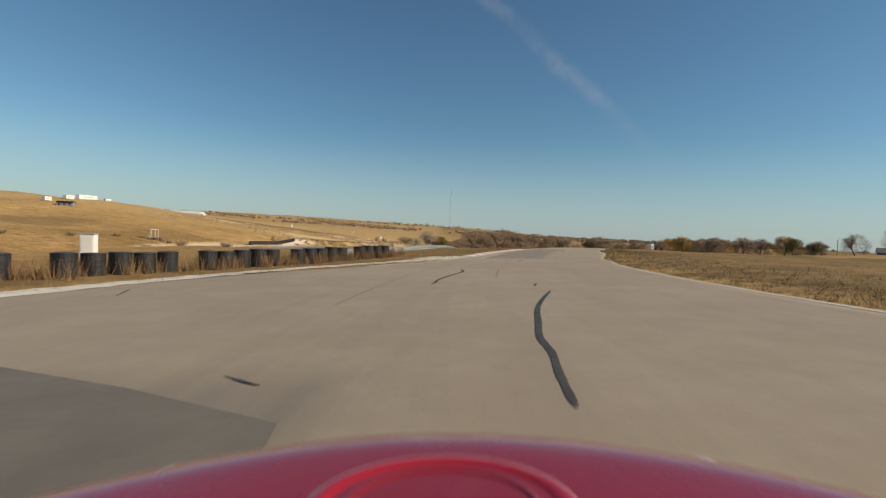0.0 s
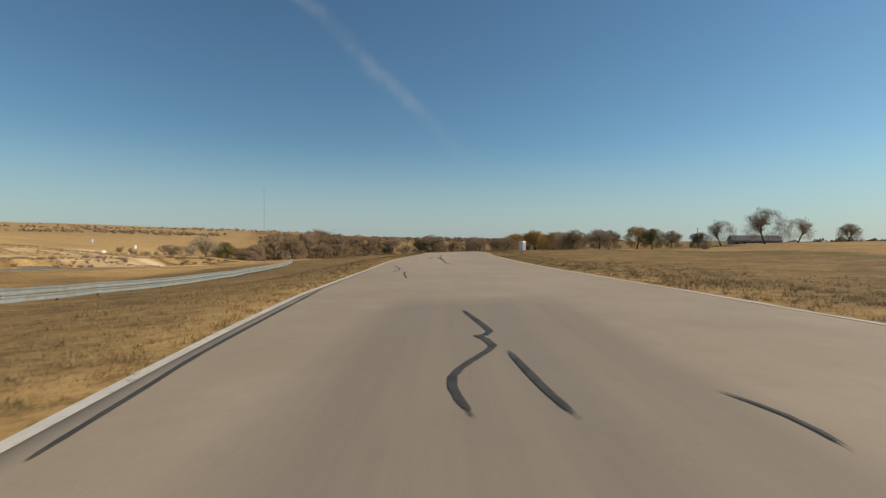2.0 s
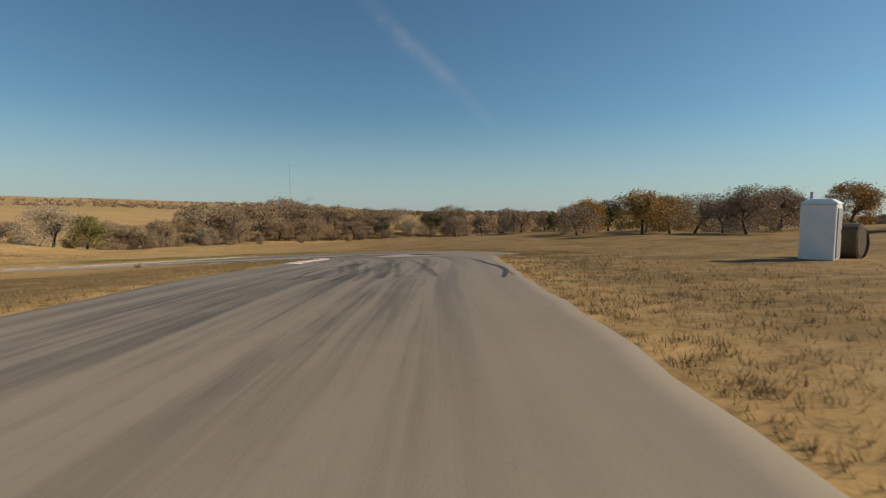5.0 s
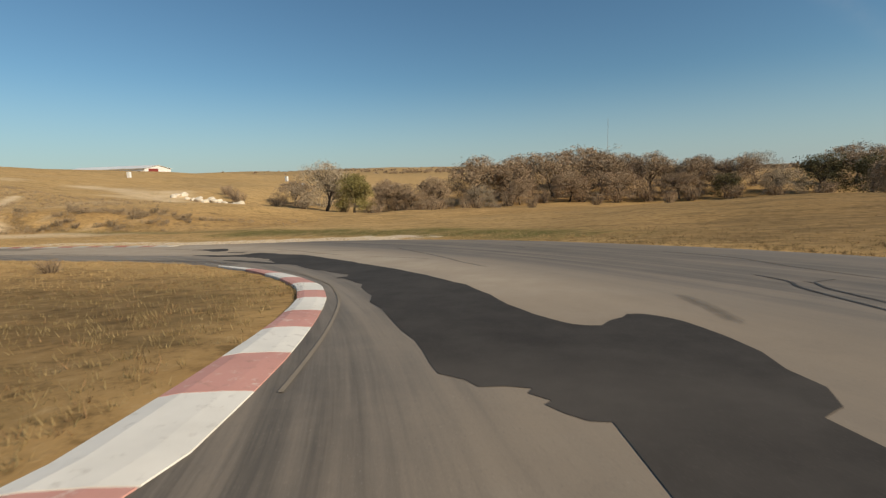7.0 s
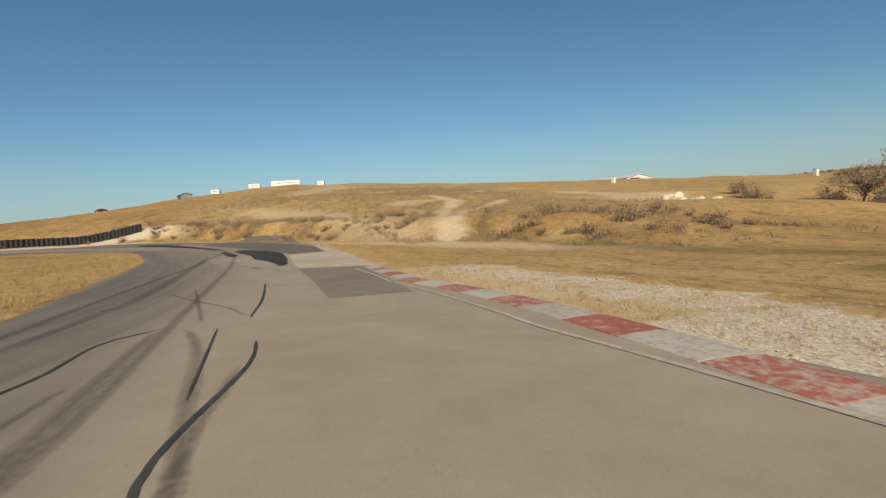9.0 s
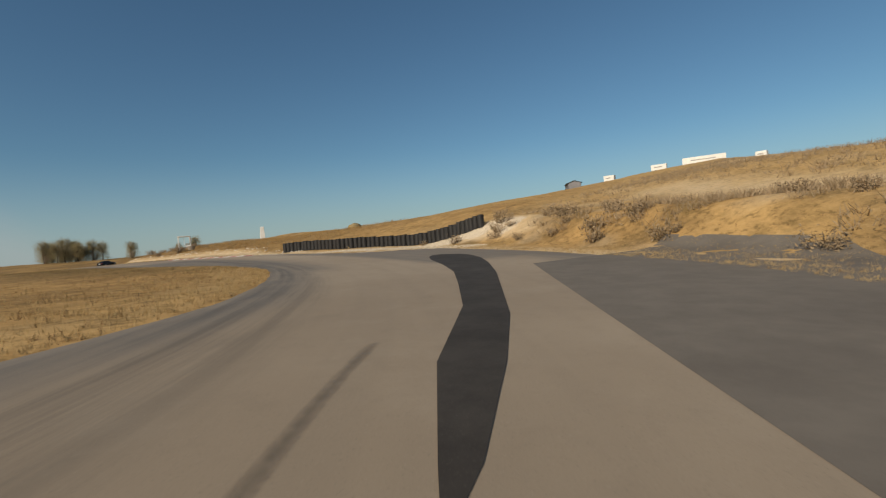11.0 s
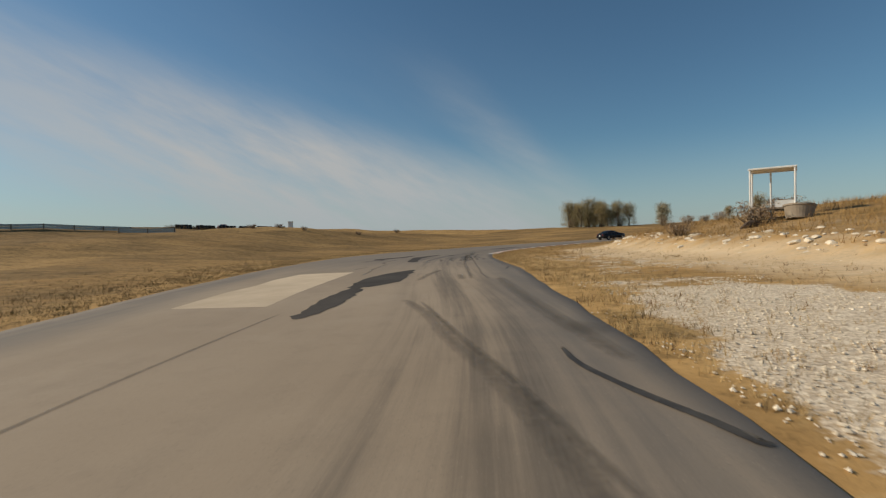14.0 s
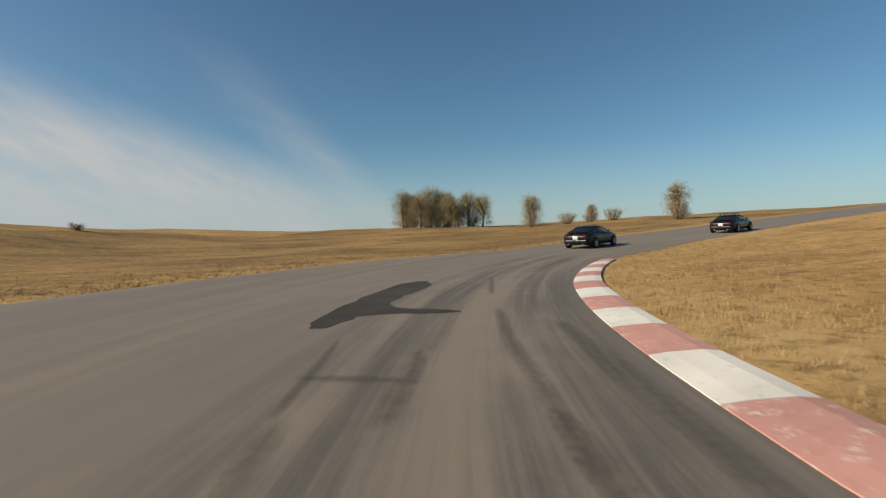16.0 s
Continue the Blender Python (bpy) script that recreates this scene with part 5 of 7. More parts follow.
tar_line(0.072, (-56.28, 122.48), (-55.89, 123.77), (-55.75, 124.24))
skid(0.3, (-54.07, 124.87), (-53.98, 126.21), (-53.87, 127.80))
skid(0.3, (-52.56, 127.41), (-52.87, 125.84), (-53.09, 124.70), (-53.68, 122.50))
patch((-52.41, 114.53), (-52.35, 113.59), (-52.37, 111.52), (-52.67, 108.49), (-52.67, 106.75), (-53.02, 105.06), (-54.33, 101.95), (-55.27, 99.72), (-54.62, 103.13), (-53.74, 105.97), (-53.27, 109.01), (-53.09, 111.00), (-52.95, 112.69), (-52.90, 114.06), (-52.91, 114.62))
patch((-50.06, 108.11), (-49.92, 105.91), (-50.88, 104.35), (-51.93, 103.09), (-52.75, 99.59), (-52.98, 100.22), (-52.35, 104.08), (-51.22, 105.98), (-50.64, 107.10), (-50.45, 108.22))
patch((-49.46, 111.01), (-49.69, 110.16), (-50.24, 109.62), (-50.67, 108.28), (-50.85, 107.82), (-50.80, 109.25), (-50.01, 110.03), (-49.69, 110.83))
patch((-55.38, 103.99), (-56.10, 103.09), (-55.94, 104.56), (-55.38, 105.16))
skid(0.5, (-57.41, 103.21), (-56.00, 109.79), (-55.72, 112.31), (-55.49, 113.93), (-55.33, 114.81), (-55.04, 116.38))
skid(0.25, (-56.86, 106.41), (-56.24, 110.95), (-56.10, 112.93), (-55.86, 114.27), (-55.78, 114.97), (-55.60, 116.56))
skid(0.2, (-57.88, 103.41), (-56.58, 110.54), (-56.39, 112.75), (-56.23, 114.08), (-56.11, 115.03), (-55.90, 116.62))
skid(0.2, (-56.71, 108.52), (-56.70, 111.07), (-56.64, 112.53), (-56.66, 113.85), (-56.49, 114.84), (-56.24, 116.42))
skid(0.2, (-54.34, 111.66), (-54.28, 113.17), (-54.19, 114.41), (-54.07, 116.00))
skid(0.25, (-55.35, 109.61), (-54.96, 112.13), (-54.73, 114.05), (-54.74, 114.78), (-54.74, 116.38))
skid(0.2, (-53.70, 112.13), (-53.55, 113.68), (-53.35, 114.53), (-52.99, 116.09))
skid(0.6, (-58.81, 93.16), (-57.41, 103.21), (-56.86, 106.41), (-56.77, 106.90))
skid(0.3, (-51.21, 115.71), (-51.06, 114.12), (-50.95, 113.01), (-51.27, 111.27), (-51.83, 108.93))
patch((-61.70, 86.48), (-62.75, 84.74), (-64.05, 83.05), (-65.74, 81.19), (-66.48, 81.51), (-65.15, 83.35), (-64.08, 84.35), (-63.42, 85.40), (-64.42, 86.60), (-64.20, 86.87), (-62.94, 85.82), (-62.24, 86.52), (-61.84, 86.75))
skid(0.25, (-62.70, 88.32), (-62.32, 89.21), (-61.94, 89.78), (-61.05, 91.11))
skid(0.15, (-62.12, 87.22), (-61.47, 88.59), (-61.19, 89.15), (-60.49, 90.58))
skid(0.25, (-60.80, 88.87), (-61.21, 89.20), (-62.45, 90.20))
skid(0.3, (-60.88, 89.85), (-60.69, 90.31), (-60.06, 91.78))
skid(0.25, (-65.23, 86.44), (-63.71, 88.90), (-62.94, 90.38), (-62.44, 91.29), (-61.67, 92.70))
skid(0.2, (-68.38, 81.58), (-66.09, 84.98), (-65.81, 85.39))
skid(0.2, (-70.83, 72.97), (-71.29, 72.77), (-77.28, 70.17), (-81.36, 70.59))
skid(0.2, (-72.91, 78.09), (-73.32, 78.38), (-74.60, 79.31))
skid(0.35, (-65.20, 88.02), (-63.67, 90.69), (-63.14, 91.64), (-62.36, 93.04))
skid(0.3, (-62.69, 90.76), (-62.44, 91.29), (-61.77, 92.74))
patch((28.35, 202.4), (28.9, 202.6), (29.6, 202.85), (30.5, 203.1), (31.0, 202.6), (31.4, 202.2), (31.9, 201.6), (31.2, 201.3), (30.6, 201.7), (30.0, 202.05), (29.2, 202.3))
skid(0.07, (2.7, 22.5), (2.3, 19.8), (2.1, 18.3), (1.9, 16.5))
tar_line(0.026, (8.4, 37.3), (8.15, 35.94), (8.23, 34.96), (8.26, 34.34), (8.18, 33.76), (7.63, 33.38), (7.25, 33.30), (7.0, 33.29))
tar_line(0.05, (7.06, 33.3), (6.99, 33.07), (6.91, 32.59), (6.86, 32.19), (6.78, 31.6))


# ---- trees and shrubs ----
def grow(rng, tall, spread, forks, lean=0.1):
    """Trunk and limbs as tapered segments, and the tips that carry the crown."""
    segments, tips = [], []

    def limb(a, way, length, r, level):
        steps = 3 if level < 3 else 2
        p = Vector(a)
        for s in range(steps):
            bend = Vector(rng.normal(0, 0.16, 3))
            bend.z = abs(bend.z) * 0.4
            way = (way + bend).normalized()
            q = p + way * length / steps
            segments.append((p.copy(), q.copy(), r * (1 - 0.6 * s / steps), r * (1 - 0.6 * (s + 1) / steps)))
            p = q
            if level < forks and s >= (1 if level == 0 else 0):
                for _ in range(3 if level == 0 else 2):
                    a2 = rng.uniform(0, 2 * math.pi)
                    out = Vector((math.cos(a2), math.sin(a2), 0)) * spread
                    limb(p, (way * 0.7 + out + Vector((0, 0, 0.15))).normalized(), length * rng.uniform(0.5, 0.75), r * 0.5, level + 1)
        tips.append((p.copy(), level))

    limb((0, 0, -0.3), Vector((lean * rng.normal(), lean * rng.normal(), 1)).normalized(), tall * 0.5, tall * 0.028, 0)
    return segments, tips


def sticks(name, segments, material):
    """All segments as tapered tubes in one mesh, the thin ones three-sided."""
    v, f = [], []
    thick = max(seg[2] for seg in segments) * 0.3
    for a, b, r0, r1 in segments:
        q = (b - a).to_track_quat("Z", "Y")
        k, n = len(v), 6 if r0 > thick else 3
        for p, r in ((a, r0), (b, r1)):
            for j in range(n):
                t = 2 * math.pi * j / n
                v.append(p + q @ Vector((r * math.cos(t), r * math.sin(t), 0)))
        f += [(k + j, k + (j + 1) % n, k + n + (j + 1) % n, k + n + j) for j in range(n)]
    return mesh_of(name, v, f, material, True)


def flakes(name, centres, size, thin, rng, material, rise=0.3):
    """Small leaves or twigs of random turn at the centres, one mesh."""
    n = len(centres)
    a = rng.normal(0, 1, (n, 3))
    a[:, 2] += rise * 2
    a /= np.linalg.norm(a, axis=1, keepdims=True)
    b = np.cross(a, rng.normal(0, 1, (n, 3)))
    b /= np.linalg.norm(b, axis=1, keepdims=True) + 1e-9
    s = size * rng.uniform(0.6, 1.4, (n, 1))
    c = np.asarray(centres)
    quad = np.stack([c - a * s * 0.5, c + b * s * thin * 0.5 , c + a * s * 0.5, c - b * s * thin * 0.5], 1).reshape(-1, 3)
    i = np.arange(n) * 4
    return mesh_of(name, quad.tolist(), np.stack([i, i + 1, i + 2, i + 3], 1).tolist(), material)


def tree(seed, tall, wide, leaves, size, thin, material, label, group="trees along the creek", low=0.05, lobes=14):
    """Trunk with limbs, and a crown of many twigs in uneven lobes with gaps between them."""
    rng = np.random.default_rng(seed)
    segments, tips = grow(rng, tall, 0.8, 3)
    k = tall / (max(p.z for p, _ in tips) + 0.4)
    reach = max(Vector((p.x, p.y)).length for p, _ in tips)
    kx = 0.42 * wide * tall / reach
    fit = lambda p: Vector((p.x * kx, p.y * kx, p.z * k * 0.93))
    segments = [(fit(a), fit(b), r * k, s * k) for a, b, r, s in segments]
    ends = [fit(p) for p, level in tips if p.z * k > (low + 0.1) * tall]
    picked = [ends[i] for i in rng.permutation(len(ends))[:lobes // 2]]
    shell = lobes + 30
    for i in range(shell):
        d = 1.0 - 1.95 * (i + 0.5) / shell
        a, r = 2.39996 * i + rng.normal(0, 0.25), math.sqrt(1 - max(d, 0) ** 2) * rng.uniform(0.55, 0.95)
        picked.append(Vector((r * math.cos(a) * 0.40 * wide * tall, r * math.sin(a) * 0.40 * wide * tall, tall * (low + (1 - low) * (0.46 + 0.42 * d * rng.uniform(0.85, 1.08))))))
    centres = []
    for c in picked:
        r = tall * rng.uniform(0.10, 0.17)
        n = leaves // len(picked)
        d = rng.normal(0, 1, (n, 3))
        d /= np.linalg.norm(d, axis=1, keepdims=True)
        centres.append(np.array(c) + d * r * (rng.uniform(0, 1, (n, 1)) ** 0.45) * (1.0, 1.0, 0.8) * rng.uniform(0.8, 1.15, (n, 1)))
    rest = np.array([tuple(p) for p in ends])
    centres.append(np.repeat(rest, 6, 0) + rng.normal(0, tall * 0.04, (len(rest) * 6, 3)))
    centres = np.concatenate(centres)
    centres = centres[(centres[:, 2] > low * tall) & (centres[:, 2] < tall * 1.04)]
    ob = thing("tree", label, "tree", group)
    for name, me in (("trunk", sticks("trunk", segments, BARK)), ("crown", flakes("crown", centres, size, thin, rng, material))):
        new(name, me).parent = ob
    return ob


def shrub(seed, tall, wide, leaves, size, thin, material, label, group):
    """Many stems from one foot with twigs along them."""
    rng = np.random.default_rng(seed)
    segments, centres = [], []
    for _ in range(16):
        a = rng.uniform(0, 2 * math.pi)
        tip = Vector((math.cos(a) * wide * rng.uniform(0.1, 0.5), math.sin(a) * wide * rng.uniform(0.1, 0.5), tall * rng.uniform(0.55, 0.95)))
        foot = Vector((tip.x * 0.25, tip.y * 0.25, -0.15))
        mid = foot.lerp(tip, 0.5) + Vector(rng.normal(0, 0.05, 3)) * tall
        segments += [(foot, mid, 0.018 * tall, 0.011 * tall), (mid, tip, 0.011 * tall, 0.004 * tall)]
        for _ in range(leaves // 16):
            u = rng.uniform(0.25, 1.05)
            centres.append(tuple(foot.lerp(tip, u) + Vector(rng.normal(0, 0.09, 3)) * max(tall, wide)))
    ob = thing("shrub", label, "shrub", group)
    centres = np.array(centres)
    centres[:, 2] = np.maximum(centres[:, 2], 0.05)
    new("stem", sticks("stem", segments, BARK)).parent = ob
    new("crown", flakes("crown", centres, size, thin, rng, material)).parent = ob
    return ob


HOUSE = "trees by the house"
brown_a = tree(11, 10, 1.1, 8000, 0.40, 0.26, TWIGS, "broad leafless brown tree with dense twigs in dry grass")
brown_b = tree(12, 10, 0.9, 7500, 0.38, 0.26, TWIGS, "tall leafless brown tree with dense twigs in dry grass")
brown_c = tree(17, 10, 1.4, 8500, 0.42, 0.24, TWIGS, "wide low leafless brown tree in dry grass", low=0.02, lobes=18)
grey_a = tree(14, 10, 1.2, 8000, 0.40, 0.15, BARE, "bare grey-brown tree with fine twigs in dry grass")
olive = tree(15, 10, 0.8, 6500, 0.31, 0.5, GREEN, "dull olive-green tree in dry grass")
orange = tree(16, 10, 1.0, 6500, 0.31, 0.5, GOLD, "tree with orange-yellow autumn leaves in dry grass")
round_tree = tree(14, 10, 1.15, 11000, 0.36, 0.12, BARE, "bare round-crowned tree with fine grey twigs beside the house", HOUSE, 0.04, 34)
cedar = tree(19, 10, 1.0, 5500, 0.31, 0.5, CEDAR, "dark green cedar tree on the grassland", low=0.02)
grove = tree(20, 10, 0.62, 6500, 0.36, 0.15, GROVE_LEAF, "slender bare tree in a grove on the grassland", "grove trees", 0.0, 12)
KINDS = {"a": brown_a, "b": brown_b, "c": brown_c, "g": grey_a, "o": olive, "y": orange, "h": round_tree, "k": cedar, "v": grove}
USED = set()
spots = np.random.default_rng(23)


def plant(kind, x, y, tall, wide=1.0):
    """Sets a tree of that height; the first of a kind is the original itself."""
    ob = KINDS[kind]
    turn = float(spots.uniform(0, 360))
    s = tall / 10.0
    if kind in USED:
        return placed(ob, x, y, turn, 0.1, (s * wide, s * wide, s))
    USED.add(kind)
    stand_on(ob, x, y, turn, 0.1)
    ob.scale = (s * wide, s * wide, s)
    return ob


# house trees, right-hand line, creek, grove
for k, x, y, h in (("h", 154, 160, 11.5), ("h", 142, 165, 8.2), ("h", 162, 156, 7.8), ("h", 171, 148, 5.5), ("h", 176, 150, 5.8), ("k", 118, 152, 4.6),
                   ("b", 130, 321, 10.7), ("a", 139, 305, 10), ("c", 132, 274, 6.5), ("k", 126, 248, 9), ("y", 104, 208, 8.2), ("y", 117, 216, 8.0), ("g", 113, 206, 7.6), ("c", 112, 199, 6),
                   ("a", 110, 193, 7.6), ("y", 121, 249, 8.5), ("y", 139, 237, 8), ("a", 142, 215, 8.5), ("y", 143, 201, 9), ("o", 136, 186, 7.5), ("b", 128, 230, 8.5), ("a", 148, 190, 7), ("c", 100, 222, 6.5), ("y", 108, 232, 8), ("a", 125, 200, 8), ("o", 118, 224, 7.5),
                   ("c", 8, 283, 6), ("b", 30, 297, 7), ("c", 53, 306, 8), ("g", 22, 290, 6), ("c", 66, 308, 7), ("a", 41, 303, 8), ("k", 75, 306, 6), ("g", 86, 305, 7), ("g", -8.3, 272.5, 11.5), ("o", -1, 272, 9), ("c", 3, 284, 7.5), ("b", 10, 292, 9), ("a", 18, 302, 13), ("a", 27, 304, 11), ("c", 36, 312, 13), ("a", 48, 314, 12), ("b", 60, 318, 11.5),
                   ("a", 69, 316, 9), ("c", 79, 314, 9), ("k", 94, 310, 9.5), ("k", 102, 306, 9.5), ("a", 112, 303, 9.5), ("b", 120, 295, 10),
                   ("c", -22, 280, 6.5), ("g", -17, 287, 7), ("a", -4, 295, 8), ("b", 24, 322, 12), ("c", 42, 334, 13), ("a", 54, 338, 10), ("b", 74, 334, 9), ("g", 86, 326, 9), ("c", 108, 330, 11),
                   ("a", 89, 265, 6.5), ("c", 103, 253, 6.5), ("b", 96, 284, 8), ("a", 110, 272, 8), ("o", 118, 262, 6)):
    plant(k, x, y, h, 1.35 if k != "h" else 1.1)
for x, y, h in ((-99.9, 2.7, 7.6), (-103, 1, 7.2), (-105.4, 4, 8.4), (-108, 5, 7.6), (-110, 2, 7.0), (-112, 8, 7.2), (-114.3, 10, 6.6), (-107, 9, 6.5), (-102, 6, 6.8), (-104, 7, 5.0), (-106.5, 1, 5.2), (-101, 1.5, 4.6), (-109, 8, 5.0), (-111.5, 5, 4.8), (-118.4, 20.8, 6.0), (-123.7, 47.9, 5.4), (-141, 14, 4.0)):
    plant("v", x, y, h * 1.12, 1.2)

bush = shrub(31, 2.4, 2.6, 1600, 0.2, 0.3, TWIGS, "leafless brown shrub in dry grass", "shrubs in the grassland")
stand_on(bush, 20.9, 260.7)
for x, y, s, w in ((26.7, 262.7, 1.0, 1.0), (37.9, 265.3, 0.9, 0.9), (31, 268, 0.7, 1.1), (-120.3, 28.5, 0.9, 1.3), (-122, 32.4, 0.7, 1.2), (-123.3, 36.3, 0.9, 1.2), (-34.6, 55.9, 0.32, 0.5), (-30.2, 55.5, 0.3, 0.6),
                   (-43, 48, 0.3, 0.6), (-27, 60, 0.3, 0.7), (-50, 30, 0.35, 0.7), (8, 265, 0.9, 1.2), (-28, 268, 1.1, 1.5), (-33, 272, 1.2, 1.4), (-38, 275, 1.0, 1.3), (48, 285, 1.1, 1.2), (62, 290, 1.2, 1.3),
                   (-69.6, 118.2, 0.5, 0.8), (-66.5, 116.6, 0.35, 0.6), (-76, 112, 0.4, 0.8), (-82, 106, 0.4, 0.9), (99.4, 134.3, 0.7, 0.9), (31.5, 193.2, 0.25, 0.35), (0, 277, 1.4, 1.6), (6, 281, 1.2, 1.5), (13, 286, 1.5, 1.7), (21, 290, 1.3, 1.6), (28, 294, 1.6, 1.8), (35, 299, 1.4, 1.7), (44, 302, 1.6, 1.9), (52, 302, 1.3, 1.6), (59, 305, 1.6, 1.8), (68, 304, 1.4, 1.7), (76, 303, 1.5, 1.8), (84, 302, 1.3, 1.7), (92, 301, 1.5, 1.9), (-6, 276, 1.3, 1.6), (-16, 275, 1.2, 1.5), (-21, 272, 1.0, 1.5), (104, 299, 1.5, 1.9), (115, 292, 1.4, 1.8), (-90, 98, 0.4, 0.9), (-97, 92, 0.5, 1.0)):
    placed(bush, x, y, float(spots.uniform(0, 360)), 0.05, (w, w, s))
for x, y, s in ((-100, 4, 1.2), (-102, 3, 1.4), (-104, 5, 1.5), (-106, 6, 1.6), (-108, 7, 1.5), (-109.5, 4, 1.4), (-112, 9.5, 1.4), (-118, 21.5, 1.3), (-123, 48.6, 1.2)):
    placed(bush, x, y, float(spots.uniform(0, 360)), 0.05, (1.1, 1.1, s))
low_bush = shrub(33, 0.9, 1.7, 320, 0.19, 0.3, PALE_WEED, "low pale grey-brown bush on the steep bank", "bushes on the bank")
made = 0
while made < 90:
    x, off = float(spots.uniform(-64, 4)), float(spots.uniform(0.8, 9.0))
    y = float(np.interp(x, [-60, -42, -31, -13, 10, 40], [170, 191, 202, 214, 222, 226])) + off / 0.8
    if float(along(np.array([x]), np.array([y]), [(-11, 213), (-18, 216), (-26, 219), (-36, 224)], 2.6, 0.1)[0]) > 0.5:
        continue
    s = float(spots.uniform(0.45, 1.0))
    if made == 0:
        stand_on(low_bush, x, y)
    else:
        placed(low_bush, x, y, float(spots.uniform(0, 360)), 0.05, (s * 1.3, s * 1.1, s))
    made += 1


# ---- grass, weeds, gravel: what nobody could count ----
def scatter(n, seed, chooser):
    """Random plan points in a box, kept with the chooser's chance."""
    rng = np.random.default_rng(seed)
    x, y = rng.uniform(-112, 82, n), rng.uniform(-14, 240, n)
    z, edge, run, lat = land(x, y)
    keep = rng.uniform(0, 1, n) < chooser(x, y, edge, run, lat)
    return x[keep], y[keep], z[keep], rng


def blades(name, x, y, z, rng, per, tall, wide, fan, material):
    """Tufts of pointed blades, each blade one triangle."""
    n = len(x) * per
    bx, by, bz = [np.repeat(v, per) for v in (x, y, z)]
    bx, by = bx + rng.normal(0, fan * 0.35, n), by + rng.normal(0, fan * 0.35, n)
    h = tall * rng.uniform(0.5, 1.3, n)
    a, t = rng.uniform(0, 2 * np.pi, n), rng.uniform(0, 2 * np.pi, n)
    w = wide * rng.uniform(0.6, 1.4, n)
    v = np.empty((n, 3, 3))
    v[:, 0] = np.stack([bx - np.cos(a) * w, by - np.sin(a) * w, bz - 0.03], 1)
    v[:, 1] = np.stack([bx + np.cos(a) * w, by + np.sin(a) * w, bz - 0.03], 1)
    v[:, 2] = np.stack([bx + np.cos(t) * fan * rng.uniform(0.2, 1, n), by + np.sin(t) * fan * rng.uniform(0.2, 1, n), bz + h], 1)
    i = np.arange(n) * 3
    return new(name, mesh_of(name, v.reshape(-1, 3).tolist(), np.stack([i, i + 1, i + 2], 1).tolist(), material))


def verge_chance(x, y, edge, run, lat):
    gravel = cover_at(x, y, edge, run, lat)[0]
    kerbside = ((lat > 0) & (((run > 222) & (run < 243)) | ((run > 316) & (run < 336)) | ((run > 368) & (run < 405)))) | ((lat < 0) & (((run > 26) & (run < 62)) | ((run > 166) & (run < 210))))
    return np.where((edge > np.where(kerbside, np.where(lat > 0, 0.45, 0.6), 0.06)) & (edge < 16), np.exp(-np.maximum(edge - 3, 0) / 9.0), 0) * (1 - 0.65 * gravel)


def beside_track(n, seed, reach):
    """Random plan points beside the track, thinning out away from its edge, and whether they lie in the golden stretch."""
    rng = np.random.default_rng(seed)
    run, side = rng.uniform(-6, 418, n), rng.uniform(0, 1, n) < 0.5
    off = 0.1 + rng.exponential(reach, n)
    lat = np.where(side, np.interp(run, RUN, RIGHT_AT) + off, np.interp(run, RUN, LEFT_AT) - off)
    x = np.interp(run, RUN, REF[:, 0]) + np.interp(run, RUN, RIGHT[:, 0]) * lat
    y = np.interp(run, RUN, REF[:, 1]) + np.interp(run, RUN, RIGHT[:, 1]) * lat
    z, edge, rr, ll = land(x, y)
    keep = rng.uniform(0, 1, n) < verge_chance(x, y, edge, rr, ll) * (0.2 + 0.8 * smooth(-0.3, 0.6, wave(x, y, 0.8, 14) + 0.6 * wave(x, y, 4.0, 15)))
    return x[keep], y[keep], z[keep], (rr[keep] > 205) & ((rr[keep] < 292) | (ll[keep] > 0)), rng


x, y, z, late, rng = beside_track(420000, 3, 3.2)
tagged(blades("dry_grass", x[late], y[late], z[late], rng, 4, 0.09, 0.005, 0.085, STRAW), "short dry golden grass along the track's verge", "grass", kind="stuff")
tagged(blades("dull_grass", x[~late], y[~late], z[~late], rng, 3, 0.085, 0.0055, 0.09, DULL), "short brown-olive grass along the track's verge", "grass", kind="stuff")
x, y, z, late, rng = beside_track(30000, 13, 5.0)
tagged(blades("brown_tufts", x, y, z, rng, 7, 0.11, 0.006, 0.12, WEED), "dark brown tufts among the dry grass", "grass", kind="stuff")
x, y, z, rng = scatter(60000, 4, lambda x, y, e, r, l: np.where((e > 2.2) & (e < 45) & (r > 215), 0.22 * smooth(0.0, 0.8, wave(x, y, 13, 6)), 0) * (1 - cover_at(x, y, e, r, l)[0]))
tagged(blades("brown_grass", x, y, z, rng, 7, 0.08, 0.014, 0.25, DULL), "clumps of taller brown dry grass", "grass", kind="stuff")
x, y, z, rng = scatter(200000, 6, lambda x, y, e, r, l: np.where((e > 5) & (y > 185) & (x < 14), 0.8 * cover_at(x, y, e, r, l)[3] * (1 - smooth(0.1, 0.4, cover_at(x, y, e, r, l)[1])), 0))
tagged(blades("hill_brush", x, y, z, rng, 14, 0.42, 0.022, 0.6, PALE_WEED), "low brown brush on the hillside", "brush", kind="stuff")


x, y, z, rng = scatter(160000, 7, lambda x, y, e, r, l: np.where((l > 11.2) & (r > 318) & (r < 392) & (e < 45), 1.0 * cover_at(x, y, e, r, l)[3], 0))
tagged(blades("bank_weeds", x, y, z, rng, 12, 0.36, 0.009, 0.28, BANK_GRASS), "brown weeds on the grassy bank", "weeds", kind="stuff")


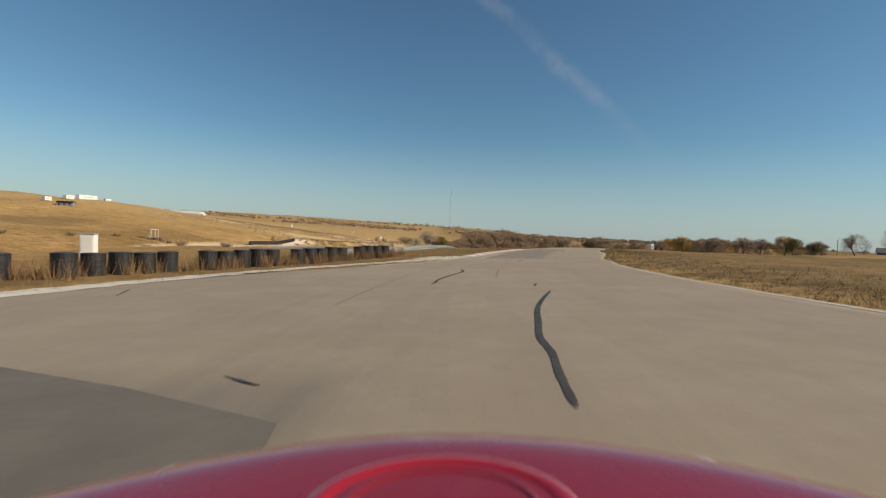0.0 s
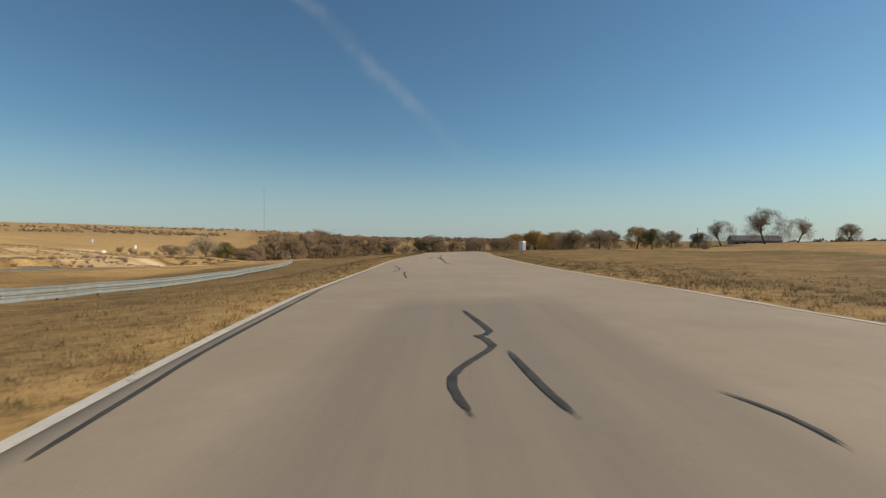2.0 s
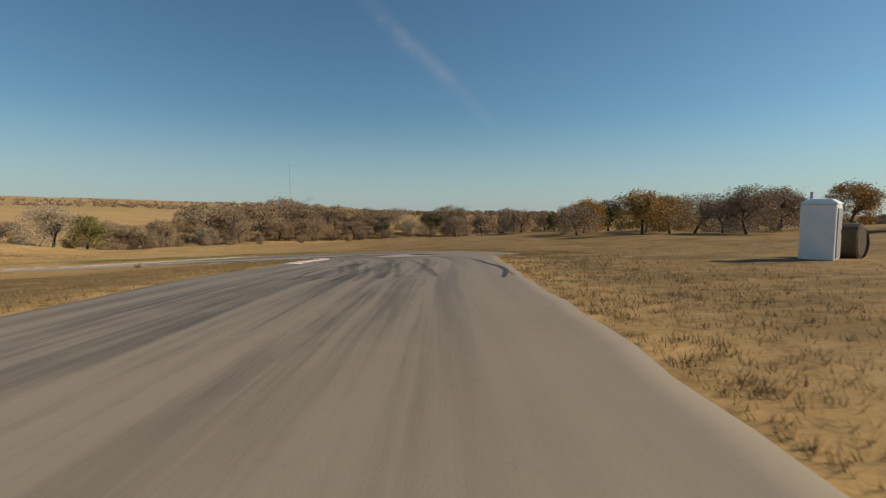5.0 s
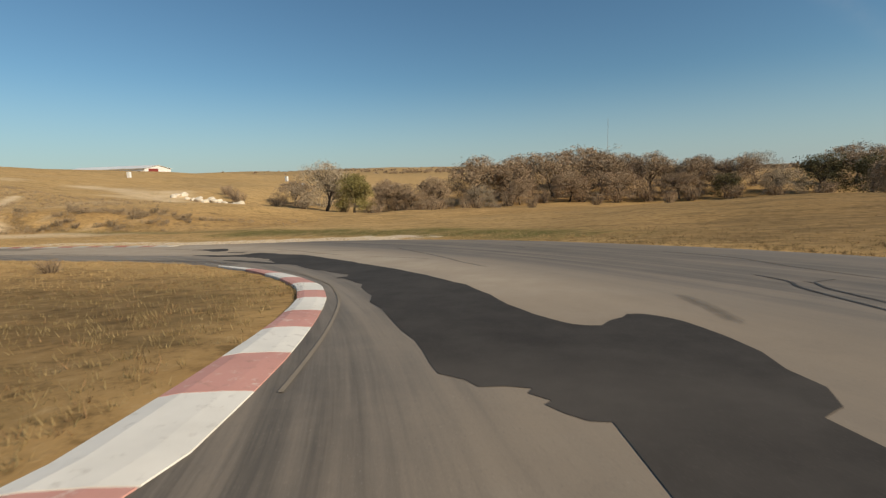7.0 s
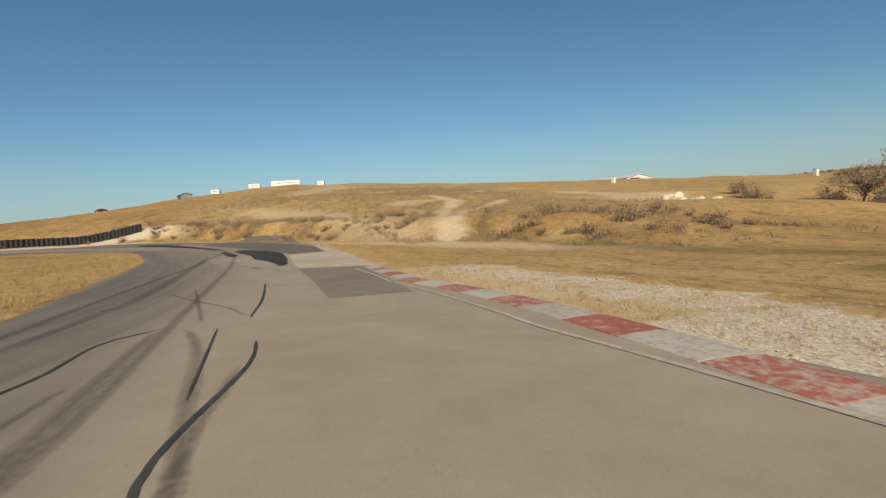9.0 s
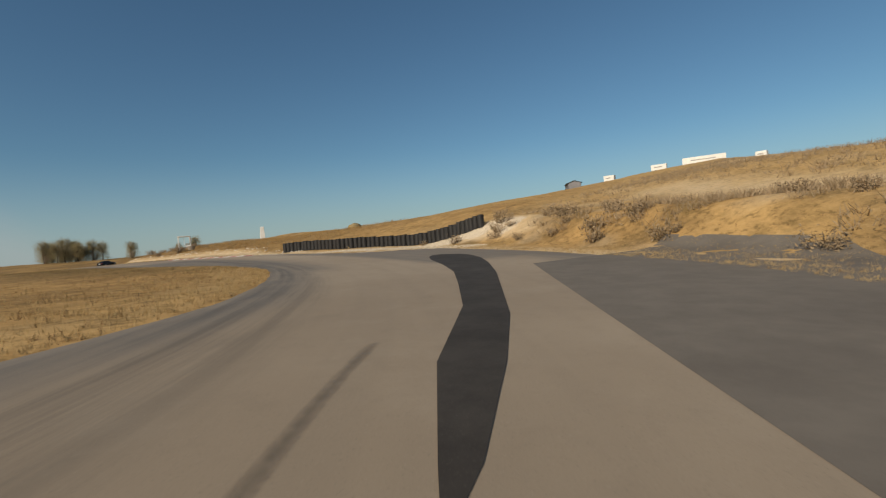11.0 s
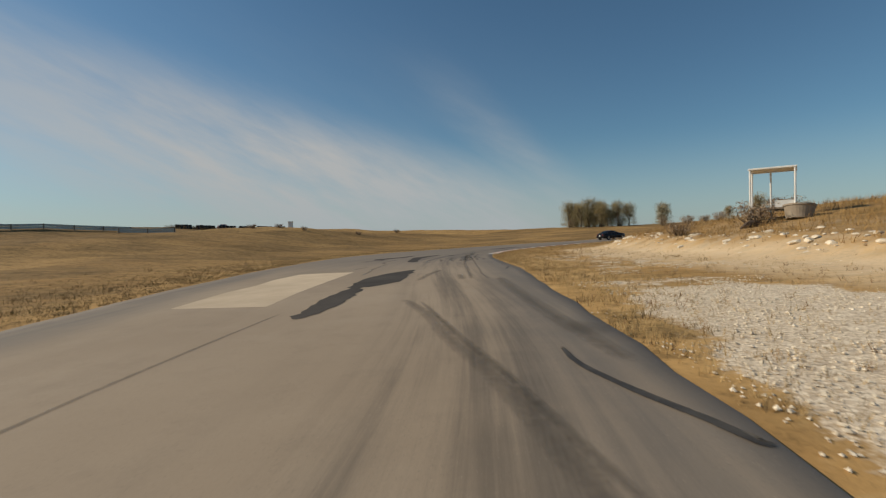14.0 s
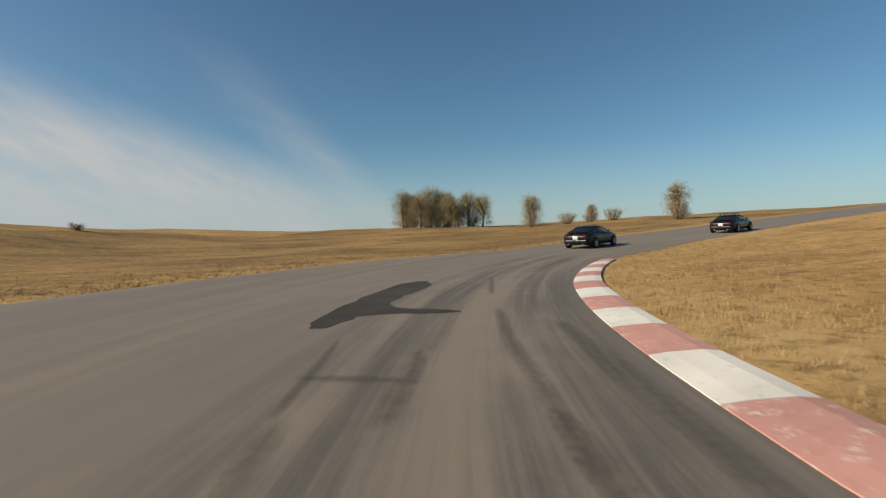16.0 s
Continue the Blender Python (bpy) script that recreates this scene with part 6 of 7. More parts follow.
def row_of(points, gap, seed, spread):
    p = spline([(*q, 0) for q in points], gap)[:, :2]
    rng = np.random.default_rng(seed)
    p = p + rng.normal(0, spread, p.shape)
    return p[:, 0], p[:, 1], land(p[:, 0], p[:, 1])[0], rng


x, y, z, rng = row_of([(-45, 192), (-44, 199), (-38, 205), (-28, 209), (-14, 211.5)], 0.35, 8, 0.35)
tagged(blades("pale_weeds", x, y, z, rng, 16, 0.42, 0.03, 0.35, PALE_WEED), "row of tall pale dry weeds below the hill", "weeds", kind="stuff")
x, y, z, rng = row_of([(-19, 8), (-15.5, 15), (-9.8, 26.1), (-7.0, 31.6), (-3.6, 38.2)], 0.12, 9, 0.5)
tagged(blades("barrier_weeds", x, y, z, rng, 30, 0.72, 0.011, 0.42, WEED), "brown weeds growing round the barrier drums", "weeds", kind="stuff")
x, y, z, rng = row_of([(-61.9, 152), (-61.2, 160), (-61.0, 168), (-59.6, 175), (-57.0, 181)], 0.12, 10, 0.5)
tagged(blades("barrier_grass", x, y, z, rng, 12, 0.4, 0.014, 0.2, STRAW), "dry grass behind the barrier", "grass", kind="stuff")


def pebbles(name, x, y, z, rng, small, large, material):
    n = len(x)
    shape = np.array([(1, 0, 0), (0, 1, 0), (-1, 0, 0), (0, -1, 0), (0.2, 0.1, 0.8), (-0.1, 0.1, -0.6)])
    s = small + (large - small) * rng.uniform(0, 1, (n, 1, 1)) ** 3
    a = rng.uniform(0, 2 * np.pi, n)
    ca, sa = np.cos(a)[:, None], np.sin(a)[:, None]
    v = np.repeat(shape[None], n, 0) * rng.uniform(0.6, 1.25, (n, 6, 1)) * s
    v = np.stack([v[:, :, 0] * ca - v[:, :, 1] * sa, v[:, :, 0] * sa + v[:, :, 1] * ca, v[:, :, 2]], 2)
    v = v + np.stack([x, y, z], 1)[:, None]
    f = np.array([(0, 1, 4), (1, 2, 4), (2, 3, 4), (3, 0, 4), (1, 0, 5), (2, 1, 5), (3, 2, 5), (0, 3, 5)])
    faces = (f[None] + (np.arange(n) * 6)[:, None, None]).reshape(-1, 3)
    return new(name, mesh_of(name, v.reshape(-1, 3).tolist(), faces.tolist(), material))



def gravel_bed(r0, r1, l0, l1, n, seed):
    """Stones strewn over one stretch of the track's side."""
    rng = np.random.default_rng(seed)
    run, lat = rng.uniform(r0, r1, n), rng.uniform(l0, l1, n)
    x = np.interp(run, RUN, REF[:, 0]) + np.interp(run, RUN, RIGHT[:, 0]) * lat
    y = np.interp(run, RUN, REF[:, 1]) + np.interp(run, RUN, RIGHT[:, 1]) * lat
    z, edge, rr, ll = land(x, y)
    ok = (edge > 0.08) & (rng.uniform(0, 1, n) < smooth(0.1, 0.8, cover_at(x, y, edge, rr, ll)[0] + 0.45 * wave(x, y, 2.2, 3) - 0.1))
    return x[ok], y[ok], z[ok] + 0.01, rng


tagged(pebbles("gravel", *gravel_bed(292, 349, 1.5, 14, 110000, 41), 0.009, 0.030, STONE), "loose white limestone gravel in the runoff", "gravel", kind="stuff")
tagged(pebbles("gravel", *gravel_bed(212, 242, 2.0, 14, 70000, 42), 0.008, 0.026, TAN_STONE), "loose pale gravel beside the kerb", "gravel", kind="stuff")
tagged(pebbles("gravel", *gravel_bed(6, 34, -16, -3.2, 8000, 43), 0.012, 0.06, STONE), "white rubble along the concrete shoulder", "gravel", kind="stuff")


# ---- rocks ----
def boulder(seed, label, group):
    rng = np.random.default_rng(seed)
    bm = bmesh.new()
    bmesh.ops.create_icosphere(bm, subdivisions=2, radius=0.5)
    cuts = [(Vector(rng.normal(0, 1, 3)).normalized(), rng.uniform(0.26, 0.42)) for _ in range(9)]
    for v in bm.verts:
        for n, d in cuts:
            over = v.co.dot(n) - d
            if over > 0:
                v.co -= n * over
        v.co += Vector(rng.normal(0, 0.015, 3))
        v.co.z = v.co.z * 0.75 + 0.2
    me = bpy.data.meshes.new("boulder")
    bm.to_mesh(me)
    bm.free()
    me.materials.append(LIMESTONE)
    return tagged(new("boulder", me), label, "boulder", group)


rocks = [boulder(60 + k, "angular pale limestone boulder lying on dry grass", "pile of limestone boulders") for k in range(4)]
rng = np.random.default_rng(71)
for k in range(42):
    u = rng.uniform(0, 1) ** 0.8
    x, y = -42 + 19 * u + rng.normal(0, 1.0), 263.5 + 1.5 * u + rng.normal(0, 1.4)
    s = rng.uniform(0.7, 2.3)
    if k < 4:
        stand_on(rocks[k], x, y, rng.uniform(0, 360), 0.1, s)
    else:
        placed(rocks[k % 4], x, y, float(rng.uniform(0, 360)), 0.1, (s, s * rng.uniform(0.7, 1.2), s * 0.9))
bank = [boulder(80 + k, "pale limestone rock showing in the grassy bank", "rocks in the bank") for k in range(3)]
for k in range(260):
    run, lat = rng.uniform(322, 372), rng.normal(11.9, 0.8)
    p = at(run, lat)
    s = 0.10 + 0.34 * rng.uniform(0, 1) ** 2
    if k < 3:
        stand_on(bank[k], p.x, p.y, 40 * k, 0.3 * s, s)
    else:
        placed(bank[k % 3], p.x, p.y, float(rng.uniform(0, 360)), 0.22 * s, (s * 1.3, s, s * 0.8))


# ---- barriers ----
def drum(tall, radius, label, group):
    """Upright corrugated plastic drum with a rim, lid and ribs."""
    ob = thing("barrier_drum", label, "barrier drum", group)
    bm, rows = bmesh.new(), [(radius * 0.94, 0.0), (radius, 0.03)]
    for k in range(3):
        z = tall * (0.26 + 0.24 * k)
        rows += [(radius, z - 0.05), (radius * 1.008, z - 0.02), (radius * 1.008, z + 0.02), (radius, z + 0.05)]
    rows += [(radius, tall - 0.05), (radius * 1.03, tall - 0.03), (radius * 1.03, tall - 0.005)]
    lathe(bm, rows, 18)
    part("shell", bm, PLASTIC, ob, smooth_faces=False)
    part("lid", lathe(bmesh.new(), [(radius * 0.95, tall - 0.004), (radius * 0.93, tall + 0.015)], 18), PLASTIC, ob)
    return ob


def row_places(points, gap):
    p = spline([(*q, 0) for q in points], 0.05)[:, :2]
    s = np.r_[0, np.cumsum(np.linalg.norm(np.diff(p, axis=0), axis=1))]
    n = int(s[-1] / gap)
    return [(float(np.interp(k * gap, s, p[:, 0])), float(np.interp(k * gap, s, p[:, 1]))) for k in range(n + 1)]


wall_drum = drum(1.2, 0.315, "black corrugated plastic drum in a barrier wall", "drums of the barrier wall")
jitter = np.random.default_rng(90)
for k, (x, y) in enumerate(row_places([(-60.9, 151.6), (-60.7, 155.2), (-60.1, 160.5), (-60.0, 165.4), (-59.6, 170.0), (-58.2, 175.6), (-55.8, 180.8)], 0.62)):
    x, y, turn = x + jitter.normal(0, 0.025), y + jitter.normal(0, 0.025), float(jitter.uniform(0, 360))
    if k == 0:
        stand_on(wall_drum, x, y, turn, 0.03)
    else:
        twin = placed(wall_drum, x, y, turn, 0.03, (1, 1, float(jitter.uniform(0.97, 1.02))))
        twin.rotation_euler = (float(jitter.normal(0, 0.012)), float(jitter.normal(0, 0.012)), radians(turn))
low_drum = drum(0.95, 0.42, "black plastic drum among brown weeds", "drums by the first bend")
for k, (x, y) in enumerate(row_places([(-19, 8), (-15.5, 15), (-9.8, 26.1), (-6.8, 32.0), (-4.1, 37.2)], 1.0)):
    turn = float(jitter.uniform(0, 360))
    if k == 0:
        stand_on(low_drum, x, y, turn, 0.03)
    elif k % 6 != 4:
        placed(low_drum, x, y, turn, 0.03, (1, 1, float(jitter.uniform(0.93, 1.03))))


def guard_rail(points, label):
    """Two tiers of W-shaped steel beam on posts."""
    ob = thing("guard_rail", label, "guard rail")
    spots_ = row_places(points, 3.8)
    section = [(0.0, -0.155), (0.055, -0.135), (0.055, -0.085), (0.0, -0.03), (0.0, 0.03), (0.055, 0.085), (0.055, 0.135), (0.0, 0.155)]
    for (x0, y0), (x1, y1) in zip(spots_, spots_[1:]):
        d = Vector((x1 - x0, y1 - y0, 0)).normalized()
        n = Vector((d.y, -d.x, 0))
        for level in (0.30, 0.64):
            bm = bmesh.new()
            ends = []
            for (x, y), s in (((x0, y0), -0.12), ((x1, y1), 0.12)):
                o = Vector((x, y, height(x, y) + level)) + d * s
                ends.append([bm.verts.new(o + n * (0.09 + a) + Vector((0, 0, b))) for a, b in section] + [bm.verts.new(o + n * (0.085 + a) + Vector((0, 0, b))) for a, b in section[::-1]])
            m = len(section) * 2
            for k in range(m):
                bm.faces.new((ends[0][k], ends[0][(k + 1) % m], ends[1][(k + 1) % m], ends[1][k]))
            for e in ends:
                bm.faces.new(e)
            bmesh.ops.recalc_face_normals(bm, faces=bm.faces[:])
            part("beam", bm, STEEL, ob)
    for x, y in spots_:
        part("post", box(bmesh.new(), (0.12, 0.12, 1.05), pose(x, y, height(x, y) - 0.25), 0.012), POST, ob)
    return ob


guard_rail([(-8.6, 61.0), (-4.0, 67.5), (-0.4, 75.0), (2.2, 85.0), (4.2, 95.0), (6.8, 104.0), (9.2, 113.0), (11.2, 124.0), (14.0, 136.0), (17.5, 148.0)], "two-tier galvanised steel guard rail on wooden posts in dry grass")
guard_rail([(-15.0, 60.3), (-12.0, 62.8), (-9.0, 65.2)], "short overlapping galvanised steel guard rail")


# ---- cars ----
def loft(name, stations, section, material, parent, label="", close=True):
    """A skin through cross-sections along the car's length, mirrored."""
    bm, rings = bmesh.new(), []
    for st in stations:
        half = section(*st)
        ring = [Vector((x, st[0], z)) for x, z in half] + [Vector((-x, st[0], z)) for x, z in half[::-1] if x > 1e-6]
        rings.append([bm.verts.new(v) for v in ring])
    m = len(rings[0])
    for p, q in zip(rings, rings[1:]):
        for k in range(m):
            bm.faces.new((p[k], p[(k + 1) % m], q[(k + 1) % m], q[k]))
    if close:
        bm.faces.new(rings[0])
        bm.faces.new(rings[-1])
    bmesh.ops.recalc_face_normals(bm, faces=bm.faces[:])
    ob = part(name, bm, material, parent, label, True)
    return ob


def body_section(y, w, low, top):
    h = top - low
    return [(0.86 * w, low), (0.97 * w, low + 0.12 * h), (w, low + 0.4 * h), (0.985 * w, low + 0.68 * h), (0.94 * w, low + 0.88 * h), (0.82 * w, low + 0.97 * h), (0.4 * w, top), (0.0, top + 0.015)]


def cabin_section(y, w, wt, low, top):
    return [(w, low), (w * 0.5 + wt * 0.5, low * 0.45 + top * 0.55), (wt, top - 0.05), (wt * 0.85, top), (wt * 0.4, top + 0.012), (0.0, top + 0.015)]


def wheel(parent, x, y, r):
    hub = new("wheel")
    hub.parent = parent
    hub.location = (x, y, r)
    side = 1 if x > 0 else -1
    m = pose(0, 0, 0, 0, 90 * side, 0)
    part("tyre", lathe(bmesh.new(), [(r * 0.62, -0.1), (r * 0.93, -0.105), (r, -0.075), (r, 0.075), (r * 0.93, 0.105), (r * 0.66, 0.1)], 28, m), RUBBER, hub, smooth_faces=True)
    bm = lathe(bmesh.new(), [(r * 0.64, 0.06), (r * 0.64, 0.104), (r * 0.56, 0.1), (r * 0.52, 0.085)], 28, m)
    for k in range(5):
        a = 2 * math.pi * k / 5
        box(bm, (r * 0.16, r * 0.55, 0.02), m @ pose(0, 0, 0.088, 0, 0, math.degrees(a)) @ Matrix.Translation((0, r * 0.28, 0)))
    part("rim", bm, ALLOY, hub)
    return hub


def coupe(paint, label, rack=False, group=""):
    """A low two-door coupe: rounded tail, arched roof, long bonnet; it points along +y."""
    car = thing("car", label, "car", group)
    loft("body", [(-2.12, 0.62, 0.36, 0.72), (-2.05, 0.78, 0.26, 0.84), (-1.85, 0.86, 0.22, 0.93), (-1.35, 0.90, 0.2, 0.97), (-0.7, 0.885, 0.18, 0.93), (0.2, 0.875, 0.18, 0.92), (0.8, 0.885, 0.18, 0.92), (1.35, 0.89, 0.2, 0.88),
                  (1.8, 0.82, 0.22, 0.78), (2.05, 0.66, 0.26, 0.66), (2.14, 0.48, 0.32, 0.54)], body_section, paint, car)
    loft("windows", [(-1.75, 0.62, 0.5, 0.93, 0.95), (-1.35, 0.74, 0.56, 0.92, 1.1), (-0.85, 0.78, 0.56, 0.91, 1.25), (-0.35, 0.79, 0.56, 0.90, 1.29), (0.1, 0.79, 0.56, 0.9, 1.24), (0.5, 0.77, 0.58, 0.9, 1.06), (0.85, 0.7, 0.62, 0.9, 0.92)],
         cabin_section, GLASS, car, "tinted glass")
    loft("roof", [(-1.1, 0.5, 0.47, 1.185, 1.2), (-0.8, 0.545, 0.52, 1.25, 1.275), (-0.35, 0.555, 0.53, 1.29, 1.315), (0.08, 0.55, 0.52, 1.24, 1.27), (0.2, 0.53, 0.5, 1.2, 1.225)], cabin_section, paint, car)
    for s in (-1, 1):
        for a, b in (((0.80, 0.72, 0.905), (0.545, 0.16, 1.235)), ((0.80, -0.72, 0.92), (0.555, -0.72, 1.262)), ((0.76, -1.42, 0.93), (0.5, -1.06, 1.2))):
            part("pillar", tube(bmesh.new(), (s * a[0], a[1], a[2]), (s * b[0], b[1], b[2]), 0.035, 0.03, 6), paint, car)
        for y in (-1.3, 1.32):
            # black discs paint in the shade of wheel wells that aren't cut out
            part("arch_shade", lathe(bmesh.new(), [(0.36, 0.0), (0.36, 0.012), (0.3, 0.012)], 28, pose(s * 0.885, y, 0.33, 0, 90 * s, 0)), DARK, car)
            wheel(car, s * 0.83, y, 0.315)
        part("tail_lamp", lathe(bmesh.new(), [(0.085, 0), (0.085, 0.03), (0.06, 0.045)], 16, pose(s * 0.56, -2.075, 0.72, 90, 0, 0)), TAIL_RED, car, "red tail lamp")
        part("headlamp", box(bmesh.new(), (0.2, 0.26, 0.06), pose(s * 0.6, 1.86, 0.68, -24, 0, s * 18), 0.02), CLEAR, car, "clear headlamp")
        part("mirror", box(bmesh.new(), (0.16, 0.12, 0.11), pose(s * 0.93, 0.42, 0.93, 0, 0, 0), 0.03), paint, car)
        part("exhaust", tube(bmesh.new(), (s * 0.45, -2.16, 0.27), (s * 0.45, -1.9, 0.27), 0.04), ALLOY, car, "steel exhaust tip")
    part("bumper", box(bmesh.new(), (1.4, 0.12, 0.2), pose(0, -2.08, 0.32), 0.04), paint, car)
    part("number_plate", box(bmesh.new(), (0.31, 0.012, 0.16), pose(0, -2.145, 0.56), 0.004), WHITE, car, "plain white number plate")
    part("spoiler", box(bmesh.new(), (1.2, 0.16, 0.03), pose(0, -1.86, 0.955, -8), 0.012), paint, car)
    if rack:
        for y in (-0.75, 0.0):
            bm = box(bmesh.new(), (1.1, 0.06, 0.03), pose(0, y, 1.41), 0.01)
            for s in (-1, 1):
                box(bm, (0.05, 0.07, 0.16), pose(s * 0.48, y, 1.26), 0.01)
            part("roof_bar", bm, DARK, car)
    return car


def parked(car, x, y, heading):
    """On its wheels on the ground, pointing along the heading (degrees left of +y)."""
    a = radians(heading)
    f = Vector((-math.sin(a), math.cos(a), 0))
    r = Vector((math.cos(a), math.sin(a), 0))
    up = lambda v: height(x + v.x, y + v.y)
    slope = (f * 2.6 + Vector((0, 0, up(f * 1.3) - up(f * -1.3)))).normalized()
    side = (r * 1.6 + Vector((0, 0, up(r * 0.8) - up(r * -0.8)))).normalized()
    n = side.cross(slope).normalized()
    side = slope.cross(n)
    m = Matrix((side, slope, n)).transposed().to_4x4()
    m.translation = (x, y, height(x, y) + 0.012)
    car.matrix_basis = m
    return car


parked(coupe(BLACK_PAINT, "black low coupe standing on the track with its tail showing"), -82.3, 71.9, 110)
parked(coupe(BLACK_PAINT, "black coupe with roof bars standing on the track", True), -97.3, 71.6, 102)
parked(coupe(BLUE_PAINT, "dark blue car parked on the grassy hill"), -136.4, 125.1, 60)
parked(coupe(RED_PAINT, "red car parked on the grassy hilltop"), -143.4, 149.5, 75)


def red_car():
    """The red car at the start of the drive: a broad bonnet with a raised horseshoe scoop."""
    car = thing("car", "glossy red car with a scooped bonnet standing on the track", "car")

    def bonnet_z(x, y):
        edge = 1.07 - 0.27 * (x / 0.73) ** 2
        z = 0.886 - 0.012 * (x / 0.73) ** 2 - 0.05 * max(0.0, 0.75 - y) ** 2
        z -= 1.15 * max(0.0, y - edge) ** 2 + 2.6 * max(0.0, abs(x) - 0.74) ** 2
        return z

    loft("body", [(-2.55, 0.7, 0.35, 0.75), (-2.4, 0.82, 0.25, 0.9), (-1.7, 0.87, 0.2, 0.93), (-0.6, 0.88, 0.18, 0.93), (0.3, 0.88, 0.18, 0.84), (0.75, 0.86, 0.2, 0.80), (1.05, 0.78, 0.22, 0.74), (1.35, 0.68, 0.26, 0.72), (1.55, 0.5, 0.3, 0.58)],
         body_section, RED_PAINT, car)
    bm = bmesh.new()
    nx, ny = 41, 33
    grid = [[bm.verts.new((x, y, bonnet_z(x, y))) for x in np.linspace(-0.86, 0.86, nx).tolist()] for y in np.linspace(0.36, 1.42, ny).tolist()]
    for p, q in zip(grid, grid[1:]):
        for k in range(nx - 1):
            bm.faces.new((p[k], p[k + 1], q[k + 1], q[k]))
    bonnet = part("bonnet", bm, RED_PAINT, car, "glossy red bonnet", True)
    # raised horseshoe ridge of the scoop, set in a brighter red, and its lower lip
    for name, scale, wide, lift, paint in (("scoop_ridge", 1.0, 0.045, 0.008, BRIGHT_RED), ("scoop_lip", 0.76, 0.02, 0.006, RED_PAINT)):
        bm, rows = bmesh.new(), []
        for a in np.linspace(-0.35, math.pi + 0.35, 49).tolist():
            out = Vector((math.cos(a), math.sin(a)))
            c = Vector((0.012, 0.83)) + Vector((out.x * 0.205, out.y * 0.185)) * scale
            row = []
            for u, h in ((-0.5, 0.0), (-0.3, 0.8), (0.0, 1.0), (0.3, 0.8), (0.5, 0.0)):
                q = c + out * wide * u
                row.append(bm.verts.new((q.x, q.y, bonnet_z(q.x, q.y) - 0.002 + lift * h)))
            rows.append(row)
        for p, q in zip(rows, rows[1:]):
            for k in range(4):
                bm.faces.new((p[k], p[k + 1], q[k + 1], q[k]))
        bmesh.ops.recalc_face_normals(bm, faces=bm.faces[:])
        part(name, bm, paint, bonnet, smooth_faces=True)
    loft("windows", [(-2.1, 0.68, 0.55, 0.9, 0.98), (-1.6, 0.76, 0.58, 0.91, 1.2), (-0.9, 0.78, 0.58, 0.91, 1.27), (-0.25, 0.78, 0.58, 0.91, 1.24), (0.05, 0.77, 0.6, 0.88, 1.07), (0.36, 0.74, 0.66, 0.85, 0.905)], cabin_section, GLASS, car, "tinted glass")
    loft("roof", [(-1.7, 0.56, 0.53, 1.2, 1.215), (-1.2, 0.575, 0.55, 1.265, 1.285), (-0.6, 0.575, 0.55, 1.27, 1.29), (-0.25, 0.57, 0.54, 1.245, 1.26)], cabin_section, RED_PAINT, car)
    for s in (-1, 1):
        for y in (-1.65, 0.85):
            wheel(car, s * 0.80, y, 0.315)
        part("headlamp", box(bmesh.new(), (0.24, 0.2, 0.1), pose(s * 0.56, 1.3, 0.62, -30, 0, s * 20), 0.03), CLEAR, car, "clear headlamp")
        part("tail_lamp", box(bmesh.new(), (0.26, 0.05, 0.12), pose(s * 0.55, -2.53, 0.66), 0.02), TAIL_RED, car, "red tail lamp")
        part("mirror", box(bmesh.new(), (0.17, 0.12, 0.12), pose(s * 0.95, 0.05, 0.95), 0.03), RED_PAINT, car)
    return car


racer = red_car()
racer.matrix_basis = pose(0.05, 0.0, height(0, 0) + 0.015, -0.4, -3.1, 0)
racer.scale.x = 1.14


# ---- buildings and stands ----
def gable(name, length, width, eave, ridge, wall, roof, label, category, gable_wall=None, openings=0):
    """A house or barn with walls, two roof slopes, doors and windows; its length along x."""
    ob = thing(name, label, category)
    bm = bmesh.new()
    for s in (-1, 1):
        box(bm, (length, 0.2, eave), pose(0, s * (width / 2 - 0.1), 0))
    part("wall", bm, wall, ob)
    for s in (-1, 1):
        bm = bmesh.new()
        x0, x1 = s * (length / 2 - 0.2), s * length / 2
        pts = [(-width / 2, 0), (width / 2, 0), (width / 2, eave), (0, ridge), (-width / 2, eave)]
        rings = [[bm.verts.new((x, y, z)) for y, z in pts] for x in (x0, x1)]
        for k in range(5):
            bm.faces.new((rings[0][k], rings[0][(k + 1) % 5], rings[1][(k + 1) % 5], rings[1][k]))
        bm.faces.new(rings[0]), bm.faces.new(rings[1])
        bmesh.ops.recalc_face_normals(bm, faces=bm.faces[:])
        part("gable_wall", bm, gable_wall or wall, ob)
    slope = math.atan2(ridge - eave, width / 2)
    run = math.hypot(width / 2 + 0.5, (ridge - eave) * (1 + 1.0 / width))
    for s in (-1, 1):
        m = pose(0, s * (width / 4 + 0.25), (eave + ridge) / 2 - 0.5 * math.tan(slope) / 2 + 0.02, math.degrees(-s * slope))
        bm = box(bmesh.new(), (length + 0.8, run, 0.16), m, 0.02)
        part("roof", bm, roof, ob)
    for k in range(openings):
        x = -length / 2 + length * (k + 0.5) / openings
        for s in (-1, 1):
            w = part("window" if k % 3 else "door", box(bmesh.new(), (1.1, 0.08, 1.2 if k % 3 else 2.0), pose(x, s * (width / 2 + 0.03), 1.0 if k % 3 else 0.0)), DARK, ob)
            part("frame", box(bmesh.new(), (1.3, 0.06, 0.1), pose(x, s * (width / 2 + 0.05), 2.2 if k % 3 else 2.0)), WHITE, w)
    return ob


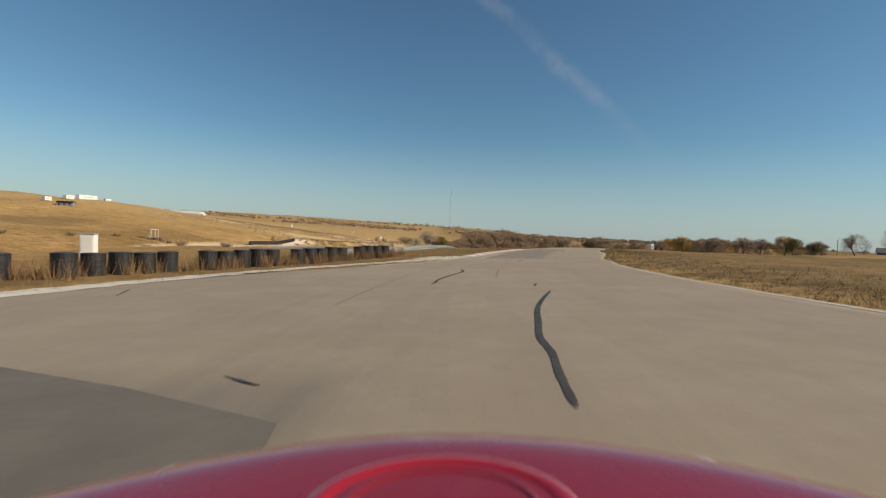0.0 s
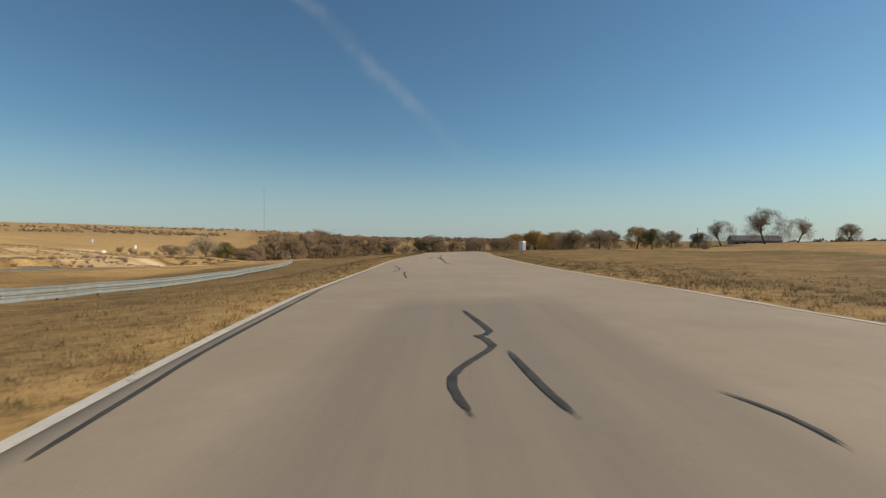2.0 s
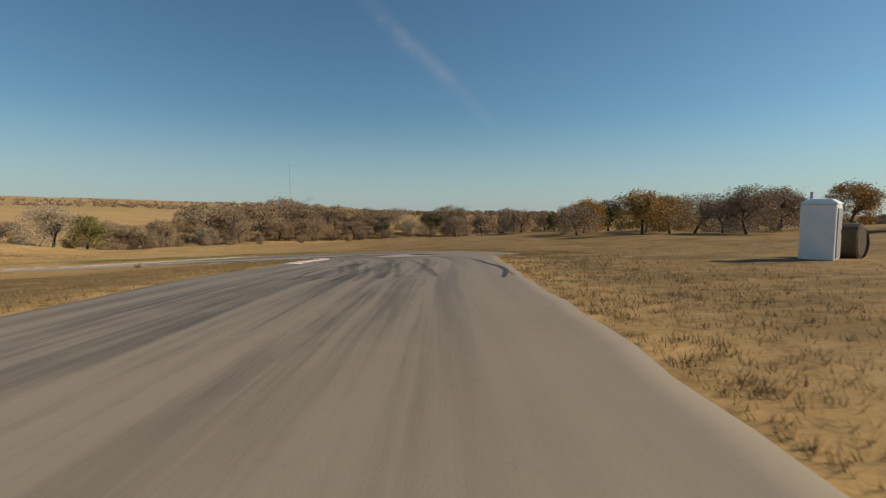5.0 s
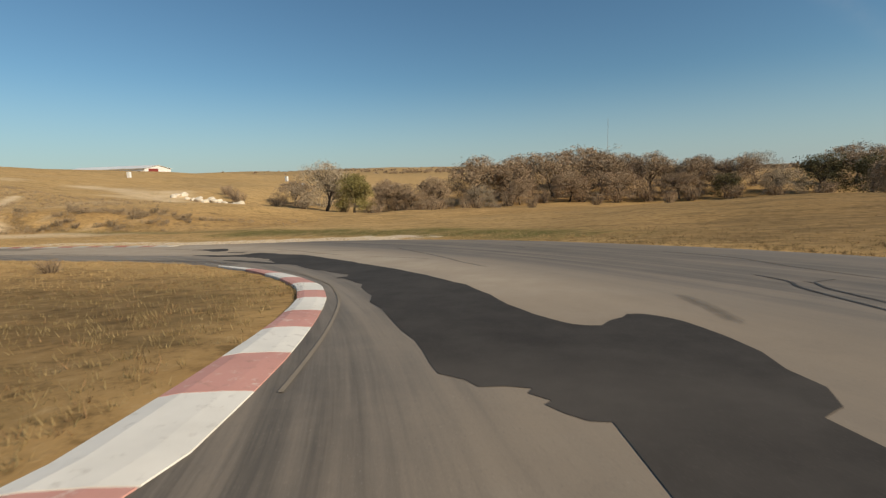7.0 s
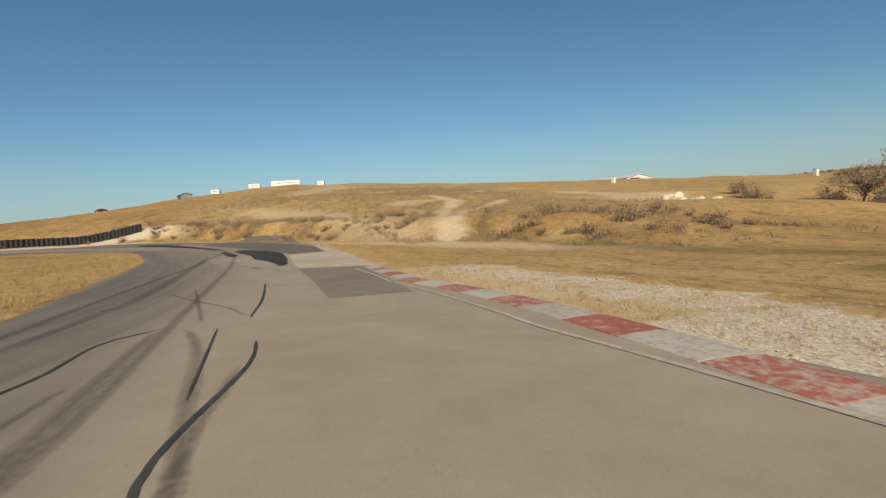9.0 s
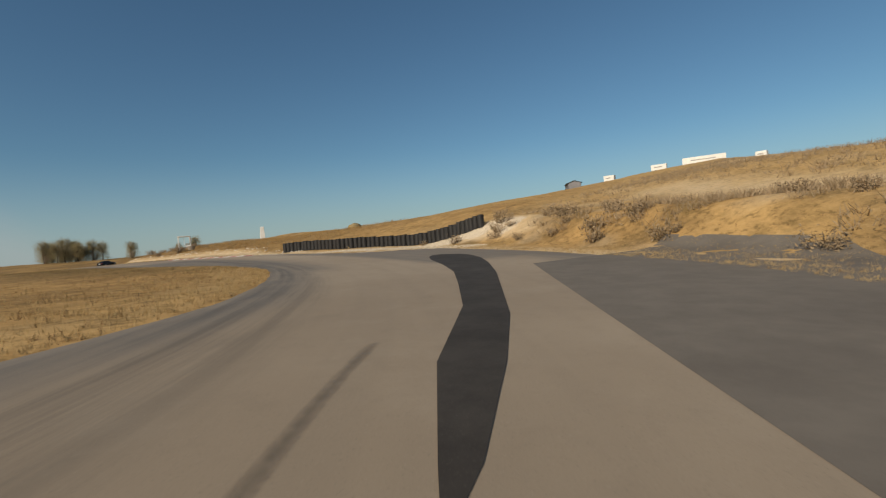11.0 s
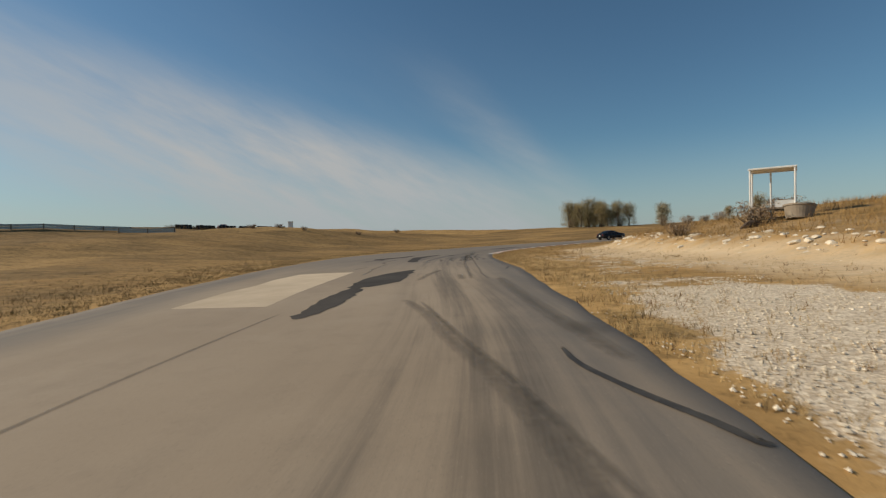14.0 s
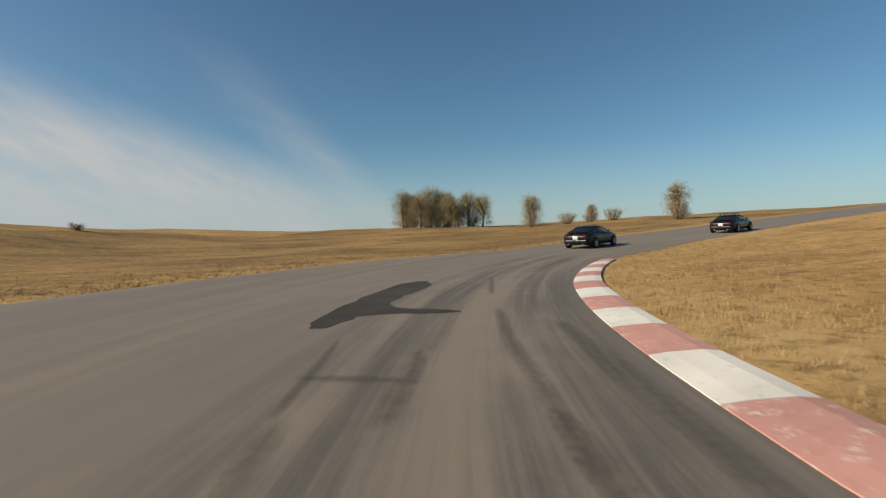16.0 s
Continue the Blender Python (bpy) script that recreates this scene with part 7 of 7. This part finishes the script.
house = gable("house", 17, 9, 2.7, 4.6, TAN_WALL, GREY_ROOF, "low grey house with a dark shingle roof behind trees", "house", openings=6)
stand_on(house, 164, 171, -40, 1.3, 0.8)
barn = gable("barn", 33, 14, 3.4, 5.4, WHITE, WHITE, "long white barn with a red door on the plain", "barn", WHITE, 7)
stand_on(barn, -219, 384, 12, 0.2)
part("barn_door", box(bmesh.new(), (0.1, 5.0, 3.2), pose(16.55, -2.5, 0.1), 0.02), RED_WALL, barn, "dark red sliding door")
barn.scale = (1.5, 1.5, 0.95)
shed = gable("shed", 9, 6, 2.6, 3.6, TAN_WALL, DARK, "small hut with a dark roof on the plain", "shed", None, 3)
stand_on(shed, -136.1, 173.3, 20, 0.3, 0.52)


def trailer(length, tall, label):
    """A box trailer: body, roof edge, door, wheels and hitch."""
    ob = thing("trailer", label, "trailer", "white trailers on the hill")
    part("box_body", box(bmesh.new(), (length, 2.5, tall - 0.7), pose(0, 0, 0.7), 0.06), WHITE, ob)
    part("skirt", box(bmesh.new(), (length - 0.6, 2.3, 0.3), pose(0, 0, 0.42)), GREY_BAR, ob)
    part("band", box(bmesh.new(), (length * 0.6, 0.03, 0.35), pose(0, -1.265, tall * 0.6)), GREY_BAR, ob)
    part("door", box(bmesh.new(), (0.9, 0.04, 1.9), pose(length * 0.3, -1.27, 0.8), 0.01), WHITE, ob)
    for x in (-length * 0.2, -length * 0.2 + 1.1):
        for s in (-1, 1):
            part("wheel", lathe(bmesh.new(), [(0.28, -0.12), (0.42, -0.12), (0.42, 0.12), (0.28, 0.12)], 20, pose(x, s * 1.15, 0.42, 90)), RUBBER, ob)
    part("hitch", tube(bmesh.new(), (length / 2, 0, 0.55), (length / 2 + 1.4, 0, 0.5), 0.07), GREY_BAR, ob)
    return ob


stand_on(trailer(15, 3.6, "long white box trailer parked on the hilltop"), -150.3, 202.5, 86, 0.6, 0.63)
for x, y, turn, length in ((-150.1, 192.4, 84, 5.5), (-150.0, 214.4, 70, 3.5), (-149.0, 180.4, 80, 4.0)):
    stand_on(trailer(length, 2.9, "small white box trailer parked on the hilltop"), x, y, turn, 0.5, 0.66)


def canopy():
    """Open steel stand: flat roof on thin posts over a low white panel."""
    ob = thing("flag_stand", "white steel stand with a flat canopy roof on the bank", "stand")
    part("roof", box(bmesh.new(), (2.0, 1.7, 0.09), pose(0, 0, 2.5), 0.02), WHITE, ob)
    part("fascia", box(bmesh.new(), (2.04, 0.04, 0.14), pose(0, -0.87, 2.46), 0.008), WHITE, ob)
    for x, y in ((-0.92, -0.78), (0.92, -0.78), (-0.92, 0.78), (0.92, 0.78), (0.1, -0.78)):
        part("post", tube(bmesh.new(), (x, y, -0.2), (x, y, 2.52), 0.045, sides=10), WHITE, ob)
    part("floor_deck", box(bmesh.new(), (1.9, 1.6, 0.1), pose(0, 0, 0.5), 0.01), POST, ob)
    part("panel", box(bmesh.new(), (0.9, 0.04, 0.55), pose(-0.5, -0.84, 0.45), 0.01), WHITE, ob)
    return ob


stand_on(canopy(), -70.9, 117.6, -40)
ring = thing("culvert_ring", "stained concrete culvert ring tipped on the bank", "culvert ring")
part("ring", lathe(bmesh.new(), [(0.80, 0.0), (0.84, 0.3), (0.95, 0.85), (1.02, 0.9), (1.02, 1.02), (0.86, 1.02), (0.74, 0.3), (0.7, 0.12)], 30), PIPE, ring, smooth_faces=False)
stand_on(ring, -71.1, 119.0, 0, 0.05, 0.66)
ring.rotation_euler = (radians(6), radians(-7), 0)
rock = boulder(97, "dark weathered rock on the grassy bank", "")
rock.data.materials.clear()
rock.data.materials.append(plain("dark_brown_rock", (0.085, 0.06, 0.045), 0.9, size=0.3, vary=0.5, bump=0.4))
stand_on(rock, -69.3, 118.3, 30, 0.2)
rock.scale = (1.7, 1.3, 1.1)

panel = thing("marker_tower", "tall white tapered board standing on the grassy hill", "marker board")
bm = bmesh.new()
low = [(-0.75, -0.5, -0.2), (0.75, -0.5, -0.2), (0.75, 0.5, -0.2), (-0.75, 0.5, -0.2)]
vs = [bm.verts.new(p) for p in low] + [bm.verts.new((x * 0.8, y * 0.6, 2.5)) for x, y, _ in low]
for k in range(4):
    bm.faces.new((vs[k], vs[(k + 1) % 4], vs[4 + (k + 1) % 4], vs[4 + k]))
bm.faces.new(vs[:4][::-1]), bm.faces.new(vs[4:])
bmesh.ops.bevel(bm, geom=bm.edges[:], offset=0.03, segments=2, affect="EDGES")
part("board", bm, WHITE, panel)
part("foot", box(bmesh.new(), (1.7, 1.2, 0.12), pose(0, 0, -0.02), 0.02), PIPE, panel)
stand_on(panel, -112.4, 92.1, 50, 0.0, 1.45)

dome = thing("hay_stack", "rounded stack of old straw on the hill", "hay stack")
bm = bmesh.new()
bmesh.ops.create_icosphere(bm, subdivisions=4, radius=1.0)
for v in bm.verts:
    n = noise.noise(v.co * 2.3) * 0.12 + noise.noise(v.co * 7) * 0.05
    v.co = Vector((v.co.x * 2.3, v.co.y * 2.0, max(v.co.z, -0.1) * 1.8)) * (1 + n)
part("straw", bm, HAY, dome, smooth_faces=True)
for k in range(3):
    part("binding", tube(bmesh.new(), (-1.2 + 1.2 * k, -1.7, 0.6), (-1.2 + 1.2 * k, 1.7, 0.6), 0.02), DARK, dome)
stand_on(dome, -125.7, 114, 0, 0.1)


def toilet():
    ob = thing("portable_toilet", "white portable toilet cabin in dry grass", "portable toilet")
    part("cabin", box(bmesh.new(), (1.1, 1.1, 2.1), Matrix(), 0.05), WHITE, ob)
    part("roof", lathe(bmesh.new(), [(0.80, 2.1), (0.78, 2.16), (0.5, 2.3), (0.1, 2.34)], 4, pose(0, 0, 0, 0, 0, 45)), WHITE, ob)
    door = part("door", box(bmesh.new(), (0.75, 0.04, 1.85), pose(0, -0.57, 0.1), 0.01), GREY_BAR, ob)
    part("handle", box(bmesh.new(), (0.04, 0.06, 0.16), pose(0.28, -0.6, 1.0), 0.01), DARK, door)
    part("vent_pipe", tube(bmesh.new(), (0.4, 0.4, 2.1), (0.4, 0.4, 2.6), 0.05), GREY_BAR, ob)
    return ob


stand_on(toilet(), 66.0, 152.0, 25)
bale = thing("hay_bale", "dark weathered round bale in dry grass", "hay bale", "bales by the toilet")
part("straw", lathe(bmesh.new(), [(0.6, -0.6), (0.72, -0.55), (0.75, 0.0), (0.72, 0.55), (0.6, 0.6)], 20, pose(0, 0, 0.72, 90)), plain("dark_straw", (0.09, 0.065, 0.04), 0.95, bump=0.4), bale)
stand_on(bale, 68.2, 152.6, 20)
placed(bale, 70.2, 153.8, 55)

box_white = thing("equipment_box", "small white equipment cabinet on the grassland", "cabinet", "white cabinets on the plain")
part("cabinet", box(bmesh.new(), (1.0, 0.8, 1.8), Matrix(), 0.04), WHITE, box_white)
part("lid", box(bmesh.new(), (1.1, 0.9, 0.08), pose(0, 0, 1.8), 0.02), GREY_BAR, box_white)
part("door", box(bmesh.new(), (0.8, 0.03, 1.4), pose(0, -0.41, 0.2), 0.01), WHITE, box_white)
stand_on(box_white, -28.0, 38.0, 15)
for x, y, turn in ((-40, 309, 30), (-62, 330, 0), (-92, 292, 20), (-20, 330, 40)):
    placed(box_white, x, y, turn, 0.05)

pole = thing("utility_pole", "slim wooden utility pole with a cross-arm", "utility pole")
part("pole", tube(bmesh.new(), (0, 0, -0.4), (0, 0, 6.0), 0.13, 0.09, 10), POST, pole)
part("cross_arm", box(bmesh.new(), (1.8, 0.1, 0.12), pose(0, 0, 5.5)), POST, pole)
stand_on(pole, 144.4, 175.6, 30)

mast = thing("radio_mast", "very tall thin lattice radio mast on the horizon", "radio mast")
for k in range(3):
    a = 2 * math.pi * k / 3
    part("leg", tube(bmesh.new(), (1.0 * math.cos(a), 1.0 * math.sin(a), -4), (0.8 * math.cos(a), 0.8 * math.sin(a), 160), 0.28, 0.22, 6), GREY_BAR, mast)
bm = bmesh.new()
for k in range(40):
    a, b = 2 * math.pi * k / 3, 2 * math.pi * (k + 1) / 3
    tube(bm, (0.95 * math.cos(a), 0.95 * math.sin(a), 4 * k), (0.95 * math.cos(b), 0.95 * math.sin(b), 4 * k + 4), 0.1, 0.1, 4)
part("bracing", bm, GREY_BAR, mast)
stand_on(mast, 25, 1920)


# ---- far woods ----
def far_woods():
    """Dark tree clumps along the far ridges and the horizon."""
    rng = np.random.default_rng(55)
    pts = []
    for a, r, wide, n in ((98, 900, 22, 420), (78, 800, 16, 460), (60, 620, 16, 420), (112, 1300, 16, 300), (-62, 520, 14, 260), (48, 480, 10, 300), (28, 420, 12, 260), (88, 1500, 25, 320)):
        t, rr = np.radians(a + rng.normal(0, wide * 0.5, n)), r * rng.uniform(0.85, 1.2, n)
        pts.append(np.stack([rr * np.cos(t), 110 + rr * np.sin(t)], 1))
    p = np.concatenate(pts)
    p = p[wave(p[:, 0], p[:, 1], 330, 5) > -0.15]
    z = land(p[:, 0], p[:, 1])[0]
    tall = rng.uniform(2.5, 6.0, len(p))
    k = 46
    c = np.repeat(np.column_stack([p, z]), k, 0)
    s = np.repeat(tall, k)[:, None]
    q = rng.normal(0, 1, (len(c), 3))
    q /= np.linalg.norm(q, axis=1, keepdims=True)
    c = c + q * s * rng.uniform(0.3, 1, (len(c), 1)) * (0.75, 0.75, 0.45) + np.column_stack([np.zeros((len(c), 2)), s[:, 0] * 0.5])
    return flakes("far_woods", c, 2.2, 0.6, rng, TWIGS)


tagged(new("far_woods", far_woods()), "distant line of leafless brown woods on the ridges", "woods", kind="stuff")
